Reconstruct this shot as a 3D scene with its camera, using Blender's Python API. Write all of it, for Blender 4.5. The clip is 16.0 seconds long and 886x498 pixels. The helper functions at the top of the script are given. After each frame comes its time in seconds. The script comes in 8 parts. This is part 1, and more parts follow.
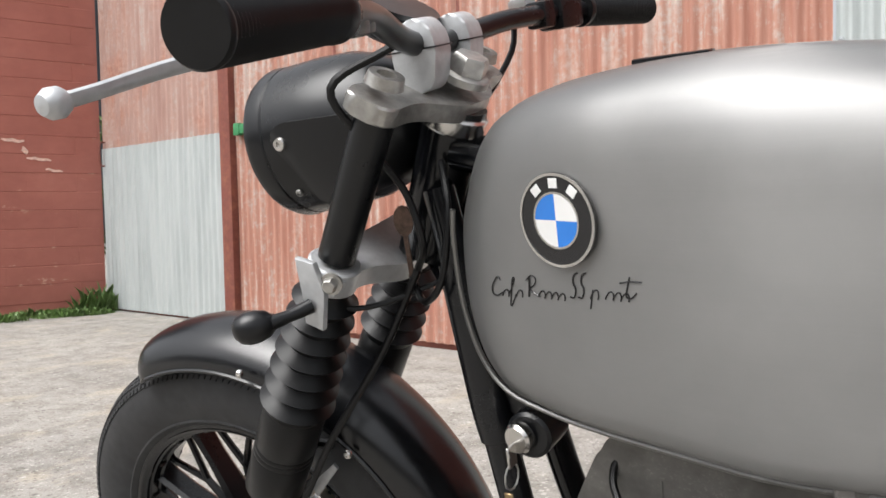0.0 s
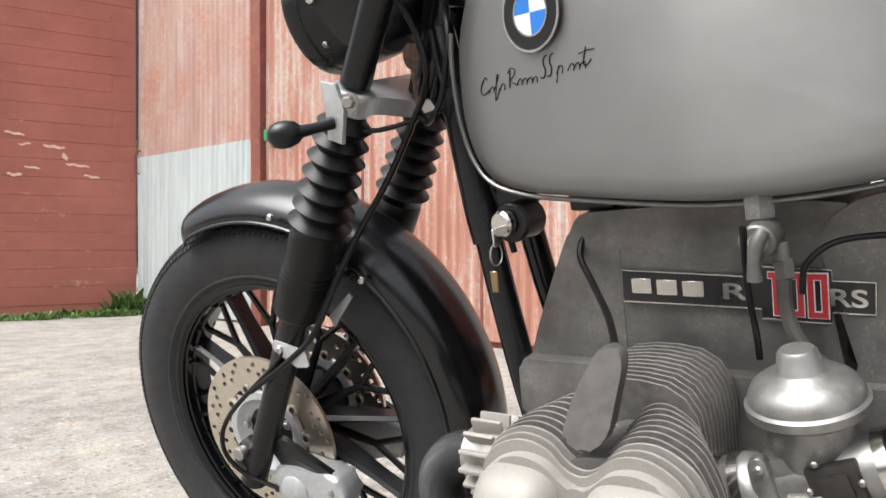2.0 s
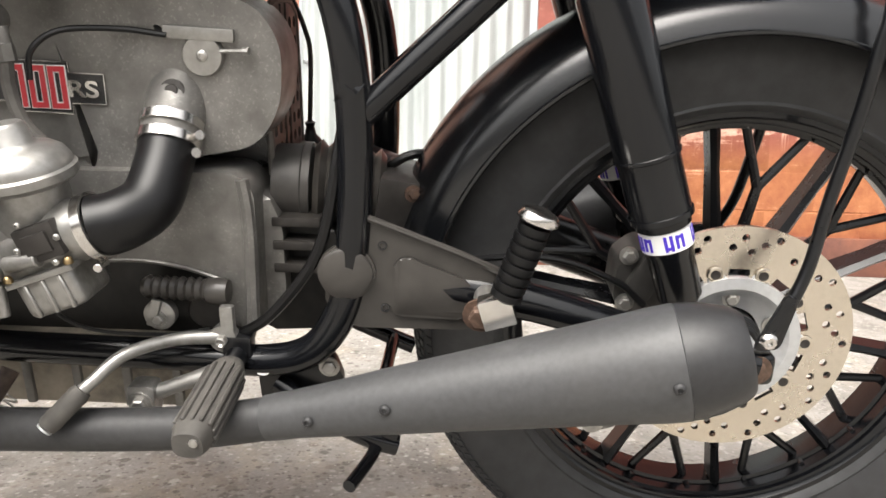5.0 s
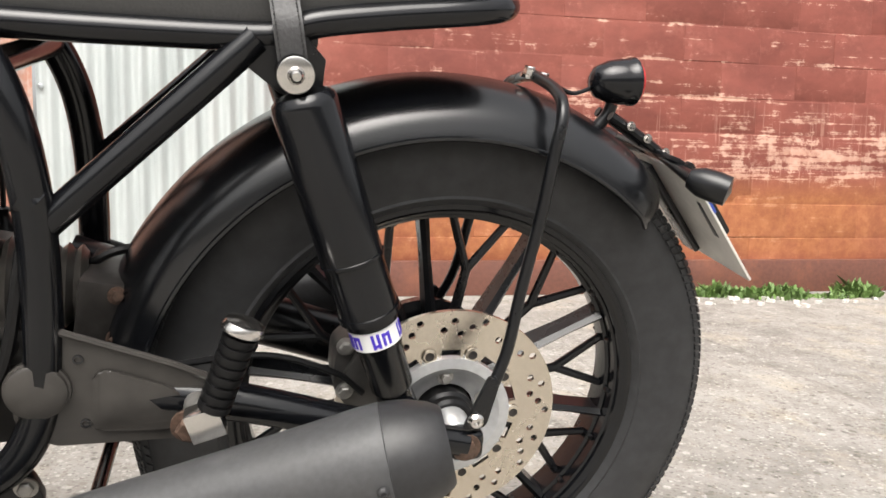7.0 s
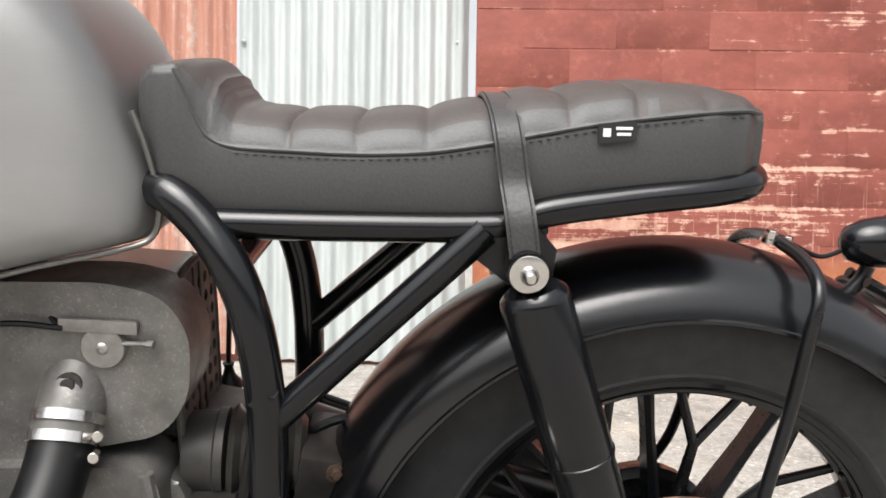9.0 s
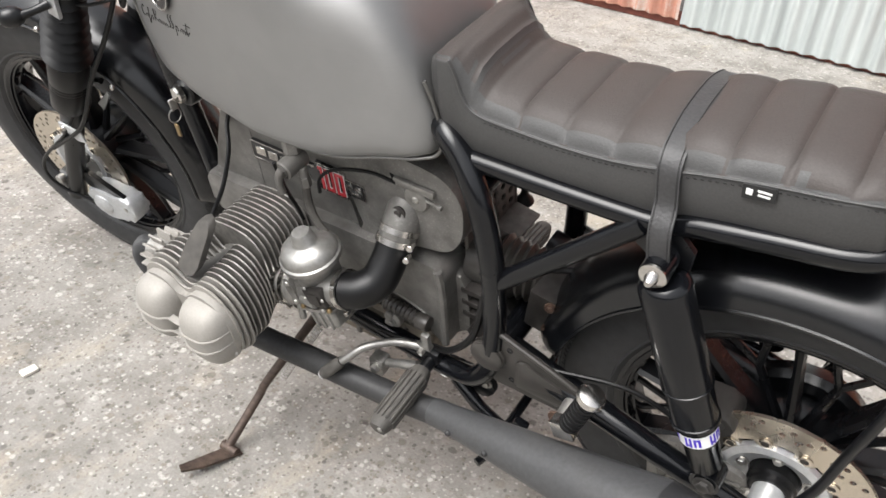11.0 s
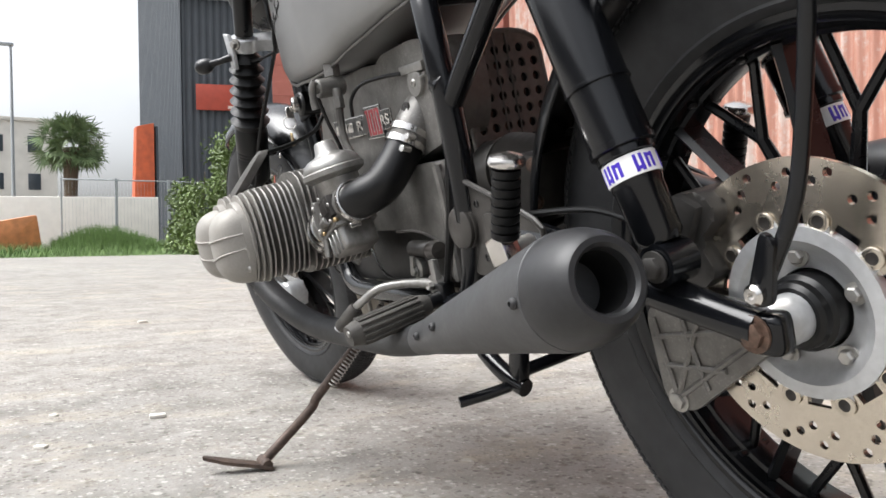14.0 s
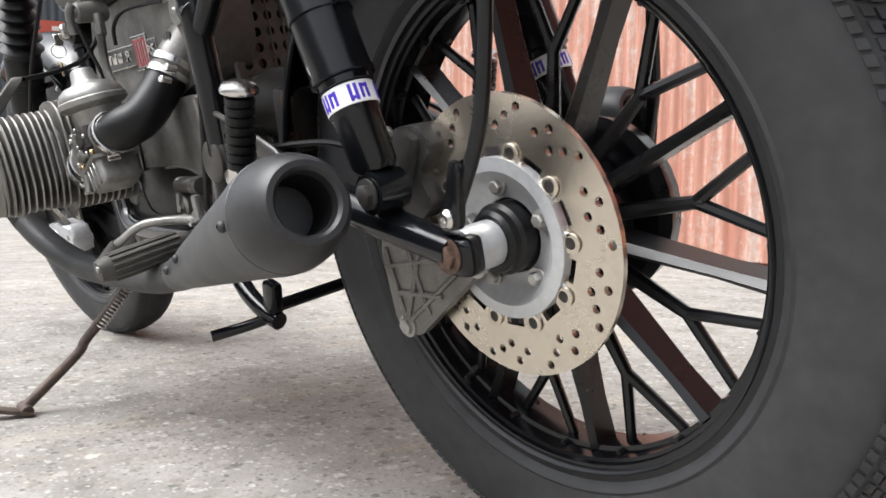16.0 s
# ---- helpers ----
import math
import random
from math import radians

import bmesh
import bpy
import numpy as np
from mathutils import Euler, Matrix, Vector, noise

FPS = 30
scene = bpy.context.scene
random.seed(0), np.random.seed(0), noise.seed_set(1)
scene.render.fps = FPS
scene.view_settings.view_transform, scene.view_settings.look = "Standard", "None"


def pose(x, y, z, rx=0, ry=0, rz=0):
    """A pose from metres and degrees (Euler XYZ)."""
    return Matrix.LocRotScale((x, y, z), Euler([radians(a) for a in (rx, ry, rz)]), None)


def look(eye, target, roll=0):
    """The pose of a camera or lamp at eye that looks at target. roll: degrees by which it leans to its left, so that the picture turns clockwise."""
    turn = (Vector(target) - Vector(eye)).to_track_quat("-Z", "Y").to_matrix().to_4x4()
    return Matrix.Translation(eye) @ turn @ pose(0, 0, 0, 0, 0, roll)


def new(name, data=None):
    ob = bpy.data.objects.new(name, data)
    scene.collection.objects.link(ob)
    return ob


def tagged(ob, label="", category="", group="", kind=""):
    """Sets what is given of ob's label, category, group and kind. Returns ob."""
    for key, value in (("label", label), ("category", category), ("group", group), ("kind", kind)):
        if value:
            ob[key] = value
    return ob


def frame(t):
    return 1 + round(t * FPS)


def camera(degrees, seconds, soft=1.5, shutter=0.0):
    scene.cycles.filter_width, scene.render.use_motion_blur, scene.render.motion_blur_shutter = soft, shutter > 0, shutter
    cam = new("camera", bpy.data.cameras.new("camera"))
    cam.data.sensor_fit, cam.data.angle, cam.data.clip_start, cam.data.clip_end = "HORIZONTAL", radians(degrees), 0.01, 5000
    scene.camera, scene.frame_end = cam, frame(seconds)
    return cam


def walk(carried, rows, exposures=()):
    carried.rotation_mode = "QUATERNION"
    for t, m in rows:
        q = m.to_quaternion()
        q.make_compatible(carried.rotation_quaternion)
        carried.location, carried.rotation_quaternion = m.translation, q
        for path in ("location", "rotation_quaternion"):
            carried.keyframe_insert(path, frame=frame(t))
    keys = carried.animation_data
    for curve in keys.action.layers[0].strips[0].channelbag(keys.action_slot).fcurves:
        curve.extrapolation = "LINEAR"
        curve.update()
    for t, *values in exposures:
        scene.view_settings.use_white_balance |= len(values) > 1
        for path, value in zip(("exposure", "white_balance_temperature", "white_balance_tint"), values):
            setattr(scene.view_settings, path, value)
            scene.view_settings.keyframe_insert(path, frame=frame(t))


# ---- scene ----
cam = camera(60.0, 16.0, soft=1.6)
PATH = [
    (0, (-0.636, -0.825, 0.817), (-1.773, 0.818, 0.73), -1.2),
    (0.5, (-0.579, -0.864, 0.716), (-1.776, 0.738, 0.724), -1.5),
    (1, (-0.564, -0.897, 0.665), (-1.791, 0.682, 0.727), -0.6),
    (1.5, (-0.558, -0.917, 0.637), (-1.779, 0.666, 0.697), -0.6),
    (2, (-0.533, -0.928, 0.588), (-1.722, 0.68, 0.593), -0.2),
    (2.5, (-0.501, -0.927, 0.561), (-1.59, 0.749, 0.481), 0.2),
    (3, (-0.47, -0.927, 0.541), (-1.421, 0.828, 0.404), 0.3),
    (3.5, (-0.435, -0.931, 0.523), (-1.248, 0.887, 0.344), 0.3),
    (4, (-0.383, -0.931, 0.525), (-1.049, 0.941, 0.296), 0.2),
    (4.5, (-0.33, -0.926, 0.509), (-0.742, 1.016, 0.265), 0.6),
    (5, (-0.272, -0.921, 0.499), (-0.35, 1.061, 0.24), 1.4),
    (5.2, (-0.255, -0.923, 0.499), (-0.18, 1.058, 0.231), 1.6),
    (7.3, (-0.21, -0.924, 0.616), (0.283, 1.006, 0.438), 1.2),
    (7.5, (-0.22, -0.928, 0.643), (0.274, 1.006, 0.512), 1.2),
    (8, (-0.229, -0.944, 0.678), (0.236, 1.001, 0.63), 1.1),
    (8.5, (-0.234, -0.942, 0.678), (0.111, 1.028, 0.661), 0.7),
    (9, (-0.258, -0.866, 0.691), (-0.196, 1.132, 0.618), 0.9),
    (9.2, (-0.275, -0.823, 0.716), (-0.315, 1.171, 0.562), 0.8),
    (11.3, (0.094, -0.955, 1.103), (-0.922, 0.355, -0.017), 2.2),
    (11.4, (0.131, -0.956, 1.079), (-0.933, 0.334, -0.017), 1.9),
    (11.5, (0.162, -0.936, 1.065), (-0.95, 0.32, -0.024), 1.1),
    (12, (0.279, -0.905, 0.948), (-1.047, 0.203, -0.059), 0.5),
    (12.5, (0.415, -0.789, 0.794), (-1.121, 0.157, -0.068), 0.0),
    (13, (0.413, -0.7, 0.573), (-1.288, 0.223, 0.066), -0.0),
    (13.5, (0.388, -0.677, 0.425), (-1.37, 0.256, 0.232), -0.3),
    (14, (0.396, -0.674, 0.371), (-1.357, 0.289, 0.34), -0.7),
    (14.5, (0.407, -0.677, 0.36), (-1.348, 0.281, 0.319), -0.6),
    (15, (0.41, -0.679, 0.359), (-1.343, 0.281, 0.289), -0.7),
    (15.5, (0.428, -0.652, 0.351), (-1.257, 0.421, 0.247), -0.6),
    (16, (0.472, -0.593, 0.345), (-1.054, 0.693, 0.203), 0.5),
]
walk(cam, [(t, look(eye, target, roll)) for t, eye, target, roll in PATH], [(0, 0.99, 6450, 10), (1.5, 1.20, 6450, 10), (2.5, 1.26, 6500, 10), (4.5, 1.52, 6750, 10), (5.2, 1.62, 6800, 10), (7.3, 1.29, 6720, 10), (9.2, 1.36, 6550, 10),
                 (11.4, 1.21, 6480, 10), (13, 1.27, 6400, 10), (14.5, 1.34, 6320, 10), (16, 1.40, 6300, 10)])

# ---------------------------------------------------------------- sky and sun
SUN_ELEVATION, SUN_AZIMUTH = 58.0, 200.0
world = bpy.data.worlds.new("overcast_sky")
scene.world = world
world.use_nodes = True
wn = world.node_tree
sky = wn.nodes.new("ShaderNodeTexSky")
sky.sky_type = "NISHITA"
sky.sun_disc = False
sky.sun_elevation = radians(SUN_ELEVATION)
sky.sun_rotation = radians(SUN_AZIMUTH)
sky.dust_density = 4.0
cloud = wn.nodes.new("ShaderNodeHueSaturation")
cloud.inputs["Saturation"].default_value = 0.16
wn.links.new(sky.outputs["Color"], cloud.inputs["Color"])
haze = wn.nodes.new("ShaderNodeTexNoise")
haze.inputs["Scale"].default_value, haze.inputs["Detail"].default_value = 2.6, 6
wc = wn.nodes.new("ShaderNodeTexCoord")
wn.links.new(wc.outputs["Generated"], haze.inputs["Vector"])
thick = wn.nodes.new("ShaderNodeMapRange")
thick.inputs["From Min"].default_value, thick.inputs["From Max"].default_value = 0.3, 0.7
thick.inputs["To Min"].default_value, thick.inputs["To Max"].default_value = 0.82, 1.12
wn.links.new(haze.outputs["Fac"], thick.inputs["Value"])
veil = wn.nodes.new("ShaderNodeMix")
veil.data_type, veil.blend_type = "RGBA", "MULTIPLY"
veil.inputs["Factor"].default_value = 1.0
wn.links.new(cloud.outputs["Color"], veil.inputs["A"])
wn.links.new(thick.outputs["Result"], veil.inputs["B"])
split = wn.nodes.new("ShaderNodeSeparateXYZ")
wn.links.new(wc.outputs["Generated"], split.inputs[0])
rise_ = wn.nodes.new("ShaderNodeMapRange")
rise_.inputs["From Min"].default_value, rise_.inputs["From Max"].default_value = 0.0, 0.75
rise_.inputs["To Min"].default_value, rise_.inputs["To Max"].default_value = 0.62, 1.22
wn.links.new(split.outputs["Z"], rise_.inputs["Value"])
dome = wn.nodes.new("ShaderNodeMix")
dome.data_type, dome.blend_type = "RGBA", "MULTIPLY"
dome.inputs["Factor"].default_value = 1.0
wn.links.new(veil.outputs["Result"], dome.inputs["A"])
wn.links.new(rise_.outputs["Result"], dome.inputs["B"])
wn.links.new(dome.outputs["Result"], wn.nodes["Background"].inputs["Color"])
wn.nodes["Background"].inputs["Strength"].default_value = 0.125
sun = new("sun", bpy.data.lights.new("sun", "SUN"))
sun.data.energy, sun.data.angle, sun.data.color = 1.62, radians(50), (1.0, 0.98, 0.95)
az, el = radians(SUN_AZIMUTH), radians(SUN_ELEVATION)
sun.matrix_world = look((12 * math.sin(az) * math.cos(el), 12 * math.cos(az) * math.cos(el), 12 * math.sin(el)), (0, 0, 0))
scene.view_settings.exposure = 1.11

# ---------------------------------------------------------------- materials
def mat(name, base, rough=0.5, metal=0.0, bump=0.0, scale=30.0, var=0.15, rough_var=0.1, stain=0.0, stain_scale=4.0, stain_col=None, spec=0.5, detail=6.0, coat=0.0):
    m = bpy.data.materials.new(name)
    m.use_nodes = True
    nt = m.node_tree
    bs = nt.nodes["Principled BSDF"]
    bs.inputs["Roughness"].default_value = rough
    bs.inputs["Metallic"].default_value = metal
    bs.inputs["Specular IOR Level"].default_value = spec
    bs.inputs["Coat Weight"].default_value = coat
    tc = nt.nodes.new("ShaderNodeTexCoord")
    n1 = nt.nodes.new("ShaderNodeTexNoise")
    n1.inputs["Scale"].default_value = scale
    n1.inputs["Detail"].default_value = detail
    nt.links.new(tc.outputs["Object"], n1.inputs["Vector"])
    n2 = nt.nodes.new("ShaderNodeTexNoise")
    n2.inputs["Scale"].default_value = stain_scale
    n2.inputs["Detail"].default_value = 8
    n2.inputs["Roughness"].default_value = 0.65
    nt.links.new(tc.outputs["Object"], n2.inputs["Vector"])
    r1 = nt.nodes.new("ShaderNodeMapRange")
    r1.inputs["To Min"].default_value = 1 - var
    r1.inputs["To Max"].default_value = 1 + var
    r1.inputs["From Min"].default_value = 0.3
    r1.inputs["From Max"].default_value = 0.7
    nt.links.new(n1.outputs["Fac"], r1.inputs["Value"])
    mul = nt.nodes.new("ShaderNodeMix")
    mul.data_type, mul.blend_type = "RGBA", "MULTIPLY"
    mul.inputs["Factor"].default_value = 1.0
    mul.inputs["A"].default_value = (*base, 1)
    nt.links.new(r1.outputs["Result"], mul.inputs["B"])
    out = mul.outputs["Result"]
    if stain > 0:
        mx = nt.nodes.new("ShaderNodeMix")
        mx.data_type = "RGBA"
        r2 = nt.nodes.new("ShaderNodeMapRange")
        r2.inputs["From Min"].default_value = 0.5
        r2.inputs["From Max"].default_value = 0.7
        r2.inputs["To Max"].default_value = stain
        nt.links.new(n2.outputs["Fac"], r2.inputs["Value"])
        nt.links.new(r2.outputs["Result"], mx.inputs["Factor"])
        nt.links.new(out, mx.inputs["A"])
        mx.inputs["B"].default_value = (*(stain_col or [c * 0.4 for c in base]), 1)
        out = mx.outputs["Result"]
    nt.links.new(out, bs.inputs["Base Color"])
    r3 = nt.nodes.new("ShaderNodeMapRange")
    r3.inputs["From Min"].default_value = 0.3
    r3.inputs["From Max"].default_value = 0.7
    r3.inputs["To Min"].default_value = max(0.02, rough - rough_var)
    r3.inputs["To Max"].default_value = min(1.0, rough + rough_var)
    nt.links.new(n2.outputs["Fac"], r3.inputs["Value"])
    nt.links.new(r3.outputs["Result"], bs.inputs["Roughness"])
    if bump > 0:
        b = nt.nodes.new("ShaderNodeBump")
        b.inputs["Strength"].default_value = bump
        b.inputs["Distance"].default_value = 0.002
        nt.links.new(n1.outputs["Fac"], b.inputs["Height"])
        nt.links.new(b.outputs["Normal"], bs.inputs["Normal"])
    return m


# ---------------------------------------------------------------- mesh helpers
def finish(ob, angle=38):
    me = ob.data
    me.polygons.foreach_set("use_smooth", [True] * len(me.polygons))
    me.set_sharp_from_angle(angle=radians(angle))
    return ob


def part(name, bm, material, parent=None, label="", angle=38, recalc=True):
    if recalc:
        bmesh.ops.recalc_face_normals(bm, faces=bm.faces)
    me = bpy.data.meshes.new(name)
    bm.to_mesh(me)
    bm.free()
    me.materials.append(material)
    ob = new(name, me)
    if parent:
        ob.parent = parent
    if label:
        ob["label"] = label
    return finish(ob, angle)


def spline(pts, n=6, closed=False):
    """Catmull-Rom points through pts."""
    p = [Vector(q) for q in pts]
    out, m = [], len(p)
    last = m if closed else m - 1
    for i in range(last):
        a = p[i - 1] if (closed or i) else p[0] * 2 - p[1]
        b, c = p[i], p[(i + 1) % m]
        d = p[(i + 2) % m] if (closed or i + 2 < m) else c * 2 - b
        for k in range(n):
            t = k / n
            out.append(0.5 * (2 * b + (c - a) * t + (2 * a - 5 * b + 4 * c - d) * t * t + (3 * b - a - 3 * c + d) * t ** 3))
    if not closed:
        out.append(p[-1])
    return out


def loft(bm, rings, cap=True, closed=False):
    vs = [[bm.verts.new(v) for v in r] for r in rings]
    n = len(vs[0])
    for i in range(len(vs) if closed else len(vs) - 1):
        a, b = vs[i], vs[(i + 1) % len(vs)]
        for k in range(n):
            bm.faces.new((a[k], a[(k + 1) % n], b[(k + 1) % n], b[k]))
    if cap and not closed:
        bm.faces.new(vs[0][::-1])
        bm.faces.new(vs[-1])
    return vs


def tube(bm, pts, r, seg=12, n=6, cap=True, flat=1.0):
    """A round bar through pts; r is one radius or one for each point."""
    base = [Vector(q) for q in pts]
    if n > 1 and len(base) > 2:
        c = spline(base, n)
    else:
        c = base
    rr = r if isinstance(r, (list, tuple)) else [r] * len(base)
    rings, up = [], None
    for i, q in enumerate(c):
        d = (c[min(i + 1, len(c) - 1)] - c[max(i - 1, 0)]).normalized()
        if up is None:
            up = d.orthogonal().normalized()
        up = (up - d * up.dot(d)).normalized()
        side = d.cross(up)
        f = i / max(1, len(c) - 1) * (len(base) - 1)
        k = min(int(f), len(base) - 2)
        rad = rr[k] + (rr[k + 1] - rr[k]) * (f - k)
        rings.append([q + (up * math.cos(a) * flat + side * math.sin(a)) * rad for a in (2 * math.pi * j / seg for j in range(seg))])
    loft(bm, rings, cap)


def lathe(bm, prof, origin, axis, seg=32, closed=False):
    """prof: (radius, height along the axis) rows, turned round the axis at origin."""
    a = Vector(axis).normalized()
    u = a.orthogonal().normalized()
    if abs(a.y) > 0.9:
        u = Vector((1, 0, 0))
        u = (u - a * u.dot(a)).normalized()
    w = a.cross(u)
    o = Vector(origin)
    rings = [[o + a * h + (u * math.cos(t) + w * math.sin(t)) * max(r, 1e-5) for t in (2 * math.pi * j / seg for j in range(seg))] for r, h in prof]
    loft(bm, rings, cap=not closed and (prof[0][0] > 1e-4 or True), closed=closed)


def cyl(bm, p0, p1, r, seg=20, bevel=0.0):
    p0, p1 = Vector(p0), Vector(p1)
    h = (p1 - p0).length
    if bevel:
        prof = [(r - bevel, 0), (r, bevel), (r, h - bevel), (r - bevel, h)]
    else:
        prof = [(r, 0), (r, h)]
    lathe(bm, prof, p0, p1 - p0, seg)


def box(bm, c, size, rot=None, bevel=0.0, segs=2):
    m = Matrix.Translation(c) @ (rot.to_4x4() if rot else Matrix()) @ Matrix.Diagonal((*size, 1))
    v = bmesh.ops.create_cube(bm, size=1, matrix=m)["verts"]
    if bevel:
        es = list({e for q in v for e in q.link_edges})
        bmesh.ops.bevel(bm, geom=es, offset=bevel, segments=segs, affect="EDGES", profile=0.6)


def prism(bm, outline, y0, y1, bevel=0.0, segs=2, m=None):
    """Extrudes an outline of (x, z) from y0 to y1."""
    a = [bm.verts.new((x, y0, z)) for x, z in outline]
    b = [bm.verts.new((x, y1, z)) for x, z in outline]
    n = len(a)
    fs = [bm.faces.new(a), bm.faces.new(b[::-1])]
    for i in range(n):
        fs.append(bm.faces.new((a[i], b[i], b[(i + 1) % n], a[(i + 1) % n])))
    if bevel:
        es = [e for e in set(fs[0].edges) | set(fs[1].edges)]
        bmesh.ops.bevel(bm, geom=es, offset=bevel, segments=segs, affect="EDGES", profile=0.6)
    if m:
        bmesh.ops.transform(bm, matrix=m, verts=bm.verts)


def round_poly(pts, r, n=5):
    """Rounds the corners of a closed 2D outline."""
    out, m = [], len(pts)
    rs = r if isinstance(r, (list, tuple)) else [r] * m
    for i in range(m):
        p, a, b = Vector(pts[i]), Vector(pts[i - 1]), Vector(pts[(i + 1) % m])
        ra = min(rs[i], (a - p).length * 0.48, (b - p).length * 0.48)
        s, e = p + (a - p).normalized() * ra, p + (b - p).normalized() * ra
        for k in range(n + 1):
            t = k / n
            out.append(s * (1 - t) ** 2 + p * 2 * t * (1 - t) + e * t * t)
    return [(q.x, q.y) for q in out]


def bolt(bm, p, axis, r=0.006, h=0.005, washer=True):
    """A hex head on a washer."""
    a = Vector(axis).normalized()
    p = Vector(p)
    if washer:
        lathe(bm, [(r * 1.45, 0), (r * 1.45, h * 0.3)], p, a, 16)
    lathe(bm, [(r, h * 0.3), (r, h * 0.85), (r * 0.8, h)], p, a, 6)


def screw(bm, p, axis, r=0.005, h=0.004):
    """A dome head with a hexagon socket."""
    lathe(bm, [(r, 0), (r, h * 0.4), (r * 0.75, h * 0.85), (r * 0.45, h), (r * 0.42, h * 0.5)], Vector(p), axis, 14)


def moved(bm, m):
    bmesh.ops.transform(bm, matrix=m, verts=bm.verts)
    return bm


# ---------------------------------------------------------------- surfaces with a pattern of their own
def nodes_of(name, rough=0.8):
    m = bpy.data.materials.new(name)
    m.use_nodes = True
    nt = m.node_tree
    bs = nt.nodes["Principled BSDF"]
    bs.inputs["Roughness"].default_value = rough
    return m, nt, bs


def noise_tex(nt, vec, scale, detail=6, rough=0.55, kind="Fac"):
    n = nt.nodes.new("ShaderNodeTexNoise")
    n.inputs["Scale"].default_value, n.inputs["Detail"].default_value, n.inputs["Roughness"].default_value = scale, detail, rough
    nt.links.new(vec, n.inputs["Vector"])
    return n.outputs[kind]


def ramp(nt, fac, stops):
    r = nt.nodes.new("ShaderNodeValToRGB")
    e = r.color_ramp.elements
    while len(e) < len(stops):
        e.new(0.5)
    for q, (p, c) in zip(e, stops):
        q.position, q.color = p, (*c, 1) if len(c) == 3 else c
    nt.links.new(fac, r.inputs["Fac"])
    return r.outputs["Color"]


def mixc(nt, fac, a, b, mode="MIX"):
    x = nt.nodes.new("ShaderNodeMix")
    x.data_type, x.blend_type = "RGBA", mode
    for key, v in (("Factor", fac), ("A", a), ("B", b)):
        if isinstance(v, (int, float)):
            x.inputs[key].default_value = v
        elif isinstance(v, tuple):
            x.inputs[key].default_value = (*v, 1)
        else:
            nt.links.new(v, x.inputs[key])
    return x.outputs["Result"]


def mapped(nt, scale=(1, 1, 1), source="Object"):
    if source == "Position":
        src = nt.nodes.new("ShaderNodeNewGeometry").outputs["Position"]
    else:
        src = nt.nodes.new("ShaderNodeTexCoord").outputs[source]
    mp = nt.nodes.new("ShaderNodeMapping")
    mp.inputs["Scale"].default_value = scale
    nt.links.new(src, mp.inputs["Vector"])
    return mp.outputs["Vector"]


def bump(nt, bs, height, strength=0.4, distance=0.004):
    b = nt.nodes.new("ShaderNodeBump")
    b.inputs["Strength"].default_value, b.inputs["Distance"].default_value = strength, distance
    nt.links.new(height, b.inputs["Height"])
    nt.links.new(b.outputs["Normal"], bs.inputs["Normal"])


def maprange(nt, v, a, b, c=0.0, d=1.0, smooth=False):
    r = nt.nodes.new("ShaderNodeMapRange")
    if smooth:
        r.interpolation_type = "SMOOTHSTEP"
    for k, q in zip(("From Min", "From Max", "To Min", "To Max"), (a, b, c, d)):
        r.inputs[k].default_value = q
    nt.links.new(v, r.inputs["Value"])
    return r.outputs["Result"]


def math_node(nt, op, a, b):
    x = nt.nodes.new("ShaderNodeMath")
    x.operation = op
    for i, v in enumerate((a, b)):
        if isinstance(v, (int, float)):
            x.inputs[i].default_value = v
        else:
            nt.links.new(v, x.inputs[i])
    return x.outputs[0]


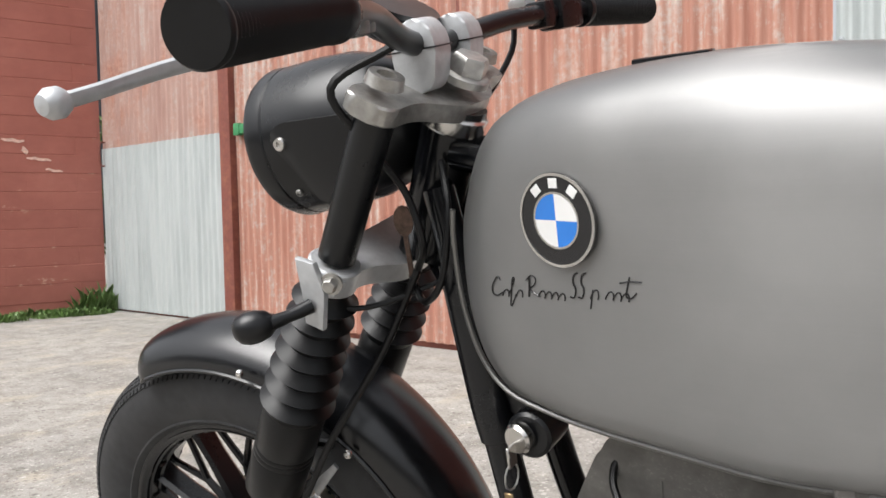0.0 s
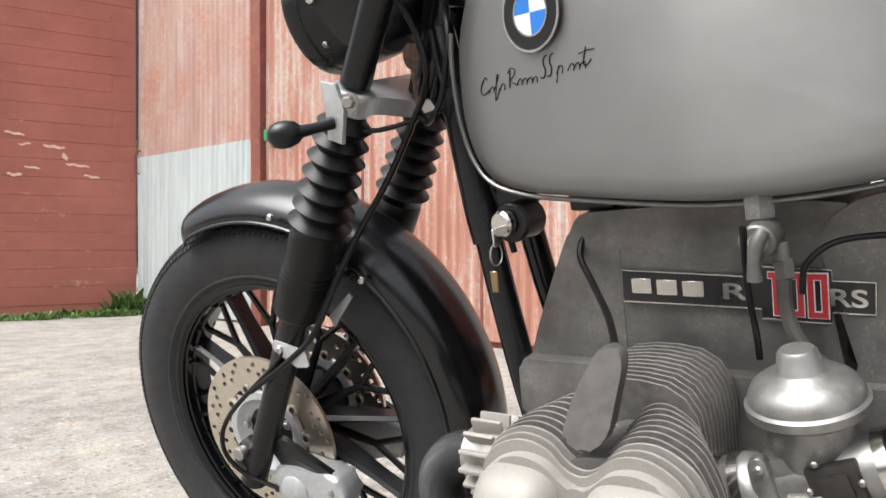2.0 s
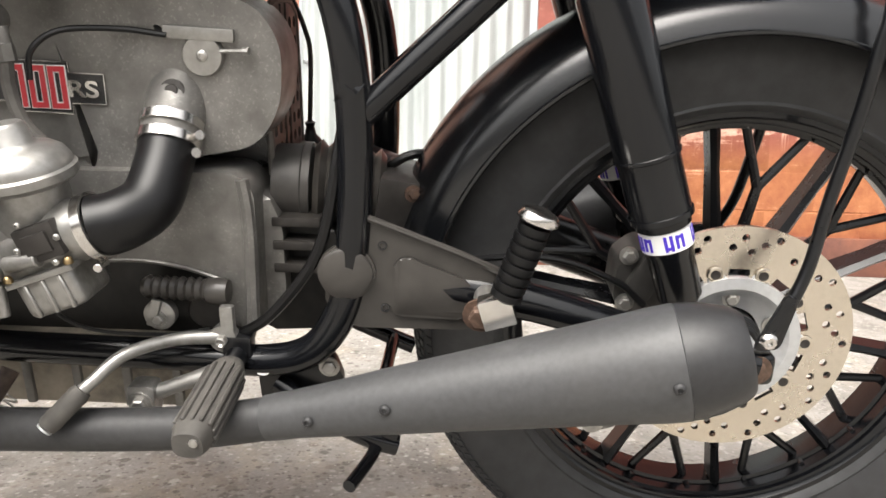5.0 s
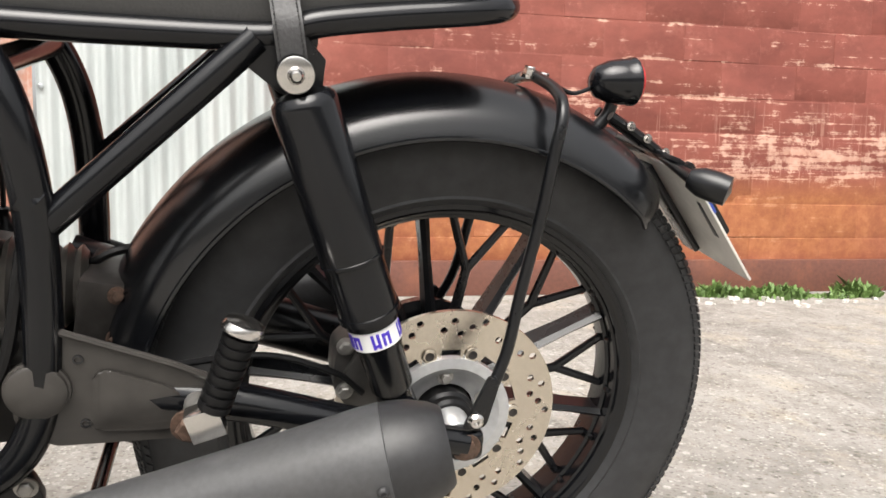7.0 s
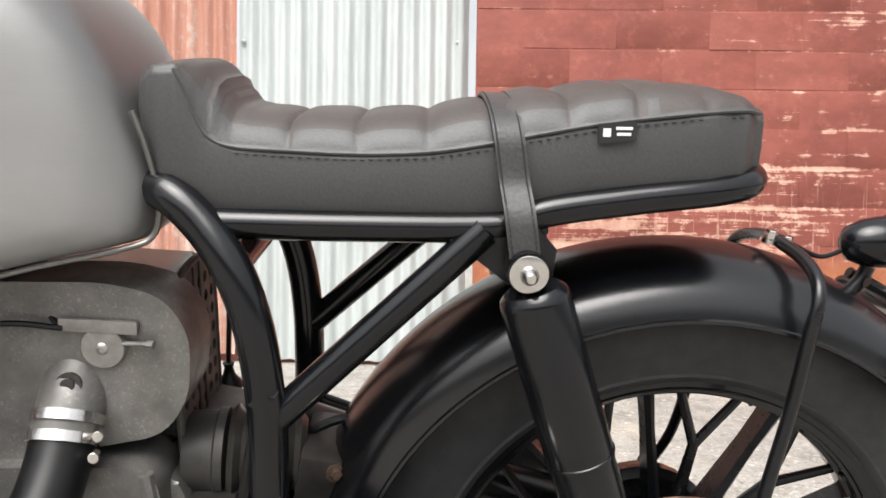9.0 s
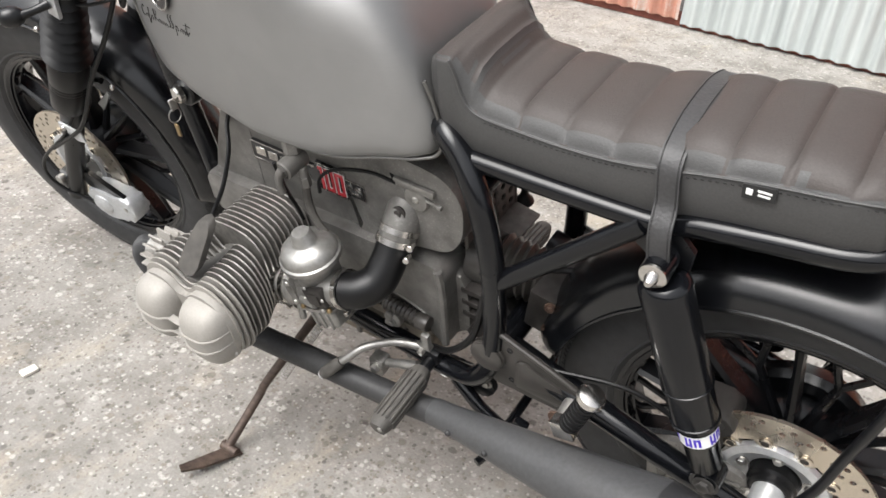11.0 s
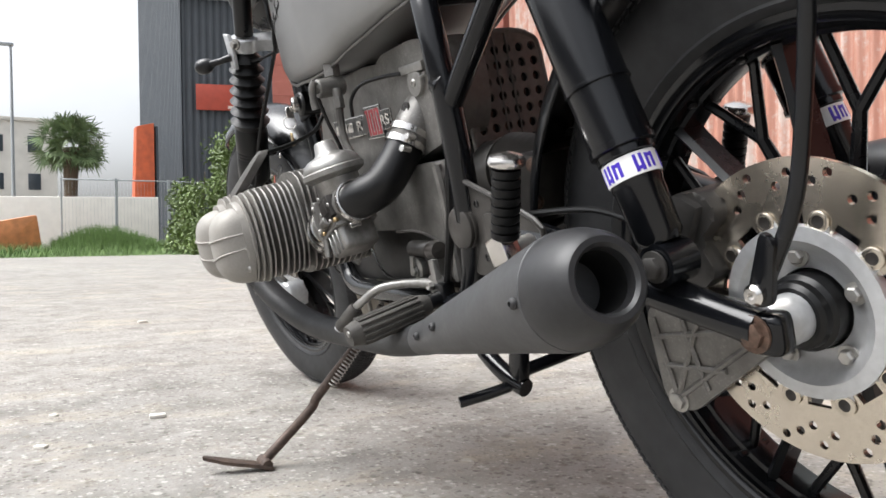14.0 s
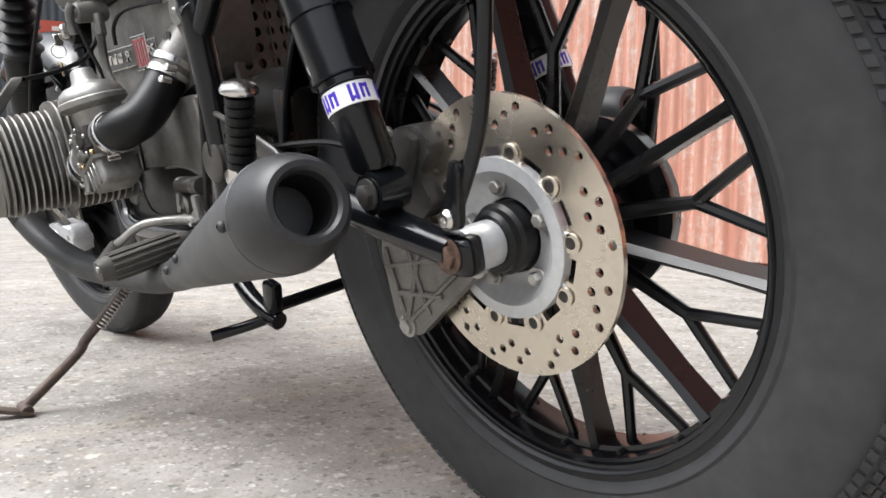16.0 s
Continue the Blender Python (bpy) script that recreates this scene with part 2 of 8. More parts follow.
def concrete_ground():
    m, nt, bs = nodes_of("worn_concrete", 0.85)
    p = mapped(nt, (1, 1, 1), "Position")
    big = noise_tex(nt, p, 0.9, 8, 0.6)
    mid = noise_tex(nt, p, 7.0, 8, 0.65)
    fine = noise_tex(nt, p, 170.0, 5, 0.8)
    base = ramp(nt, big, [(0.3, (0.235, 0.227, 0.210)), (0.5, (0.31, 0.298, 0.276)), (0.72, (0.385, 0.37, 0.338))])
    base = mixc(nt, maprange(nt, mid, 0.42, 0.66), base, mixc(nt, 1.0, base, (0.60, 0.59, 0.575), "MULTIPLY"))
    patch = noise_tex(nt, mapped(nt, (1.0, 0.55, 1.0), "Position"), 3.4, 8, 0.72)
    base = mixc(nt, maprange(nt, patch, 0.53, 0.64, 0.0, 0.6), base, (0.42, 0.372, 0.292))
    base = mixc(nt, maprange(nt, patch, 0.44, 0.33, 0.0, 0.6), base, (0.20, 0.195, 0.185))
    bent = mixc(nt, 0.010, p, noise_tex(nt, p, 60.0, 3, 0.6, "Color"), "ADD")
    stone = None
    for size, share in ((46.0, 0.66), (85.0, 0.58), (150.0, 0.55)):
        v = nt.nodes.new("ShaderNodeTexVoronoi")
        v.inputs["Scale"].default_value = size
        nt.links.new(bent, v.inputs["Vector"])
        hsv = nt.nodes.new("ShaderNodeSeparateColor")
        nt.links.new(v.outputs["Color"], hsv.inputs["Color"])
        grain = math_node(nt, "MULTIPLY", maprange(nt, hsv.outputs[0], share, share + 0.06), maprange(nt, v.outputs["Distance"], 0.50, 0.32))
        tone = ramp(nt, hsv.outputs[1], [(0.08, (0.075, 0.067, 0.06)), (0.35, (0.20, 0.175, 0.145)), (0.7, (0.34, 0.325, 0.30)), (0.98, (0.56, 0.54, 0.50))])
        base = mixc(nt, math_node(nt, "MULTIPLY", grain, 0.64), base, tone)
        stone = grain if stone is None else math_node(nt, "ADD", stone, grain)
    base = mixc(nt, maprange(nt, fine, 0.32, 0.68), mixc(nt, 1.0, base, (0.72, 0.71, 0.70), "MULTIPLY"), base)
    wv = nt.nodes.new("ShaderNodeTexVoronoi")
    wv.feature = "DISTANCE_TO_EDGE"
    wv.inputs["Scale"].default_value = 0.16
    wp = mixc(nt, 0.12, p, noise_tex(nt, p, 3.0, 6, 0.6, "Color"), "ADD")
    nt.links.new(wp, wv.inputs["Vector"])
    crack = maprange(nt, wv.outputs["Distance"], 0.0016, 0.0006)
    base = mixc(nt, math_node(nt, "MULTIPLY", crack, 0.3), base, (0.09, 0.08, 0.07))
    nt.links.new(base, bs.inputs["Base Color"])
    h = math_node(nt, "ADD", math_node(nt, "MULTIPLY", fine, 0.5), math_node(nt, "ADD", math_node(nt, "MULTIPLY", mid, 0.35), math_node(nt, "MULTIPLY", stone, 0.35)))
    h = math_node(nt, "SUBTRACT", h, math_node(nt, "MULTIPLY", crack, 0.6))
    bump(nt, bs, h, 0.32, 0.005)
    return m


def painted_block(name, amount, low):
    """Brick-red paint, flaking to pale pink along the courses; rusty low down where low is 1."""
    m, nt, bs = nodes_of(name, 0.72)
    p = mapped(nt, (1, 1, 1), "Position")
    rnd = nt.nodes.new("ShaderNodeObjectInfo").outputs["Random"]
    big = noise_tex(nt, p, 1.3, 6, 0.6)
    red = ramp(nt, big, [(0.3, (0.175, 0.044, 0.032)), (0.6, (0.235, 0.064, 0.045)), (0.8, (0.285, 0.090, 0.064))] if low else [(0.3, (0.30, 0.098, 0.074)), (0.6, (0.375, 0.128, 0.097)), (0.8, (0.425, 0.160, 0.122))])
    red = mixc(nt, maprange(nt, rnd, 0, 1, 0.0, 0.05 if low else 0.03), red, (0.15, 0.04, 0.03))
    streak = noise_tex(nt, mapped(nt, (2.2, 2.2, 46.0), "Position"), 1.0, 9, 0.72)
    spot = noise_tex(nt, p, 14.0, 9, 0.75)
    grime = noise_tex(nt, mapped(nt, (5.0, 5.0, 9.0), "Position"), 1.0, 9, 0.7)
    red = mixc(nt, maprange(nt, grime, 0.42, 0.62, 0.0, 0.22 + 0.38 * low), red, mixc(nt, 1.0, red, (0.66, 0.60, 0.58), "MULTIPLY"))
    red = mixc(nt, maprange(nt, spot, 0.52, 0.66, 0.0, 0.35), red, (0.36, 0.13, 0.095))
    patch = noise_tex(nt, mapped(nt, (0.9, 0.9, 3.0), "Position"), 1.0, 3, 0.5)
    sep = nt.nodes.new("ShaderNodeSeparateXYZ")
    nt.links.new(p, sep.inputs[0])
    z = sep.outputs["Z"]
    course = math_node(nt, "FRACT", math_node(nt, "DIVIDE", math_node(nt, "SUBTRACT", z, 0.10), 0.168), 0.0)
    joint = math_node(nt, "MAXIMUM", maprange(nt, course, 0.10, 0.0), maprange(nt, course, 0.90, 1.0))
    band = math_node(nt, "MULTIPLY", maprange(nt, z, 0.50, 0.58), maprange(nt, z, 0.98, 0.70))
    thr = math_node(nt, "ADD", math_node(nt, "MULTIPLY", streak, 0.55), math_node(nt, "MULTIPLY", spot, 0.42))
    thr = math_node(nt, "ADD", thr, math_node(nt, "ADD", math_node(nt, "MULTIPLY", band, 0.085 * low), math_node(nt, "ADD", math_node(nt, "MULTIPLY", joint, 0.045), maprange(nt, patch, 0.3, 0.7, -0.06, 0.06))))
    peel = maprange(nt, thr, 0.605 - amount, 0.645 - amount)
    drip = noise_tex(nt, mapped(nt, (70.0, 70.0, 2.0), "Position"), 1.0, 3, 0.6)
    drip = math_node(nt, "MULTIPLY", maprange(nt, drip, 0.60, 0.66), math_node(nt, "MULTIPLY", band, low))
    peel = math_node(nt, "MAXIMUM", peel, math_node(nt, "MULTIPLY", drip, 0.7))
    col = mixc(nt, math_node(nt, "MULTIPLY", peel, 0.85), red, ramp(nt, spot, [(0.3, (0.38, 0.16, 0.11)), (0.6, (0.60, 0.38, 0.29))]))
    rust = math_node(nt, "MULTIPLY", math_node(nt, "MULTIPLY", maprange(nt, z, 0.60, 0.46), maprange(nt, z, 0.05, 0.2)), maprange(nt, big, 0.30, 0.55, 0.35, 1.0))
    col = mixc(nt, math_node(nt, "MULTIPLY", rust, 0.75 * low), col, ramp(nt, spot, [(0.3, (0.22, 0.065, 0.020)), (0.65, (0.43, 0.17, 0.06))]))
    nt.links.new(col, bs.inputs["Base Color"])
    bump(nt, bs, math_node(nt, "ADD", math_node(nt, "MULTIPLY", peel, -0.5), spot), 0.45, 0.004)
    return m


def rusty_sheet(name, galv, amount):
    """Corrugated sheet: galv 1 is zinc, 0 is worn red paint; amount of rust in runs down the sheet."""
    m, nt, bs = nodes_of(name, 0.55)
    p = mapped(nt, (1, 1, 1), "Object")
    run = noise_tex(nt, mapped(nt, (9.0, 9.0, 0.8), "Object"), 1.0, 8, 0.7)
    fine = noise_tex(nt, p, 26.0, 8, 0.7)
    big = noise_tex(nt, p, 1.6, 6, 0.6)
    zinc = ramp(nt, run, [(0.25, (0.30, 0.325, 0.32)), (0.5, (0.43, 0.46, 0.455)), (0.75, (0.52, 0.545, 0.535))])
    paint = ramp(nt, run, [(0.3, (0.29, 0.112, 0.075)), (0.52, (0.385, 0.195, 0.142)), (0.72, (0.47, 0.325, 0.27))])
    col = mixc(nt, galv, paint, zinc)
    worn = maprange(nt, math_node(nt, "ADD", math_node(nt, "MULTIPLY", run, 0.6), math_node(nt, "MULTIPLY", fine, 0.4)), 0.50, 0.59)
    col = mixc(nt, math_node(nt, "MULTIPLY", worn, 0.7 * (1 - galv)), col, (0.44, 0.41, 0.375))
    rust = maprange(nt, math_node(nt, "ADD", math_node(nt, "MULTIPLY", run, 0.5), math_node(nt, "MULTIPLY", big, 0.5)), 0.62 - 0.14 * amount, 0.70 - 0.10 * amount)
    col = mixc(nt, math_node(nt, "MULTIPLY", rust, min(0.8, amount)), col, ramp(nt, fine, [(0.35, (0.27, 0.088, 0.050)), (0.65, (0.48, 0.215, 0.135))]))
    nt.links.new(col, bs.inputs["Base Color"])
    bs.inputs["Metallic"].default_value = 0.25 * galv
    bump(nt, bs, fine, 0.25, 0.002)
    return m


CONCRETE = concrete_ground()
BLOCK = painted_block("flaking_red_paint", 0.036, 1.0)
DULLBLOCK = painted_block("dull_red_paint", 0.0, 0.0)
SCUFF = mat("pale_scuff", (0.68, 0.47, 0.39), 0.85, var=0.3, scale=40, bump=0.3)
JOINT = mat("block_joint", (0.13, 0.045, 0.035), 0.9, bump=0.4, scale=60)
ZINC = rusty_sheet("zinc_sheet", 1.0, 0.15)
REDSHEET = rusty_sheet("worn_red_sheet", 0.0, 0.55)
RUSTSHEET = rusty_sheet("rusted_sheet", 0.22, 1.0)
POST = mat("rusted_post_paint", (0.17, 0.05, 0.035), 0.7, bump=0.3, scale=40, stain=0.6, stain_scale=9, stain_col=(0.30, 0.12, 0.07))
GREENPAINT = mat("green_latch_paint", (0.035, 0.20, 0.075), 0.6, bump=0.3, scale=80, stain=0.5, stain_scale=25)
SILL = mat("rusted_sill", (0.12, 0.045, 0.03), 0.75, bump=0.3, scale=50, stain=0.6, stain_scale=6, stain_col=(0.24, 0.09, 0.05))
CLADDING = mat("dark_cladding", (0.046, 0.054, 0.064), 0.5, var=0.1, scale=2)
LEAF = mat("weed_leaf", (0.105, 0.18, 0.045), 0.6, var=0.35, scale=8)
PALMLEAF = mat("palm_leaf", (0.105, 0.155, 0.062), 0.65, var=0.4, scale=3)
HEDGELEAF = mat("hedge_leaf", (0.085, 0.130, 0.026), 0.6, var=0.5, scale=1.7)
TRUNK = mat("trunk_bark", (0.10, 0.075, 0.05), 0.9, bump=0.5, scale=20)
WHITEWALL = mat("pale_render", (0.78, 0.75, 0.69), 0.85, var=0.06, scale=3, stain=0.15, stain_scale=0.6)
# grey of the added wall, kept dark for the reflections in black paint
UNSEENWALL = mat("grey_unseen_wall", (0.20, 0.195, 0.185), 0.9, var=0.15, scale=2, stain=0.4, stain_scale=0.8)
CREAM = mat("cream_render", (0.62, 0.60, 0.55), 0.8, var=0.08, scale=1)
FARGLASS = mat("dark_window", (0.05, 0.06, 0.07), 0.15)
GALVPOST = mat("zinc_post", (0.40, 0.42, 0.43), 0.45, metal=0.7)
ORANGE = mat("orange_panel", (0.50, 0.10, 0.035), 0.6, var=0.2, scale=4)
BARRIER = mat("barrier_orange", (0.62, 0.25, 0.10), 0.5, var=0.2, scale=5)
SIGNRED = mat("sign_red", (0.36, 0.055, 0.03), 0.55, var=0.12, scale=3)
SIGNPALE = mat("sign_pale", (0.6, 0.5, 0.45), 0.6)
LITTER = mat("pale_litter", (0.58, 0.56, 0.52), 0.8)

# ---------------------------------------------------------------- ground
bm = bmesh.new()
xs = [-160, -90, -50, -30, -24] + [-20 + i for i in range(31)] + [14, 25, 60, 140]
ys = [-120, -60, -25, -12] + [-8 + i for i in range(17)] + [12, 25, 60, 120]
vs = [[bm.verts.new((x, y, 0.0)) for x in xs] for y in ys]
for j in range(len(ys) - 1):
    for i in range(len(xs) - 1):
        bm.faces.new((vs[j][i], vs[j][i + 1], vs[j + 1][i + 1], vs[j + 1][i]))
ground = tagged(part("ground", bm, CONCRETE), "pale worn concrete yard with exposed aggregate and cracks", "ground", kind="structure")

# ---------------------------------------------------------------- the wall behind: doors and painted blockwork
WALL_AT = pose(-0.07, 2.745, 0, 0, 0, -4.4)


def corrugated(name, x0, x1, z0, z1, material, pitch=0.076, depth=0.013, y=0.0, parent=None):
    bm = bmesh.new()
    n = max(2, int((x1 - x0) / pitch * 8))
    rows = [z0 + (z1 - z0) * k / 6 for k in range(7)]
    grid = []
    for z in rows:
        grid.append([bm.verts.new((x0 + (x1 - x0) * i / n, y + depth * math.sin(2 * math.pi * (x1 - x0) * i / n / pitch) + 0.003 * math.sin(z * 3 + i * 0.11), z)) for i in range(n + 1)])
    back = [[bm.verts.new((v.co.x, v.co.y + 0.0012, v.co.z)) for v in r] for r in (grid[0], grid[-1])]
    for j in range(6):
        for i in range(n):
            bm.faces.new((grid[j][i], grid[j][i + 1], grid[j + 1][i + 1], grid[j + 1][i]))
    for i in range(n):
        bm.faces.new((grid[0][i], grid[0][i + 1], back[0][i + 1], back[0][i]))
    ob = part(name, bm, material, parent, angle=80, recalc=False)
    return ob


def flat_door(name, label, x0, x1, sheets, frame_mat):
    """A metal door: sheets (z0, z1, material) on a frame of rails."""
    e = tagged(new(name), label, "metal door", kind="structure")
    e.matrix_world = WALL_AT
    for z0, z1, m in sheets:
        s = corrugated("sheet", x0, x1, z0, z1, m, y=-0.012 if z0 < 0.5 else 0.0, parent=e)
    for z in (0.03, 4.3):
        b = bmesh.new()
        box(b, ((x0 + x1) / 2, 0.045, z), (x1 - x0, 0.05, 0.06), bevel=0.004)
        part("rail", b, frame_mat, e)
    return e


d1 = flat_door("door_1", "narrow door of corrugated sheet, zinc below, rusted red above", -7.28, -5.37, [(0.02, 1.50, ZINC), (1.47, 4.4, RUSTSHEET)], POST)
d2 = flat_door("door_2", "wide door of corrugated sheet in worn flaking red paint", -5.22, -1.06, [(0.04, 4.4, REDSHEET)], POST)
d3 = flat_door("door_3", "panel of pale zinc corrugated sheet closing the opening", -1.05, 0.03, [(0.02, 4.4, ZINC)], POST)
for x in (-1.03, -0.02):
    for z in (0.25, 0.9, 1.52, 2.2):
        b = bmesh.new()
        screw(b, (x, -0.012, z), (0, -1, 0), 0.012, 0.008)
        part("fixing_screw", b, GALVPOST, d3)
b = bmesh.new()
box(b, (-5.295, -0.02, 2.2), (0.13, 0.09, 4.4), bevel=0.006)
door_post = tagged(part("door_post", b, POST), "dark rusted steel post between the doors", "post", kind="structure")
door_post.matrix_world = WALL_AT
for x in (-3.05, -4.1):
    b = bmesh.new()
    box(b, (x, -0.016, 2.2), (0.022, 0.022, 4.3), bevel=0.003)
    part("seam_strip", b, POST, d2)
b = bmesh.new()
box(b, (-5.02, -0.045, 1.50), (0.26, 0.03, 0.07), bevel=0.006)
box(b, (-4.92, -0.065, 1.50), (0.05, 0.03, 0.12), bevel=0.006)
latch = part("latch", b, GREENPAINT, d2, "green painted sliding bolt")
b = bmesh.new()
box(b, (-5.15, -0.045, 1.50), (0.07, 0.04, 0.09), bevel=0.006)
part("latch_staple", b, GREENPAINT, d2)
# pull handle on the edge of the narrow door
b = bmesh.new()
tube(b, [(-7.22, -0.01, 1.34), (-7.22, -0.06, 1.36), (-7.22, -0.06, 1.54), (-7.22, -0.01, 1.56)], 0.008, 8)
part("pull_handle", b, POST, d1)

rng = random.Random(4)
block_mesh = []
for k in range(8):
    b = bmesh.new()
    box(b, (0, 0, 0), (0.397, 0.20, 0.165), bevel=0.003, segs=1)
    j = 0.0004 if k > 3 else 0.0016
    for v in b.verts:
        v.co += Vector((rng.uniform(-j, j), rng.uniform(-j, j), rng.uniform(-j, j)))
    me = bpy.data.meshes.new("block")
    b.to_mesh(me)
    b.free()
    me.materials.append(DULLBLOCK if k > 3 else BLOCK)
    block_mesh.append(me)


def block_wall(name, label, at, length, rows, cap_h, first=0):
    """Painted blockwork: each block of the seen part is a piece in front of a joint bed."""
    w = bmesh.new()
    bed = 0.004 if first else 0.0018
    box(w, (length / 2, 0.1 + bed / 2, cap_h / 2), (length, 0.2 - bed, cap_h))
    ob = tagged(part(name, w, DULLBLOCK if first else BLOCK), label, "wall", kind="structure")
    ob.matrix_world = at
    for r in range(rows):
        off = 0.2 * (r % 2)
        n = int((length + 0.2) / 0.4) + 1
        for i in range(n):
            x = i * 0.4 + off - 0.2 + 0.2
            x0, x1 = x - 0.197, x + 0.197
            if x0 < -0.01 or x1 > length + 0.01:
                continue
            o = new("block", block_mesh[first + rng.randrange(4)])
            o.parent = ob
            o.matrix_local = pose(x, 0.1 + rng.uniform(-0.0010, 0.0010), 0.10 + 0.168 * r + 0.084, 0, 0, rng.uniform(-0.03, 0.03)) @ Matrix.Diagonal((1.004, 1.0, 1.0, 1.0))
            if first:
                # joints filled up by thick paint, open only along some courses
                o.matrix_local = pose(x, 0.1 + 0.0007 * (i % 2), 0.10 + 0.168 * r + 0.084) @ Matrix.Diagonal((1.022, 1.0, 0.99 if r % 3 else 1.012, 1.0))
            finish(o)
    return ob


RIGHT_AT = pose(-0.02, 2.49, 0, 0, 0, -3.0)
wall_east = block_wall("wall_east", "blockwork wall in flaking brick-red paint, rusty low down", RIGHT_AT, 6.0, 13, 4.6)
b = bmesh.new()
box(b, (3.0, -0.012, 0.08), (6.0, 0.05, 0.16), bevel=0.004)
sill = tagged(part("sill", b, SILL), "dark rusted steel edge at the foot of the wall", "sill", kind="structure")
sill.matrix_world = RIGHT_AT
LEFT_AT = pose(-7.92, 1.78, 0, 0, 0, 70.5)
wall_west = block_wall("wall_west", "blockwork side wall in dull brick-red paint with scuffs", LEFT_AT, 1.62, 20, 4.6, 4)
# pale scuffs scraped along the side wall
for x, z, w, h, tl in ((0.58, 1.66, 0.16, 0.022, 0.15), (0.66, 1.57, 0.10, 0.016, -0.2), (0.90, 1.56, 0.18, 0.026, 0.1), (0.99, 1.47, 0.05, 0.05, 0.3), (1.10, 1.40, 0.20, 0.022, 0.12), (0.72, 1.36, 0.13, 0.018, 0.1), (0.58, 1.29, 0.12, 0.028, 0.05), (1.22, 1.30, 0.14, 0.020, 0.2)):
    b = bmesh.new()
    box(b, (0, 0, 0), (w, 0.003, h), Matrix.Rotation(tl, 3, "Y"))
    bmesh.ops.subdivide_edges(b, edges=list(b.edges), cuts=5, use_grid_fill=True)
    for v in b.verts:
        k = abs(v.co.x) / (w / 2)
        v.co.z = v.co.z * (1.1 - 0.5 * k * k) + 0.25 * h * math.sin(v.co.x * 70 + x * 9)
    o = part("scuff", b, SCUFF, wall_west)
    o.matrix_local = pose(x, -0.0045, z)
# unseen wall added behind the camera: closes the yard and darkens reflections
b = bmesh.new()
box(b, (0, 0, 1.6), (40, 0.2, 3.2))
wall_south = tagged(part("wall_south", b, UNSEENWALL), "plain grey wall, unseen, added behind the camera", "wall", kind="structure")
wall_south.matrix_world = pose(0, -14, 0)


# ---------------------------------------------------------------- weeds at the foot of the walls
def weeds(name, label, at, spots, seed):
    r = random.Random(seed)
    bm = bmesh.new()
    for cx, cy, rad, h, n in spots:
        for _ in range(n):
            a, d = r.uniform(0, 6.283), rad * math.sqrt(r.random())
            x, y = cx + d * math.cos(a), cy + d * math.sin(a) * 0.45
            t = r.uniform(0, 6.283)
            hh = h * r.uniform(0.25, 1.0) * (1 - 0.5 * d / rad)
            wd = r.uniform(0.005, 0.013)
            ux, uy = math.cos(t), math.sin(t)
            lean = r.uniform(0.1, 0.9) * hh
            p = [(x - uy * wd * 0.3, y + ux * wd * 0.3, 0), (x + uy * wd * 0.3, y - ux * wd * 0.3, 0),
                 (x + ux * lean * 0.5 + uy * wd, y + uy * lean * 0.5 - ux * wd, hh * 0.7), (x + ux * lean, y + uy * lean, hh),
                 (x + ux * lean * 0.5 - uy * wd, y + uy * lean * 0.5 + ux * wd, hh * 0.7)]
            bm.faces.new([bm.verts.new(q) for q in p])
    ob = tagged(part(name, bm, LEAF, recalc=False), label, "weeds", kind="stuff")
    ob.matrix_world = at
    return ob


r = random.Random(8)
weeds("weeds", "low green weeds along the foot of the painted wall", RIGHT_AT, [(r.uniform(1.9, 5.5), -0.10 - r.random() * 0.12, r.uniform(0.05, 0.20), r.uniform(0.03, 0.10), 150) for _ in range(44)], 1)
weeds("weeds", "low green weeds and grass in the corner of the walls", LEFT_AT, [(r.uniform(-0.4, 1.6), -0.10 - r.random() * 0.30, r.uniform(0.1, 0.22), r.uniform(0.03, 0.11), 170) for _ in range(34)] + [(1.5, -0.2, 0.2, 0.36, 160)], 2)
b = bmesh.new()
for _ in range(150):
    x, y, s = r.uniform(1.7, 5.5), -0.1 - r.random() * 0.35, r.uniform(0.006, 0.025)
    box(b, (x, y, s * 0.3), (s * 1.5, s, s * 0.6), Matrix.Rotation(r.uniform(0, 3), 3, "Z"))
rubble = tagged(part("rubble", b, LITTER, angle=20), "crumbled bits of paint and stone below the wall", "rubble", kind="stuff")
rubble.matrix_world = RIGHT_AT
for x, y, s in ((-1.30, -0.43, 0.016), (-1.16, -0.65, 0.011), (-1.43, -0.62, 0.009), (-3.3, -0.2, 0.02), (-2.4, -1.4, 0.014)):
    b = bmesh.new()
    box(b, (0, 0, 0), (s * 2, s * 1.3, s * 0.5), Matrix.Rotation(s * 90, 3, "Z"), bevel=s * 0.15)
    o = tagged(part("pebble", b, LITTER), "small pale chip lying on the concrete", "pebble", "chips on the ground")
    o.matrix_world = pose(x, y, s * 0.25)

# ---------------------------------------------------------------- far side of the yard
tower = tagged(new("industrial_building"), "tall industrial building in dark ribbed cladding with a flat roof", "building")
tower.matrix_world = pose(-32.06, 5.12, 0, 0, 0, 0)


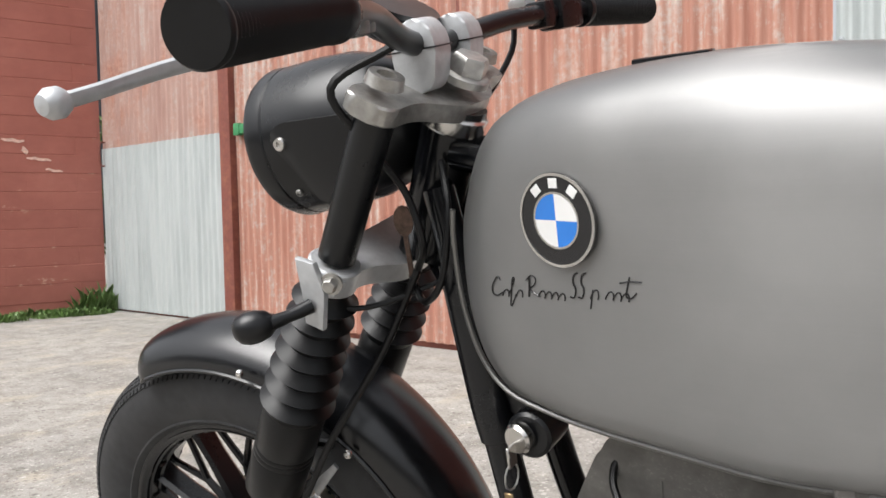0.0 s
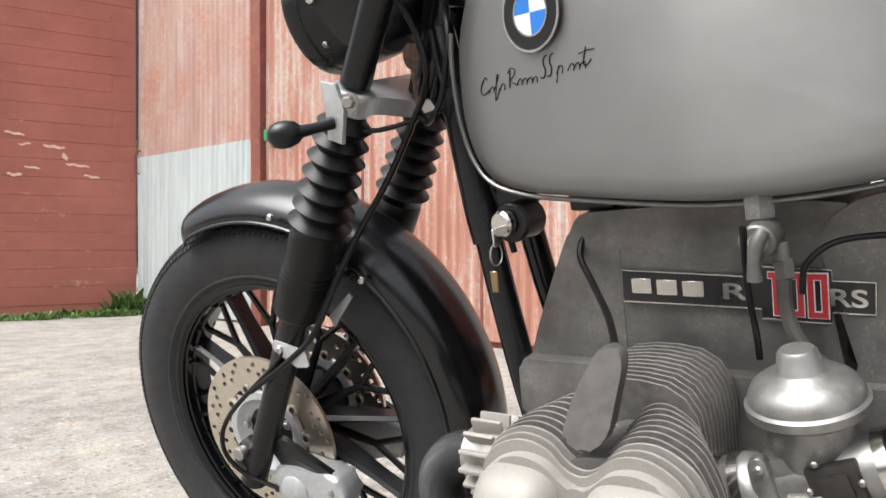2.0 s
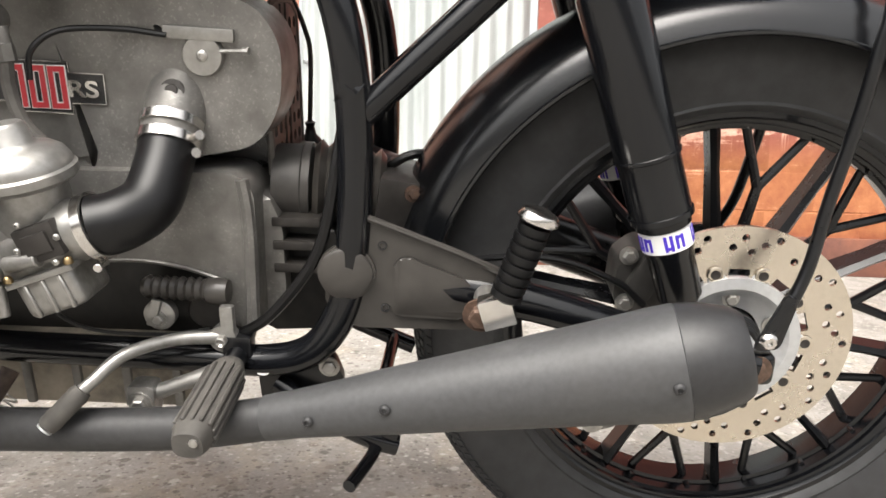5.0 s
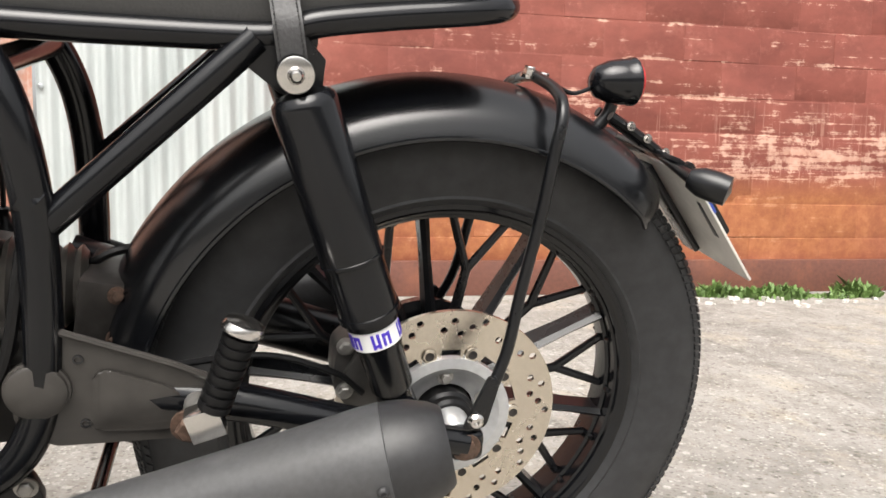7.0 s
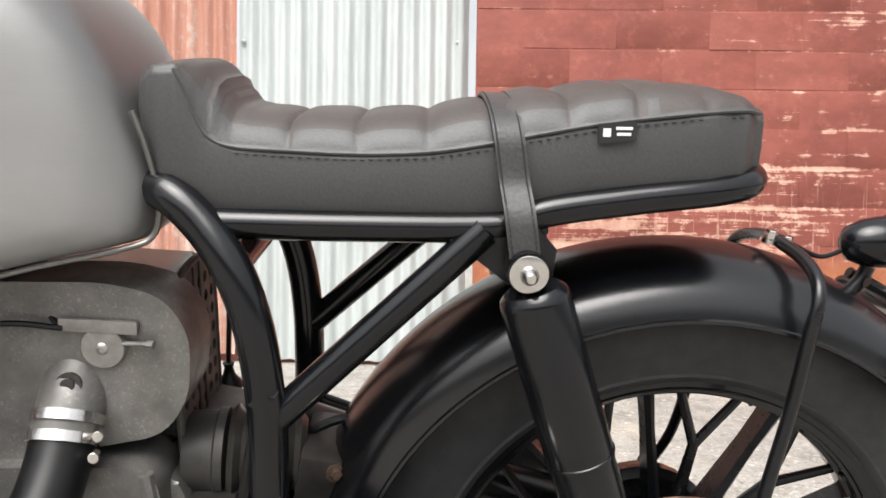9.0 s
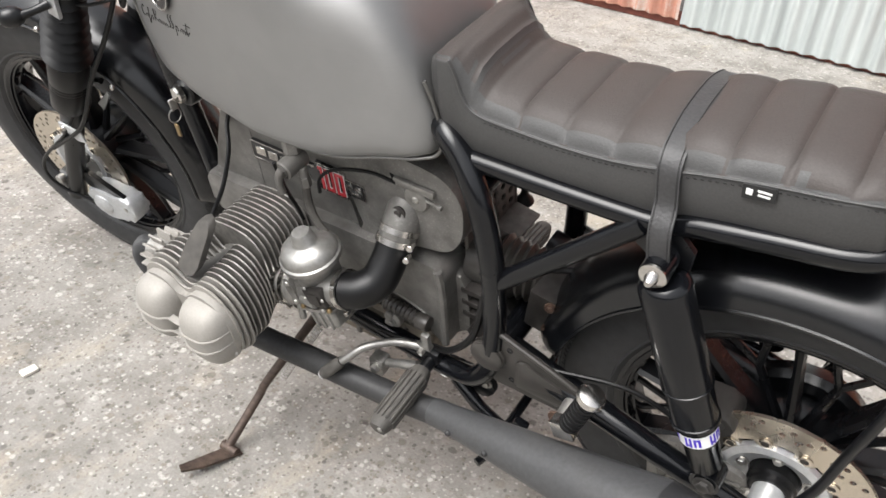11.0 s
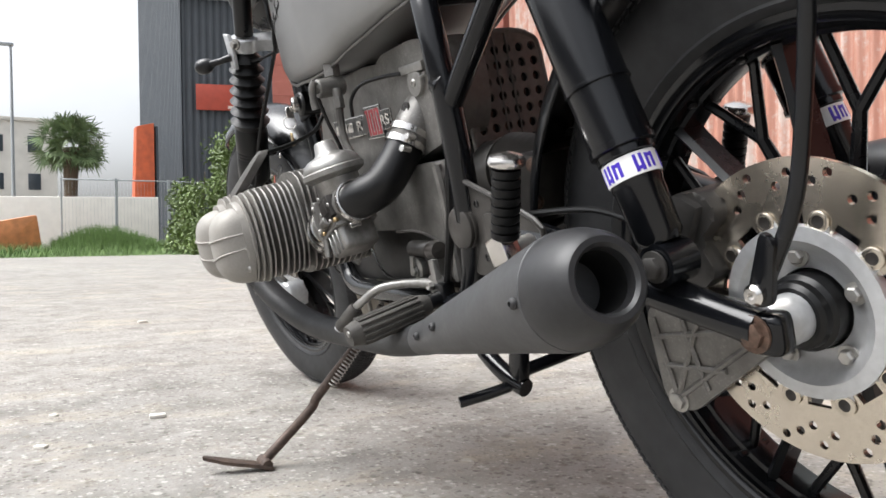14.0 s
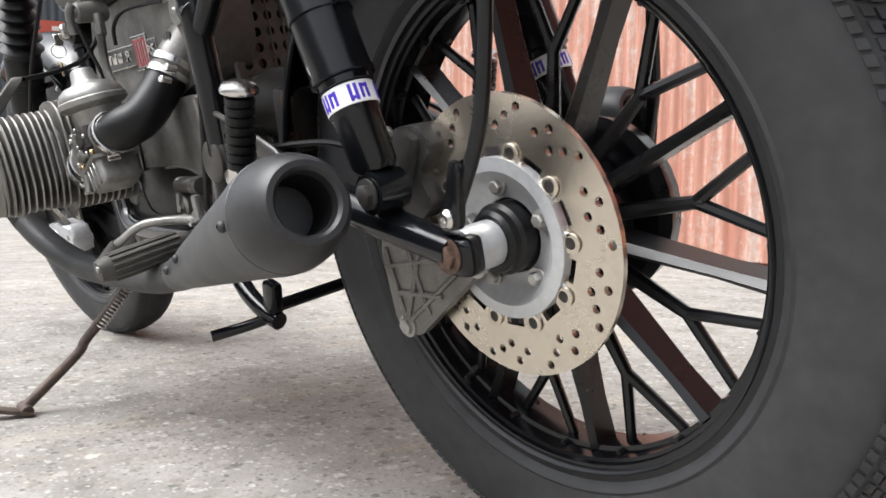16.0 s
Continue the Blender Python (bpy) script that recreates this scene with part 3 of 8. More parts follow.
def ribbed(name, w, h, parent, m):
    bm = bmesh.new()
    n = int(w / 0.28)
    ring = []
    for i in range(n * 4 + 1):
        x = w * i / (n * 4)
        ring.append((x, -0.05 if i % 4 in (1, 2) else 0.0))
    lo = [bm.verts.new((x, y, 0)) for x, y in ring]
    hi = [bm.verts.new((x, y, h)) for x, y in ring]
    for i in range(len(ring) - 1):
        bm.faces.new((lo[i], lo[i + 1], hi[i + 1], hi[i]))
    o = part(name, bm, CLADDING, parent, recalc=False, angle=20)
    o.matrix_local = m
    return o


# corner nearest the yard at the building's own origin: one face along +y, one going back
ribbed("wall", 16.0, 17.0, tower, pose(0, 0, 0, 0, 0, 76))
ribbed("wall", 9.0, 17.0, tower, pose(-8.9, -0.4, 0, 0, 0, 2.5))
b = bmesh.new()
box(b, (-0.2, 6.0, 17.1), (20, 22, 0.3))
part("roof", b, CLADDING, tower).matrix_local = pose(-5, 2, 0)
b = bmesh.new()
box(b, (0.2, 3.6, 10.2), (0.12, 8.0, 0.12))
part("band", b, GALVPOST, tower).matrix_local = pose(0, 0, 0, 0, 0, -14)
sgn = tagged(new("wall_sign"), "red sign board with pale lettering bars on the building", "sign")
sgn.matrix_world = pose(-32.05, 4.79, 0, 0, 0, 76)
b = bmesh.new()
box(b, (2.0, -0.1, 6.18), (2.2, 0.08, 1.05), bevel=0.02)
part("board", b, SIGNRED, sgn)
for x, z, w, h in ((2.55, 6.42, 0.5, 0.16), (2.7, 6.1, 0.12, 0.24), (2.55, 5.78, 0.8, 0.12)):
    b = bmesh.new()
    box(b, (x, -0.16, z), (w, 0.03, h))
    part("lettering_bar", b, SIGNPALE, sgn)
ctr = tagged(new("container"), "orange corrugated steel structure standing on end", "container")
ctr.matrix_world = pose(-29.9, 3.3, 0, 0, 0, 10)
b = bmesh.new()
prism(b, [(-0.40, 0.0), (-0.22, 4.55), (0.38, 4.7), (0.38, 0.0)], -0.4, 0.4, 0.02, m=Matrix.Rotation(radians(80), 4, 'Z'))
part("body", b, ORANGE, ctr)
b = bmesh.new()
box(b, (0.2, 0.43, 2.3), (0.4, 0.1, 4.6), bevel=0.02)
part("side_strip", b, CLADDING, ctr)


def leaf_cloud(bm, c, rad, n, size, r, squash=0.8):
    for _ in range(n):
        d = Vector((r.gauss(0, 1), r.gauss(0, 1), r.gauss(0, 1))).normalized() * (r.random() ** 0.4)
        q = Vector(c) + Vector((d.x * rad, d.y * rad, d.z * rad * squash))
        u = Vector((r.gauss(0, 1), r.gauss(0, 1), r.gauss(0, 1))).normalized()
        w = u.orthogonal().normalized()
        s = size * r.uniform(0.5, 1.2)
        bm.faces.new([bm.verts.new(q + k) for k in (-u * s, w * s * 0.45, u * s, -w * s * 0.45)])


hedge = tagged(new("hedge"), "overgrown green shrubs and creepers at the edge of the yard", "shrub")
hedge.matrix_world = pose(-20.85, 4.5, 0)
b = bmesh.new()
for _ in range(70):
    x, y = r.uniform(-1.2, 1.6), r.uniform(-1.4, 6.5)
    top = 0.9 + 2.7 * min(1, max(0, (y + 1.6) / 2.2)) + r.uniform(-0.4, 0.5)
    for z in (0.3, top * 0.5, top):
        leaf_cloud(b, (x, y, z * 0.9), r.uniform(0.35, 0.75), 290, 0.062, r)
part("crown", b, HEDGELEAF, hedge, recalc=False)
b = bmesh.new()
for _ in range(14):
    x, y = r.uniform(-0.8, 1.2), r.uniform(-0.8, 5)
    tube(b, [(x, y, 0), (x + r.uniform(-0.3, 0.3), y + r.uniform(-0.3, 0.3), 1.0), (x + r.uniform(-0.5, 0.5), y + r.uniform(-0.5, 0.5), 2.2)], [0.05, 0.035, 0.015], 6, 3)
part("stem", b, TRUNK, hedge)["kind"] = "stuff"
b = bmesh.new()
for _ in range(9000):
    x, y = -20.2 - r.random() * 4.5, r.uniform(-1.6, 9)
    h = r.uniform(0.1, 0.42) * (1.0 if y < 2 else 0.6) * (0.3 + 0.7 * min(1, (-20.0 - x) / 1.5))
    t = r.uniform(0, 6.28)
    wd = 0.025
    b.faces.new([b.verts.new(q) for q in ((x - wd, y, 0), (x + wd * math.cos(t), y + wd * math.sin(t), 0), (x + 0.1 * math.cos(t), y + 0.1 * math.sin(t), h))])
for _ in range(9000):
    y = r.uniform(0.2, 4.2)
    x = -22.4 - r.random() * 2.2
    h = r.uniform(0.25, 0.95) * (0.35 + 0.65 * math.exp(-((y - 1.4) / 1.1) ** 2)) * min(1, 0.4 + (-22.4 - x) / 1.2)
    t = r.uniform(0, 6.28)
    wd = 0.022
    b.faces.new([b.verts.new(q) for q in ((x - wd, y - wd, 0), (x + wd * math.cos(t), y + wd, 0), (x + 0.2 * math.cos(t), y + 0.25 * math.sin(t), h))])
tagged(part("grass", b, LEAF, recalc=False), "rough green grass verge along the far edge of the yard", "grass", kind="stuff")

palm = tagged(new("palm_tree"), "palm tree with a rough trunk and full round crown", "tree")
palm.matrix_world = pose(-34.5, 1.13, 0)
b = bmesh.new()
tube(b, [(0, 0, 0), (0.05, 0, 1.9), (0, 0.05, 4.2)], [0.28, 0.24, 0.32], 10, 6)
part("trunk", b, TRUNK, palm)
b = bmesh.new()
for k in range(120):
    # fan leaves on stalks, standing up on top and hanging dry below
    az, el = r.uniform(0, 6.283), math.asin(r.uniform(-0.75, 1.0))
    ln = r.uniform(0.30, 1.12)
    d = Vector((math.cos(az) * math.cos(el), math.sin(az) * math.cos(el), math.sin(el)))
    c = Vector((0, 0, 4.35)) + d * ln * Vector((1.0, 1.0, 1.15)).length / 1.83 + Vector((0, 0, -0.1))
    u = d.orthogonal().normalized()
    w = d.cross(u)
    tw = r.uniform(0, 3.14)
    u, w = u * math.cos(tw) + w * math.sin(tw), w * math.cos(tw) - u * math.sin(tw)
    for s in range(13):
        a = -1.5 + 3.0 * s / 12
        t = d * math.cos(a) + u * math.sin(a)
        n = d * -math.sin(a) + u * math.cos(a)
        L = r.uniform(0.40, 0.80)
        tip = c + t * L + Vector((0, 0, -0.16 * L))
        b.faces.new([b.verts.new(v) for v in (c, c + t * L * 0.5 + n * 0.03, tip, c + t * L * 0.5 - n * 0.03)])
part("crown", b, PALMLEAF, palm, recalc=False)
lamp = tagged(new("street_lamp"), "tall slim grey street lamp", "street lamp")
lamp.matrix_world = pose(-41, -0.95, 0)
b = bmesh.new()
tube(b, [(0, 0, 0), (0, 0, 9.6)], [0.10, 0.055], 10, 1)
part("pole", b, GALVPOST, lamp)
b = bmesh.new()
box(b, (0, -0.25, 9.65), (0.3, 0.75, 0.14), bevel=0.04)
part("lamp_head", b, GALVPOST, lamp)
house = tagged(new("apartment_building"), "cream rendered apartment block far behind the trees", "building")
house.matrix_world = pose(-74, -5.0, 0, 0, 0, 3)
b = bmesh.new()
box(b, (0, 0, 5.0), (10, 13.5, 10.0), bevel=0.05)
part("wall", b, CREAM, house)
b = bmesh.new()
box(b, (0, 0, 10.15), (10.4, 13.9, 0.3), bevel=0.05)
part("roof", b, CREAM, house)
for j in range(3):
    for i in range(5):
        b = bmesh.new()
        box(b, (5.0, -5.3 + i * 2.6, 2.2 + j * 3.0), (0.12, 0.9, 1.3), bevel=0.02)
        part("window", b, FARGLASS, house)
low = tagged(part("boundary_wall", (lambda q: (box(q, (0, 0, 0.9), (0.25, 16, 1.8), bevel=0.03), q)[1])(bmesh.new()), WHITEWALL), "low pale rendered wall beside the ramp", "wall", kind="structure")
low.matrix_world = pose(-27.5, -4.6, 0, 0, 0, -8)
for k in range(3):
    f = tagged(new("fence_panel"), "temporary wire fence panel on a tube frame", "fence", "fence panels")
    f.matrix_world = pose(-25.3, 0.4 + k * 1.55, -0.05, 0, 0, -5 + 4 * k)
    for y in (0, 1.5):
        b = bmesh.new()
        cyl(b, (0, y, 0.05), (0, y, 2.35), 0.025, 8)
        part("post", b, GALVPOST, f)
    for z in (0.25, 2.3):
        b = bmesh.new()
        cyl(b, (0, 0, z), (0, 1.5, z), 0.02, 8)
        part("rail", b, GALVPOST, f)
    b = bmesh.new()
    for q in range(1, 15):
        cyl(b, (0, q * 0.1, 0.25), (0, q * 0.1, 2.3), 0.003, 4)
    part("wires", b, GALVPOST, f)
bar = tagged(new("road_barrier"), "orange plastic road barrier leaning on the ground", "barrier")
bar.matrix_world = pose(-24.05, -1.3, 0, 0, 8, 12)
b = bmesh.new()
prism(b, round_poly([(0, 0.05), (0, 0.95), (1.0, 1.15), (1.15, 0.2)], 0.06), -0.05, 0.05, bevel=0.015, m=Matrix.Rotation(radians(90), 4, "Z"))
part("panel", b, BARRIER, bar)
b = bmesh.new()
box(b, (0, 0.5, 0.06), (0.5, 0.16, 0.1), bevel=0.02)
part("foot", b, BARRIER, bar)

# ---------------------------------------------------------------- motorcycle: finishes
def brushed_tank():
    m, nt, bs = nodes_of("brushed_grey_metal", 0.36)
    p = mapped(nt, (1, 1, 1), "Object")
    brush = noise_tex(nt, mapped(nt, (12.0, 60.0, 900.0), "Object"), 1.0, 5, 0.6)
    big = noise_tex(nt, p, 6.0, 6, 0.6)
    col = ramp(nt, big, [(0.3, (0.225, 0.224, 0.223)), (0.7, (0.275, 0.272, 0.268))])
    nt.links.new(mixc(nt, maprange(nt, brush, 0.3, 0.7, 0.0, 0.06), col, (0.46, 0.455, 0.45)), bs.inputs["Base Color"])
    bs.inputs["Metallic"].default_value = 0.78
    bs.inputs["Anisotropic"].default_value = 0.75
    bs.inputs["Anisotropic Rotation"].default_value = 0.25
    tg = nt.nodes.new("ShaderNodeTangent")
    tg.direction_type, tg.axis = "RADIAL", "Z"
    nt.links.new(tg.outputs["Tangent"], bs.inputs["Tangent"])
    rgh = math_node(nt, "ADD", maprange(nt, brush, 0.3, 0.7, 0.46, 0.53), maprange(nt, big, 0.3, 0.7, -0.03, 0.03))
    nt.links.new(rgh, bs.inputs["Roughness"])
    return m


def cast_alloy():
    """Grey castings with pale pitting, dark oil stains and a worn sheen."""
    m, nt, bs = nodes_of("aged_cast_aluminium", 0.4)
    p = mapped(nt, (1, 1, 1), "Object")
    big = noise_tex(nt, p, 11.0, 7, 0.66)
    mid = noise_tex(nt, p, 34.0, 6, 0.6)
    pit = noise_tex(nt, p, 330.0, 3, 0.6)
    col = ramp(nt, big, [(0.30, (0.082, 0.078, 0.073)), (0.50, (0.142, 0.137, 0.129)), (0.72, (0.215, 0.208, 0.197))])
    col = mixc(nt, maprange(nt, mid, 0.48, 0.68, 0.0, 0.35), col, (0.085, 0.079, 0.070))
    speck = math_node(nt, "MULTIPLY", maprange(nt, pit, 0.56, 0.66), maprange(nt, big, 0.46, 0.60))
    col = mixc(nt, math_node(nt, "MULTIPLY", speck, 0.5), col, (0.34, 0.33, 0.31))
    nt.links.new(col, bs.inputs["Base Color"])
    bs.inputs["Metallic"].default_value = 0.42
    nt.links.new(maprange(nt, mid, 0.3, 0.7, 0.34, 0.56), bs.inputs["Roughness"])
    bump(nt, bs, math_node(nt, "ADD", mid, math_node(nt, "MULTIPLY", pit, 0.25)), 0.12, 0.002)
    return m


TANK = brushed_tank()
TANKEDGE = mat("worn_flange", (0.20, 0.197, 0.19), 0.38, metal=0.9, scale=60, var=0.1)
SATIN = mat("satin_black_paint", (0.0038, 0.0041, 0.0050), 0.28, scale=40, var=0.2, rough_var=0.05, spec=0.42)
DUSTYBLACK = mat("dusty_black_coat", (0.036, 0.033, 0.030), 0.34, scale=40, var=0.25, rough_var=0.06, spec=0.45, stain=0.4, stain_scale=9, stain_col=(0.040, 0.035, 0.031))
GLOSS = mat("gloss_black_paint", (0.0040, 0.0044, 0.0055), 0.17, scale=30, var=0.2, rough_var=0.04, spec=0.4)
FENDER = mat("black_fender_paint", (0.0038, 0.0042, 0.0052), 0.24, scale=30, var=0.15, rough_var=0.04, spec=0.58)
RUBBER = mat("tyre_rubber", (0.027, 0.0275, 0.029), 0.55, scale=60, var=0.2, bump=0.06, stain=0.3, stain_scale=12, stain_col=(0.034, 0.034, 0.035), spec=0.34)
BLACKRUBBER = mat("black_rubber", (0.0042, 0.0042, 0.0046), 0.36, scale=70, var=0.25, bump=0.05, rough_var=0.08, spec=0.30)
GREYRUBBER = mat("dusty_rubber", (0.062, 0.058, 0.053), 0.7, scale=60, var=0.3, bump=0.15, stain=0.5, stain_scale=30, stain_col=(0.07, 0.065, 0.056), spec=0.3)
CAST = cast_alloy()
SUMP = mat("dirty_sump", (0.20, 0.175, 0.14), 0.7, metal=0.2, scale=60, var=0.2, bump=0.2, stain=0.9, stain_scale=14, stain_col=(0.06, 0.055, 0.048))
DARKBRACKET = mat("grimy_dark_metal", (0.032, 0.029, 0.027), 0.45, metal=0.4, scale=70, var=0.3, bump=0.15, stain=0.4, stain_scale=25, stain_col=(0.045, 0.039, 0.034))
CALIPER = mat("dark_cast_caliper", (0.060, 0.057, 0.054), 0.48, metal=0.5, scale=120, var=0.15, bump=0.08, stain=0.4, stain_scale=30, stain_col=(0.032, 0.029, 0.026))
GUARD = mat("dark_guard_metal", (0.11, 0.102, 0.094), 0.6, metal=0.3, scale=90, var=0.2, bump=0.1, stain=0.4, stain_scale=20)
# fin faces carry the shade of the gaps between fins in their colour
FINFACE = mat("shaded_fin_face", (0.20, 0.19, 0.175), 0.55, metal=0.5, scale=120, var=0.2, bump=0.08, stain=0.6, stain_scale=20, stain_col=(0.07, 0.064, 0.056))
# near-black that puts recess shade into the colour below the engine
RECESSBLACK = mat("recess_black", (0.010, 0.0095, 0.009), 0.45, scale=60, var=0.4, bump=0.2, stain=0.4, stain_scale=18, stain_col=(0.030, 0.026, 0.022), spec=0.35)
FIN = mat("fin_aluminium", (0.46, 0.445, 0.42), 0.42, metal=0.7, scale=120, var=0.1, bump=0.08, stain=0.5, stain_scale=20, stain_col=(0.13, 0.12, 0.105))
COVER = mat("silver_cover_paint", (0.285, 0.270, 0.248), 0.58, metal=0.15, scale=300, var=0.05, bump=0.04, stain=0.3, stain_scale=7, stain_col=(0.205, 0.19, 0.172), spec=0.25)
CARB = mat("carburettor_alloy", (0.29, 0.283, 0.27), 0.40, metal=0.75, scale=90, var=0.15, bump=0.08, stain=0.6, stain_scale=25, stain_col=(0.12, 0.112, 0.10))
CHROME = mat("polished_steel", (0.62, 0.60, 0.575), 0.20, metal=1.0, scale=50, var=0.06, rough_var=0.06)
STEEL = mat("dull_steel", (0.40, 0.39, 0.37), 0.42, metal=0.9, scale=90, var=0.2, stain=0.4, stain_scale=40, stain_col=(0.2, 0.17, 0.14))
DISC = mat("brake_disc_steel", (0.62, 0.56, 0.475), 0.27, metal=0.95, scale=160, var=0.06, rough_var=0.08)
ALLOY = mat("pale_alloy", (0.50, 0.51, 0.52), 0.42, metal=0.6, scale=120, var=0.08, bump=0.06)
RUSTBOLT = mat("rusty_bolt", (0.10, 0.062, 0.045), 0.6, metal=0.4, scale=200, var=0.4, bump=0.3)
EXHAUST = mat("heat_black_coat", (0.026, 0.026, 0.027), 0.5, scale=160, var=0.2, bump=0.05, stain=0.35, stain_scale=9, stain_col=(0.045, 0.044, 0.042), spec=0.35)
BOREBLACK = mat("bore_black", (0.006, 0.006, 0.006), 0.85, scale=90, var=0.3, spec=0.1)
ENDCAP = mat("black_end_cap", (0.020, 0.020, 0.021), 0.42, scale=160, var=0.15, bump=0.03, spec=0.4)
SILENCER = mat("grey_black_coat", (0.046, 0.0465, 0.048), 0.46, scale=160, var=0.15, bump=0.04, stain=0.3, stain_scale=7, stain_col=(0.058, 0.056, 0.053), spec=0.4)
SEATHIDE = mat("charcoal_seat_vinyl", (0.048, 0.0475, 0.047), 0.45, scale=420, var=0.12, bump=0.2, rough_var=0.06, spec=0.4)
SEATTOP = mat("charcoal_seat_top", (0.046, 0.039, 0.036), 0.52, scale=420, var=0.12, bump=0.2, rough_var=0.06, spec=0.32)
STANDSTEEL = mat("brown_worn_steel", (0.075, 0.055, 0.045), 0.6, metal=0.5, scale=90, var=0.35, bump=0.3, stain=0.5, stain_scale=25, stain_col=(0.14, 0.10, 0.075))
STITCH = mat("black_thread", (0.012, 0.012, 0.012), 0.8)
LEATHER = mat("black_leather", (0.034, 0.0335, 0.034), 0.42, scale=300, var=0.2, bump=0.25, spec=0.4)
WHITEPAINT = mat("white_enamel", (0.75, 0.75, 0.74), 0.3, var=0.03)
BADGERIM = mat("bright_badge_rim", (0.6, 0.59, 0.57), 0.25, metal=1.0)
BLUEPAINT = mat("blue_enamel", (0.03, 0.19, 0.62), 0.25, var=0.05)
BLACKPAINT = mat("black_enamel", (0.012, 0.012, 0.013), 0.25, var=0.1)
REDPAINT = mat("red_enamel", (0.42, 0.025, 0.035), 0.3, var=0.1)
VIOLET = mat("violet_print", (0.05, 0.02, 0.42), 0.4, var=0.1)
GLASS = mat("lamp_glass", (0.6, 0.62, 0.64), 0.08, metal=0.6)
REDLENS = mat("red_lens", (0.35, 0.02, 0.02), 0.15)
BRASS = mat("brass", (0.30, 0.22, 0.12), 0.4, metal=1.0)
PLATEBACK = mat("plate_back", (0.62, 0.60, 0.56), 0.45, metal=0.1, scale=30)
PLATEBLUE = mat("plate_blue", (0.03, 0.06, 0.32), 0.4)

LEAN = radians(12.6)
bike = tagged(new("motorcycle"), "vintage grey and black custom motorcycle leaning on its side stand", "motorcycle")
bike.matrix_world = Matrix.Rotation(LEAN, 4, "X")
MID = 0.0085
AXLE = Vector((-0.002, MID, 0.3275))
STEER_AXIS = Vector((0.518, 0, 0.855))
STEER = Matrix.Translation((-1.033, 0, 0.96)) @ Matrix.Rotation(radians(6.6), 4, STEER_AXIS) @ Matrix.Translation((1.033, 0, -0.96))


def B(name, bm, material, parent=None, label="", angle=38, front=False):
    """A part of the motorcycle; front parts turn with the handlebar."""
    if front:
        moved(bm, STEER)
    return part(name, bm, material, parent or bike, label, angle)


def cut(ob, cutter_bm):
    """Takes the cutter's volume out of ob for good."""
    me = bpy.data.meshes.new("cutter")
    bmesh.ops.recalc_face_normals(cutter_bm, faces=cutter_bm.faces)
    cutter_bm.to_mesh(me)
    cutter_bm.free()
    c = new("cutter", me)
    c.matrix_world = ob.matrix_world
    keep_parent, ob.parent = ob.parent, None
    c.matrix_world = Matrix()
    md = ob.modifiers.new("cut", "BOOLEAN")
    md.object, md.solver = c, "EXACT"
    dg = bpy.context.evaluated_depsgraph_get()
    dg.update()
    res = bpy.data.meshes.new_from_object(ob.evaluated_get(dg))
    ob.modifiers.clear()
    ob.data = res
    bpy.data.objects.remove(c)
    ob.parent = keep_parent
    return finish(ob)


# ---------------------------------------------------------------- wheels
def tyre_profile(R, w, rim):
    half = [(rim, w * 0.70), (rim + 0.004, w * 0.80), (rim + 0.009, w * 0.865), (rim + 0.012, w * 0.84), (rim + (R - rim) * 0.28, w * 0.945), (rim + (R - rim) * 0.5, w), (rim + (R - rim) * 0.72, w * 0.95),
            (rim + (R - rim) * 0.87, w * 0.82), (R - 0.004, w * 0.55), (R - 0.001, w * 0.28), (R, 0)]
    return [(r, -y) for r, y in half] + [(r, y) for r, y in half[-2::-1]]


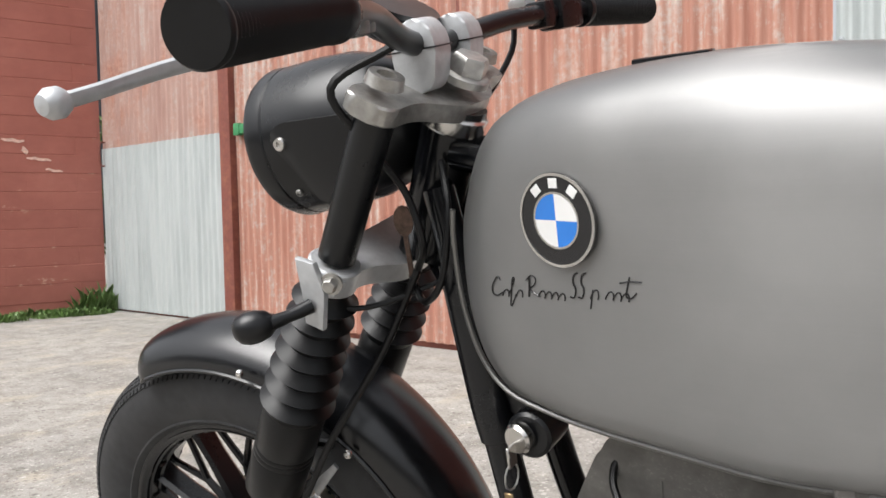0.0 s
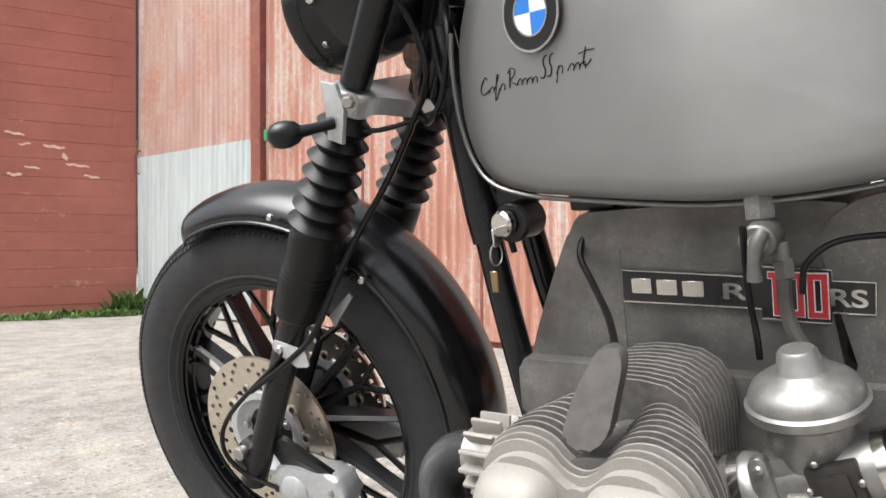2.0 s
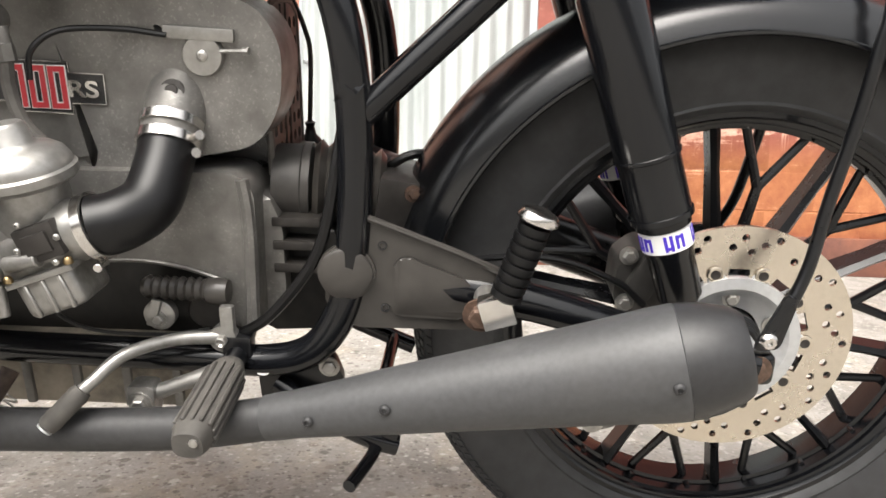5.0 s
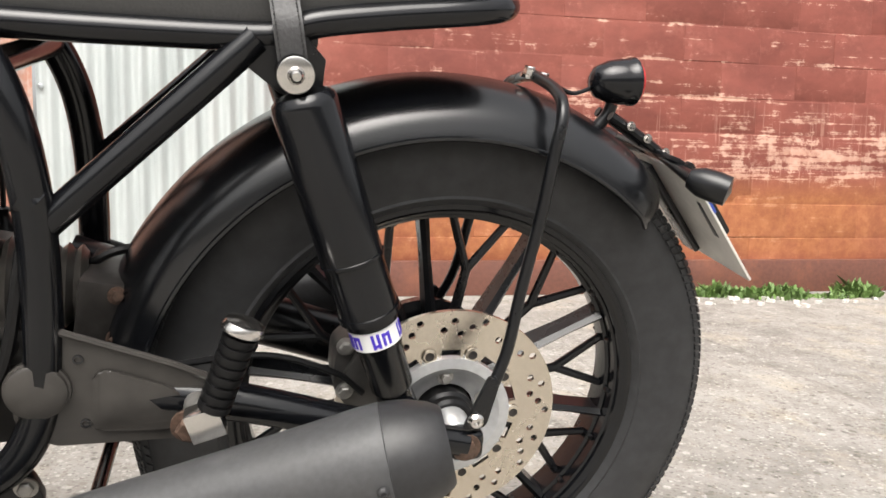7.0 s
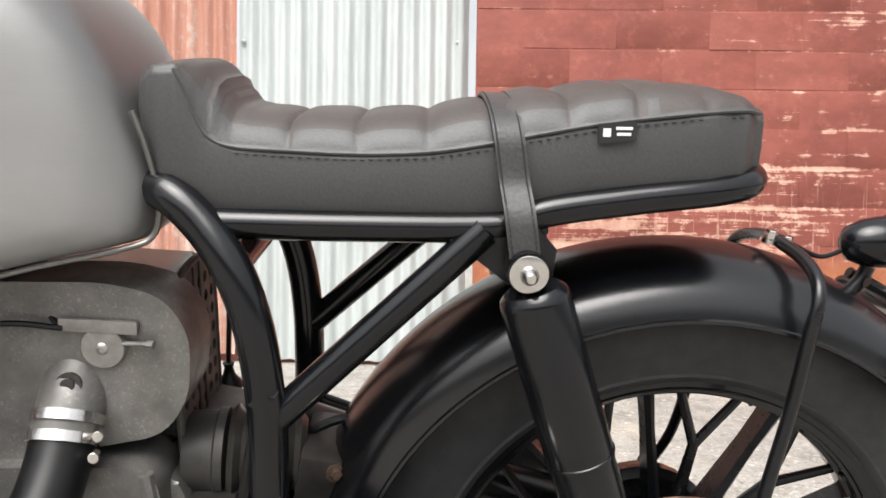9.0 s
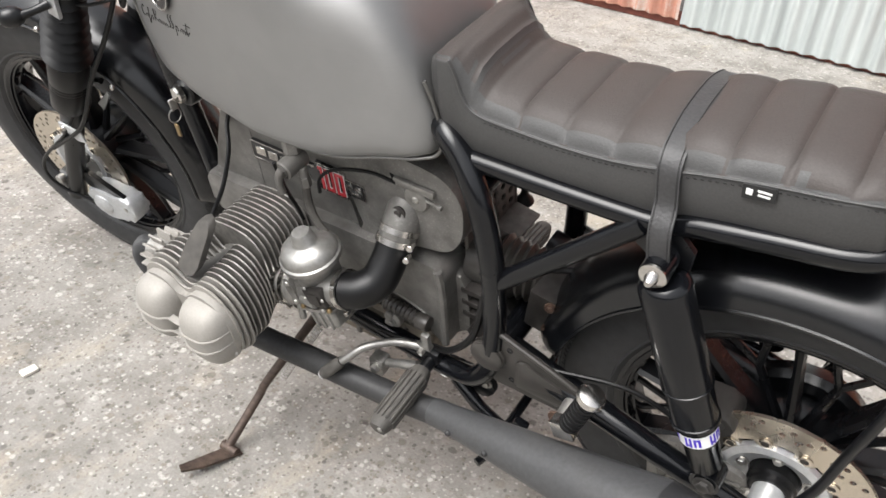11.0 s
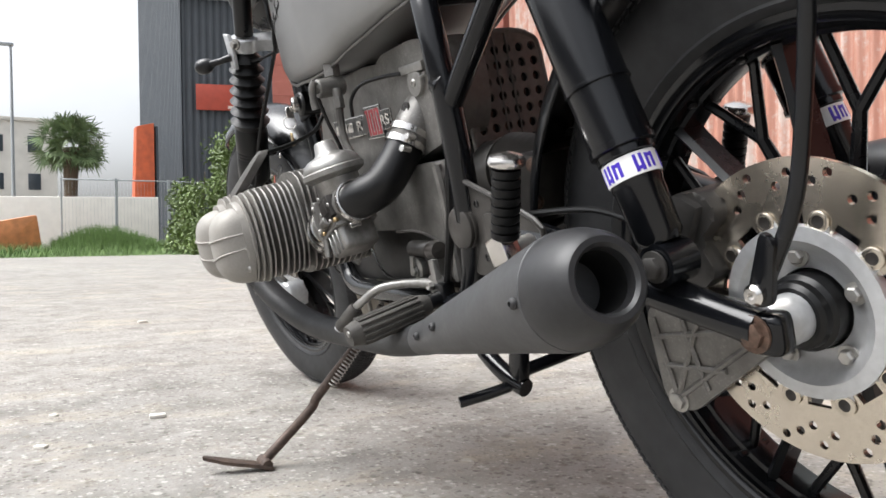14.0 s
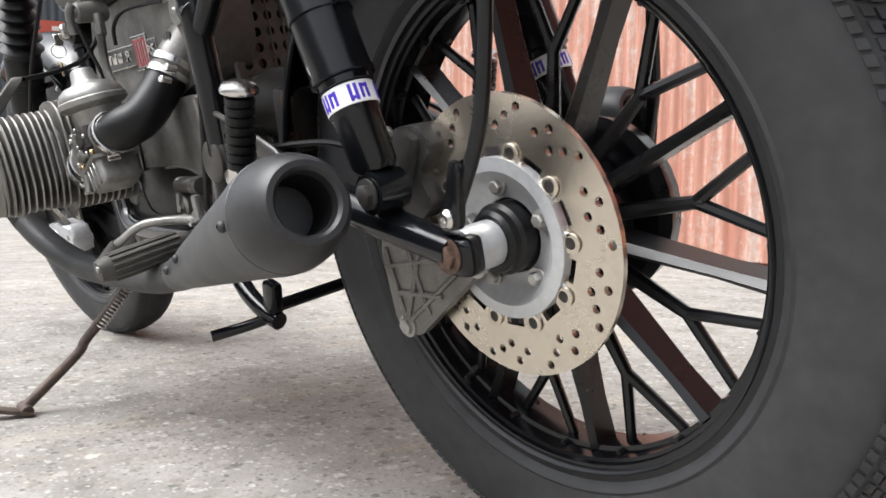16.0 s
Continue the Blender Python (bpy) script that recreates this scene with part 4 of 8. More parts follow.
def wheel(name, label, c, R, w, rim, front):
    """A cast wheel with branching spokes: tyre, rim, hub, spokes."""
    root = B(name, (lambda q: (lathe(q, [(0.018, -0.030), (0.044, -0.028), (0.056, -0.01), (0.062, 0.02), (0.058, 0.045), (0.018, 0.05)], c, (0, 1, 0), 28), q)[1])(bmesh.new()), SATIN, None, label, front=front)
    b = bmesh.new()
    prof = tyre_profile(R, w, rim)
    lathe(b, prof + [(rim - 0.004, w * 0.5), (rim - 0.004, -w * 0.5)], c, (0, 1, 0), 96, closed=True)
    tyre = B("tyre", b, RUBBER, root, "black treaded rubber tyre", front=front)
    # tread blocks: rows of small pads over the crown and shoulders
    b = bmesh.new()
    rows = [(0.0, 0.0), (0.17, 1), (0.33, 0), (0.49, 1), (0.64, 0), (0.77, 1), (0.87, 0)]
    N = 190
    for k, (f, ph) in enumerate(rows):
        for sg in ((1,) if k == 0 else (1, -1)):
            y = w * f * sg
            for i in range(len(prof) - 1):
                (r0, y0), (r1, y1) = prof[i], prof[i + 1]
                if min(y0, y1) <= y <= max(y0, y1) and min(r0, r1) > rim + (R - rim) * 0.6:
                    break
            t = (y - y0) / (y1 - y0 or 1)
            r = r0 + (r1 - r0) * t
            nrm = Vector((y1 - y0, -(r1 - r0))).normalized()
            if nrm.x < 0:
                nrm = -nrm
            tan = Vector((-nrm.y, nrm.x))
            for j in range(N):
                a = 2 * math.pi * (j + 0.5 * ph) / N
                skew = 0.35 * sg
                hw, hl = w * 0.058, math.pi * r / N * 0.70
                vv = []
                for lift in (-0.001, 0.0020):
                    for u, v in ((-1, -1), (1, -1), (1, 1), (-1, 1)):
                        rr = r + nrm.x * lift + tan.x * u * hw
                        yy = y + nrm.y * lift + tan.y * u * hw
                        aa = a + (v * hl + u * skew * hl) / r
                        vv.append(b.verts.new((c[0] + rr * math.cos(aa), c[1] + yy, c[2] + rr * math.sin(aa))))
                b.faces.new(vv[4:8])
                for q in range(4):
                    b.faces.new((vv[q], vv[(q + 1) % 4], vv[4 + (q + 1) % 4], vv[4 + q]))
    tr = B("tread", b, RUBBER, tyre, front=front)
    tr["kind"] = "stuff"
    b = bmesh.new()
    ww = w * 0.74
    face = [(rim - 0.0215, 0.0), (rim - 0.0205, 0.012), (rim - 0.0165, 0.0135), (rim - 0.0155, ww - 0.011), (rim - 0.0125, ww - 0.0095), (rim - 0.0115, ww - 0.005), (rim - 0.007, ww - 0.0035), (rim - 0.004, ww - 0.0005), (rim + 0.003, ww), (rim + 0.0055, ww - 0.0025)]
    lathe(b, [(rim + 0.0055, -ww + 0.006), (rim - 0.006, -ww + 0.010), (rim - 0.010, 0), (rim - 0.006, ww - 0.010), (rim + 0.0055, ww - 0.006)] + face[::-1] + [(r, -y) for r, y in face[1:]],
          c, (0, 1, 0), 96, closed=True)
    B("rim", b, GLOSS, root, "satin black cast rim", front=front)
    r_in = rim - 0.018
    for k in range(10):
        a = 2 * math.pi * k / 10 + radians(-10.5 if not front else 4.0)

        def at(r, da, y=0.0):
            return (c[0] + r * math.cos(a + da), c[1] + y, c[2] + r * math.sin(a + da))
        b = bmesh.new()
        rings = []
        for r, th, d in ((0.04, 0.010, 0.030), (0.35 * r_in, 0.0062, 0.024), (0.8 * r_in, 0.0046, 0.018), (r_in, 0.0056, 0.019)):
            rings.append([at(r, -th / r, -d * 0.7), at(r, 0, -d), at(r, th / r, -d * 0.7), at(r, th / r, d * 0.7), at(r, 0, d), at(r, -th / r, d * 0.7)])
        loft(b, rings)
        B("web_spoke", b, SATIN, root, front=front)
        b = bmesh.new()
        h = math.pi / 10
        tube(b, [at(0.04, h), at(0.74 * r_in, h)], [0.0085, 0.0054], 8, 1)
        for sg in (-1, 1):
            tube(b, [at(0.70 * r_in, h), at(r_in + 0.003, h + sg * 0.158)], [0.0054, 0.0048], 8, 1)
            bb = r_in + 0.001
            tube(b, [at(bb, h + sg * 0.158, -0.020), at(bb, h + sg * 0.158, 0.020)], [0.0030, 0.0030], 8, 1)
        B("forked_spoke", b, SATIN, root, front=front)
    return root


rear_wheel = wheel("rear_wheel", "black cast rear wheel with branching spokes", tuple(AXLE), 0.3345, 0.0515, 0.2335, False)
FAX = (-1.465, 0.012, 0.331)
front_wheel = wheel("front_wheel", "black cast front wheel with branching spokes", FAX, 0.331, 0.049, 0.2365, True)


def brake_disc(c, y, R, parent, front, label):
    """A drilled floating disc on an alloy carrier with round buttons."""
    c = Vector(c)
    b = bmesh.new()
    lathe(b, [(0.068, -0.0025), (R, -0.0025), (R, 0.0025), (0.068, 0.0025)], c + Vector((0, y, 0)), (0, 1, 0), 72, closed=True)
    d = part("brake_disc", b, DISC, None, label)
    k = bmesh.new()
    for i in range(10):
        a0 = 2 * math.pi * i / 10
        for j, (r, da) in enumerate(((R - 0.009, 0.0), (R - 0.018, 0.11), (R - 0.027, 0.22), (R - 0.012, 0.30), (R - 0.022, 0.41))):
            a = a0 + da
            p = c + Vector((r * math.cos(a), y, r * math.sin(a)))
            cyl(k, p - Vector((0, 0.01, 0)), p + Vector((0, 0.01, 0)), 0.0041, 10)
        a = a0 + math.pi / 10
        p = c + Vector((0.0735 * math.cos(a), y, 0.0735 * math.sin(a)))
        rot = Matrix.Rotation(-a, 3, "Y")
        box(k, p, (0.013, 0.02, 0.021), rot)
    cut(d, k)
    if front:
        d.data.transform(STEER)
    d.parent = parent
    b = bmesh.new()
    lathe(b, [(0.034, 0.008), (0.046, 0.005), (0.054, -0.002), (0.060, -0.0075), (0.0715, -0.0065), (0.0715, 0.003), (0.058, 0.004), (0.046, 0.012), (0.034, 0.015)], c + Vector((0, y, 0)), (0, 1, 0), 48, closed=True)
    B("disc_carrier", b, ALLOY, d, "pale alloy disc carrier", front=front)
    for i in range(10):
        a = 2 * math.pi * i / 10
        b = bmesh.new()
        cyl(b, c + Vector((0.072 * math.cos(a), y - 0.0040, 0.072 * math.sin(a))), c + Vector((0.072 * math.cos(a), y + 0.002, 0.072 * math.sin(a))), 0.0092, 14, 0.001)
        B("carrier_lug", b, ALLOY, d, front=front)
    for i in range(10):
        a = 2 * math.pi * i / 10
        p = c + Vector((0.0775 * math.cos(a), y - 0.0035, 0.0775 * math.sin(a)))
        b = bmesh.new()
        lathe(b, [(0.0088, 0), (0.0088, 0.0012), (0.0080, 0.0018), (0.0052, 0.0018), (0.0047, 0.0004)], p, (0, -1, 0), 16)
        B("button", b, DISC, d, front=front)
        # dark disc standing in for the shade in the button's hollow
        b = bmesh.new()
        lathe(b, [(0.0049, 0.0), (0.0049, 0.0014), (0.0036, 0.0012), (0.0, 0.0006)], p, (0, -1, 0), 14)
        B("button_pin", b, DARKBRACKET, d, front=front)
    for i in range(5):
        a = 2 * math.pi * (i + 0.3) / 5
        b = bmesh.new()
        bolt(b, c + Vector((0.045 * math.cos(a), y + 0.004, 0.045 * math.sin(a))), (0, -1, 0), 0.0062, 0.008)
        B("disc_bolt", b, STEEL, d, front=front)
    return d


brake_disc(AXLE, -0.0526 - MID, 0.1255, rear_wheel, False, "drilled pale steel rear brake disc")
for y in (-0.068, 0.068):
    brake_disc(FAX, y, 0.127, front_wheel, True, "drilled pale steel front brake disc")
b = bmesh.new()
lathe(b, [(0.0, -0.02), (0.0315, -0.02), (0.032, 0.0), (0.0285, 0.003), (0.0275, 0.009), (0.024, 0.012), (0.0, 0.012)], AXLE + Vector((0, -0.059 - MID, 0)), (0, -1, 0), 28)
B("axle_seal", b, BLACKRUBBER, rear_wheel)
b = bmesh.new()
lathe(b, [(0.0205, 0), (0.0205, 0.036), (0.019, 0.038), (0.0095, 0.038)], AXLE + Vector((0, -0.066 - MID, 0)), (0, -1, 0), 24)
B("axle_spacer", b, ALLOY, rear_wheel)

# ---------------------------------------------------------------- tank
SIDE = [(-0.745 + (x + 0.745) * 0.966, z) for x, z in [(-1.030, 0.800), (-1.027, 0.848), (-1.014, 0.884), (-0.996, 0.916), (-0.968, 0.941), (-0.925, 0.955), (-0.860, 0.962), (-0.790, 0.963), (-0.70, 0.956), (-0.62, 0.943), (-0.56, 0.922), (-0.517, 0.893),
        (-0.487, 0.848), (-0.470, 0.80), (-0.462, 0.765), (-0.459, 0.735), (-0.466, 0.711), (-0.49, 0.703), (-0.54, 0.694), (-0.60, 0.682), (-0.67, 0.673), (-0.74, 0.670), (-0.815, 0.673), (-0.88, 0.678), (-0.935, 0.682), (-0.985, 0.695), (-1.012, 0.720), (-1.026, 0.758)]]


def tank_width(x):
    t = (x + 1.03) / 0.58
    pts = [(0, 0.082), (0.12, 0.100), (0.3, 0.122), (0.5, 0.138), (0.7, 0.140), (0.88, 0.118), (1.0, 0.092)]
    for (a, u), (c, v) in zip(pts, pts[1:]):
        if t <= c:
            s = (t - a) / (c - a)
            s = s * s * (3 - 2 * s) * 0.5 + s * 0.5
            return u + (v - u) * max(0, s)
    return pts[-1][1]


def tank_mesh():
    bm = bmesh.new()
    out = spline([(x, 0, z) for x, z in SIDE], 4, closed=True)
    cx, cz = -0.745, 0.80
    rings = []
    # from the rim of the left face over the top to the right face: y fraction, shrink of the upper half, of the lower half
    prof = [(-1.0, 0.50, 0.62), (-0.992, 0.62, 0.80), (-0.965, 0.74, 0.91), (-0.915, 0.84, 0.965), (-0.83, 0.915, 0.99), (-0.70, 0.960, 1.0), (-0.5, 0.985, 1.0), (-0.25, 0.998, 1.0), (0, 1.0, 1.0)]
    prof = prof + [(-y, u, l) for y, u, l in prof[-2::-1]]
    for y, u, l in prof:
        ring = []
        for q in out:
            dx, dz = q.x - cx, q.z - cz
            h = max(0.0, min(1.0, (q.z - 0.72) / 0.16))
            h = h * h * (3 - 2 * h)
            s = l + (u - l) * h
            x, z = cx + dx * (0.35 * s + 0.65 * max(s, l)), cz + dz * s
            ring.append((x, y * tank_width(x), z))
        rings.append(ring)
    vs = loft(bm, rings, cap=False)
    for row, sgn in ((vs[0], -1), (vs[-1], 1)):
        # close each flank with two inner rings and a hub
        prev = row
        for f, by in ((0.6, 1.012), (0.25, 1.02)):
            cur = []
            for v in row:
                x, z = cx + (v.co.x - cx) * f, cz + (v.co.z - cz) * f - 0.006 * (1 - f)
                cur.append(bm.verts.new((x, sgn * tank_width(x) * by, z)))
            n = len(cur)
            for k in range(n):
                bm.faces.new((prev[k], prev[(k + 1) % n], cur[(k + 1) % n], cur[k]))
            prev = cur
        hub = bm.verts.new((cx, sgn * tank_width(cx) * 1.023, cz - 0.006))
        for k in range(len(prev)):
            bm.faces.new((prev[k], prev[(k + 1) % len(prev)], hub))
    return bm


tank = B("fuel_tank", tank_mesh(), TANK, None, "brushed bare-metal fuel tank", angle=60)
bpy.context.view_layer.update()
dg = bpy.context.evaluated_depsgraph_get()
tank_eval = tank.evaluated_get(dg)


def tank_point(x, z, lift=0.0):
    ok, p, n, _ = tank_eval.ray_cast(Vector((x, -0.6, z)), Vector((0, 1, 0)))
    return (p + n * lift, n) if ok else (Vector((x, -0.12, z)), Vector((0, -1, 0)))


for sgn in (-1, 1):
    b = bmesh.new()
    low = [q for q in spline([(x, 0, z) for x, z in SIDE], 4, closed=True)]
    # the pressed flange runs down the front edge, along the bottom and up the rear
    i0 = min(range(len(low)), key=lambda i: (low[i].x + 1.01) ** 2 + (low[i].z - 0.87) ** 2)
    i1 = min(range(len(low)), key=lambda i: (low[i].x + 0.472) ** 2 + (low[i].z - 0.81) ** 2)
    path = low[i1:] + low[:i0 + 1]
    c = Vector((-0.745, 0, 0.80))
    pts = [Vector((q.x + (q.x - c.x) * 0.006, sgn * tank_width(q.x) * 0.86, q.z + (q.z - c.z) * 0.012)) for q in path]
    tube(b, pts[::2], 0.0026, 8, 2)
    B("flange", b, TANKEDGE, tank, "bright pressed flange of the tank")
b = bmesh.new()
lathe(b, [(0.034, -0.012), (0.036, -0.004), (0.033, 0.001), (0.024, 0.004), (0.0, 0.005)], (-0.834, 0.0, 0.958), (-0.06, 0, 1), 28)
box(b, (-0.834, -0.002, 0.963), (0.062, 0.020, 0.005), bevel=0.002)
B("filler_cap", b, GLOSS, tank, "black filler cap with hinged lid")

# round enamel badge, in plain quadrants
p, n = tank_point(-0.894, 0.8575)
tq = n.to_track_quat("Z", "Y").to_matrix().to_4x4()
badge_at = Matrix.Translation(p + n * 0.0006) @ tq
zup = badge_at.inverted().to_3x3() @ Vector((0, 0, 1))
badge_at = badge_at @ Matrix.Rotation(math.atan2(-zup.x, zup.y), 4, "Z")
RB = 0.0365


def flat_ring(r0, r1, h, a0=0.0, a1=2 * math.pi, seg=40):
    b = bmesh.new()
    rows = [[], [], [], []]
    for i in range(seg + 1):
        a = a0 + (a1 - a0) * i / seg
        for row, (r, z) in zip(rows, ((r0, 0), (r1, 0), (r1, h), (r0, h))):
            row.append(b.verts.new((r * math.cos(a), r * math.sin(a), z)))
    for i in range(seg):
        for k in range(4):
            b.faces.new((rows[k][i], rows[k][i + 1], rows[(k + 1) % 4][i + 1], rows[(k + 1) % 4][i]))
    if a1 - a0 < 6:
        b.faces.new([r[0] for r in rows])
        b.faces.new([r[-1] for r in rows])
    bmesh.ops.remove_doubles(b, verts=b.verts, dist=1e-6)
    return b


emblem = B("round_badge", moved(flat_ring(0.0001, RB, 0.0016), badge_at), BLACKPAINT, tank, "round enamel badge in black, white and blue")
B("badge_rim", moved(flat_ring(RB - 0.0022, RB, 0.0024), badge_at), BADGERIM, emblem)
B("inner_rim", moved(flat_ring(0.0205, 0.0222, 0.0022), badge_at), BADGERIM, emblem)
for k in range(4):
    B("quadrant", moved(flat_ring(0.0004, 0.0206, 0.0020, k * math.pi / 2, (k + 1) * math.pi / 2, 12), badge_at), BLUEPAINT if k % 2 else WHITEPAINT, emblem)
for a in (128, 90, 52):
    q = bmesh.new()
    box(q, (0, 0.0285, 0.0019), (0.0085, 0.0075, 0.0006), bevel=0.0002, segs=1)
    B("lettering_bar", moved(q, badge_at @ Matrix.Rotation(radians(a - 90), 4, "Z")), WHITEPAINT, emblem)


def stroke(pts, r, material, parent, name="script_stroke"):
    b = bmesh.new()
    pp = []
    for x, z in pts:
        p, n = tank_point(x, z, 0.0003)
        pp.append(p)
    tube(b, pp, r, 5, 3)
    return B(name, b, material, parent)


# brushed-on script below the badge, as plain flowing strokes
def wave(x, z, step, n, h, slant=0.35):
    """A run of small round loops, as a pen makes them."""
    pts = []
    for i in range(n * 8 + 1):
        a = 2 * math.pi * i / 8
        dz = h * 0.5 * (1 - math.cos(a))
        pts.append((x + step * i / 8 + slant * dz - 0.0012 * math.sin(a), z + dz))
    return pts


x0, zb, rise = -0.970, 0.7885, 0.085
for dx, n, h in ((0.010, 1, 0.0062), (0.026, 1, 0.0060), (0.051, 4, 0.0058), (0.104, 1, 0.0075), (0.118, 3, 0.0062)):
    stroke(wave(x0 + dx * 0.94, zb + rise * dx, 0.0064, n, h), 0.0006, BLACKPAINT, tank)
# tall strokes: an open bow, a long loop, a bowed stem, two double curves, a tail and a cross
for pts, r in (([(0.009, 0.0135), (0.007, 0.0165), (0.003, 0.0145), (-0.002, 0.008), (-0.002, 0.002), (0.003, 0.000), (0.010, 0.003)], 0.0008),
               ([(0.018, 0.002), (0.024, 0.011), (0.026, 0.0155), (0.0235, 0.015), (0.021, 0.004), (0.0185, -0.0075), (0.0205, -0.007), (0.026, 0.002)], 0.0006),
               ([(0.043, 0.016), (0.042, 0.008), (0.0405, 0.000)], 0.0009),
               ([(0.039, 0.014), (0.045, 0.018), (0.050, 0.015), (0.047, 0.0095), (0.043, 0.0075), (0.047, 0.003), (0.053, 0.0005)], 0.0006),
               ([(0.094, 0.020), (0.090, 0.0185), (0.0885, 0.0125), (0.0905, 0.007), (0.088, 0.0005), (0.084, 0.001)], 0.0008),
               ([(0.102, 0.020), (0.098, 0.0185), (0.0965, 0.0125), (0.0985, 0.007), (0.096, 0.0005), (0.092, 0.001)], 0.0008),
               ([(0.107, 0.007), (0.105, 0.000), (0.103, -0.008)], 0.0006),
               ([(0.141, 0.017), (0.138, 0.008), (0.137, 0.002), (0.141, 0.001), (0.146, 0.005)], 0.0007),
               ([(0.132, 0.0125), (0.141, 0.0135), (0.151, 0.013)], 0.0006)):
    stroke([(x0 + x * 0.94, zb + rise * x + z) for x, z in pts], r * 0.95, BLACKPAINT, tank)

# ---------------------------------------------------------------- frame
TR = 0.0165


def frame_tube(name, pts, r=TR, parent=None, m=None, n=6):
    b = bmesh.new()
    tube(b, pts, r, 14, n)
    return B(name, b, m or GLOSS, parent)


frame_root = frame_tube("frame", [(-1.105, 0, 0.80), (-1.045, 0, 0.945)], 0.031, None, GLOSS)
frame_root["label"] = "satin black tubular steel frame"
for s in (-1, 1):
    frame_tube("rear_tube", [(-0.490, s * 0.060, 0.752), (-0.458, s * 0.084, 0.745), (-0.430, s * 0.096, 0.723), (-0.406, s * 0.108, 0.692), (-0.391, s * 0.115, 0.653), (-0.383, s * 0.118, 0.607), (-0.380, s * 0.118, 0.55), (-0.383, s * 0.118, 0.46), (-0.394, s * 0.116, 0.385), (-0.425, s * 0.112, 0.333), (-0.475, s * 0.106, 0.313), (-0.56, s * 0.10, 0.312), (-0.76, s * 0.085, 0.308), (-0.90, s * 0.075, 0.312), (-0.945, s * 0.068, 0.35), (-0.972, s * 0.062, 0.42), (-1.0, s * 0.052, 0.53), (-1.026, s * 0.045, 0.68), (-1.045, s * 0.036, 0.80), (-1.06, s * 0.028, 0.87)], TR, frame_root)
    frame_tube("seat_rail", [(-0.432, s * 0.090, 0.7235), (-0.32, s * 0.090, 0.7225), (-0.205, s * 0.09, 0.7235), (-0.178, s * 0.09, 0.729), (-0.150, s * 0.09, 0.738), (-0.085, s * 0.088, 0.7475), (-0.01, s * 0.083, 0.756), (0.022, s * 0.06, 0.761), (0.034, 0, 0.764)], 0.0125, frame_root)
    frame_tube("diagonal_tube", [(-0.374, s * 0.116, 0.566), (-0.205, s * 0.094, 0.722)], 0.0135, frame_root, n=1)
    frame_tube("top_tube", [(-0.53, s * 0.055, 0.778), (-0.6, s * 0.05, 0.80), (-1.04, s * 0.02, 0.90)], 0.014, frame_root, n=1)
    b = bmesh.new()
    prism(b, [(-0.235, 0.716), (-0.165, 0.728), (-0.147, 0.708), (-0.150, 0.678), (-0.185, 0.678)], s * 0.092, s * 0.100, 0.001)
    B("shock_mount_plate", b, SATIN, frame_root)
    # gusset over the swing arm pivot
    out = round_poly([(-0.376, 0.474), (-0.250, 0.424), (-0.240, 0.398), (-0.252, 0.372), (-0.276, 0.362), (-0.382, 0.361), (-0.412, 0.385), (-0.410, 0.43)], 0.008)
    b = bmesh.new()
    prism(b, out, s * 0.122, s * 0.116, 0.0012)
    g = B("gusset_plate", b, DUSTYBLACK, frame_root, "pressed satin black gusset plate")
    b = bmesh.new()
    prism(b, round_poly([(-0.350, 0.376), (-0.345, 0.43), (-0.335, 0.437), (-0.275, 0.414), (-0.262, 0.392), (-0.275, 0.374)], 0.012), s * 0.126, s * 0.121, 0.003)
    B("embossed_panel", b, DUSTYBLACK, g)
    b = bmesh.new()
    tube(b, [(-0.374, s * 0.124, 0.475), (-0.248, s * 0.124, 0.425), (-0.238, s * 0.123, 0.398)], 0.0035, 8, 3)
    B("rolled_edge", b, DUSTYBLACK, g)
    b = bmesh.new()
    lathe(b, [(0.0275, 0), (0.0275, 0.006), (0.0255, 0.0065), (0.0255, 0.0110), (0.0225, 0.0130), (0.0, 0.0138)], (-0.390, s * 0.120, 0.419), (0, s, 0), 28)
    B("pivot_cap", b, DUSTYBLACK, g, "round rubber pivot cap")
    for x, z in ((-0.356, 0.446), (-0.354, 0.383)):
        b = bmesh.new()
        lathe(b, [(0.0045, 0), (0.0045, 0.002), (0.003, 0.0022), (0.003, -0.002)], (x, s * 0.1215, z), (0, s, 0), 12)
        B("plate_hole_collar", b, BLACKPAINT, g)
b = bmesh.new()
tube(b, [(-0.377, -0.118, 0.584), (-0.387, -0.118, 0.592)], 0.0172, 14, 1)
B("tube_joint", b, GLOSS, frame_root)
frame_tube("cross_tube", [(-0.405, -0.108, 0.692), (-0.405, 0.108, 0.692)], 0.012, frame_root, n=1)
frame_tube("cross_tube", [(-0.165, -0.09, 0.722), (-0.165, 0.09, 0.722)], 0.012, frame_root, n=1)
frame_tube("cross_tube", [(-0.39, -0.116, 0.40), (-0.39, 0.116, 0.40)], 0.02, frame_root, n=1)
frame_tube("cross_tube", [(-0.84, -0.08, 0.31), (-0.84, 0.08, 0.31)], 0.014, frame_root, n=1)
b = bmesh.new()
prism(b, [(-1.10, 0.80), (-1.03, 0.83), (-1.012, 0.72), (-1.022, 0.66), (-1.045, 0.70)], -0.02, 0.02, 0.004)
B("headstock_gusset", b, GLOSS, frame_root)
b = bmesh.new()
tube(b, [(-1.016, -0.0475, 0.625), (-1.022, -0.046, 0.66), (-1.034, -0.041, 0.74), (-1.044, -0.036, 0.80)], [0.0205, 0.0215, 0.0215, 0.0205], 16, 3)
B("tube_bracket", b, SATIN, frame_root)
b = bmesh.new()
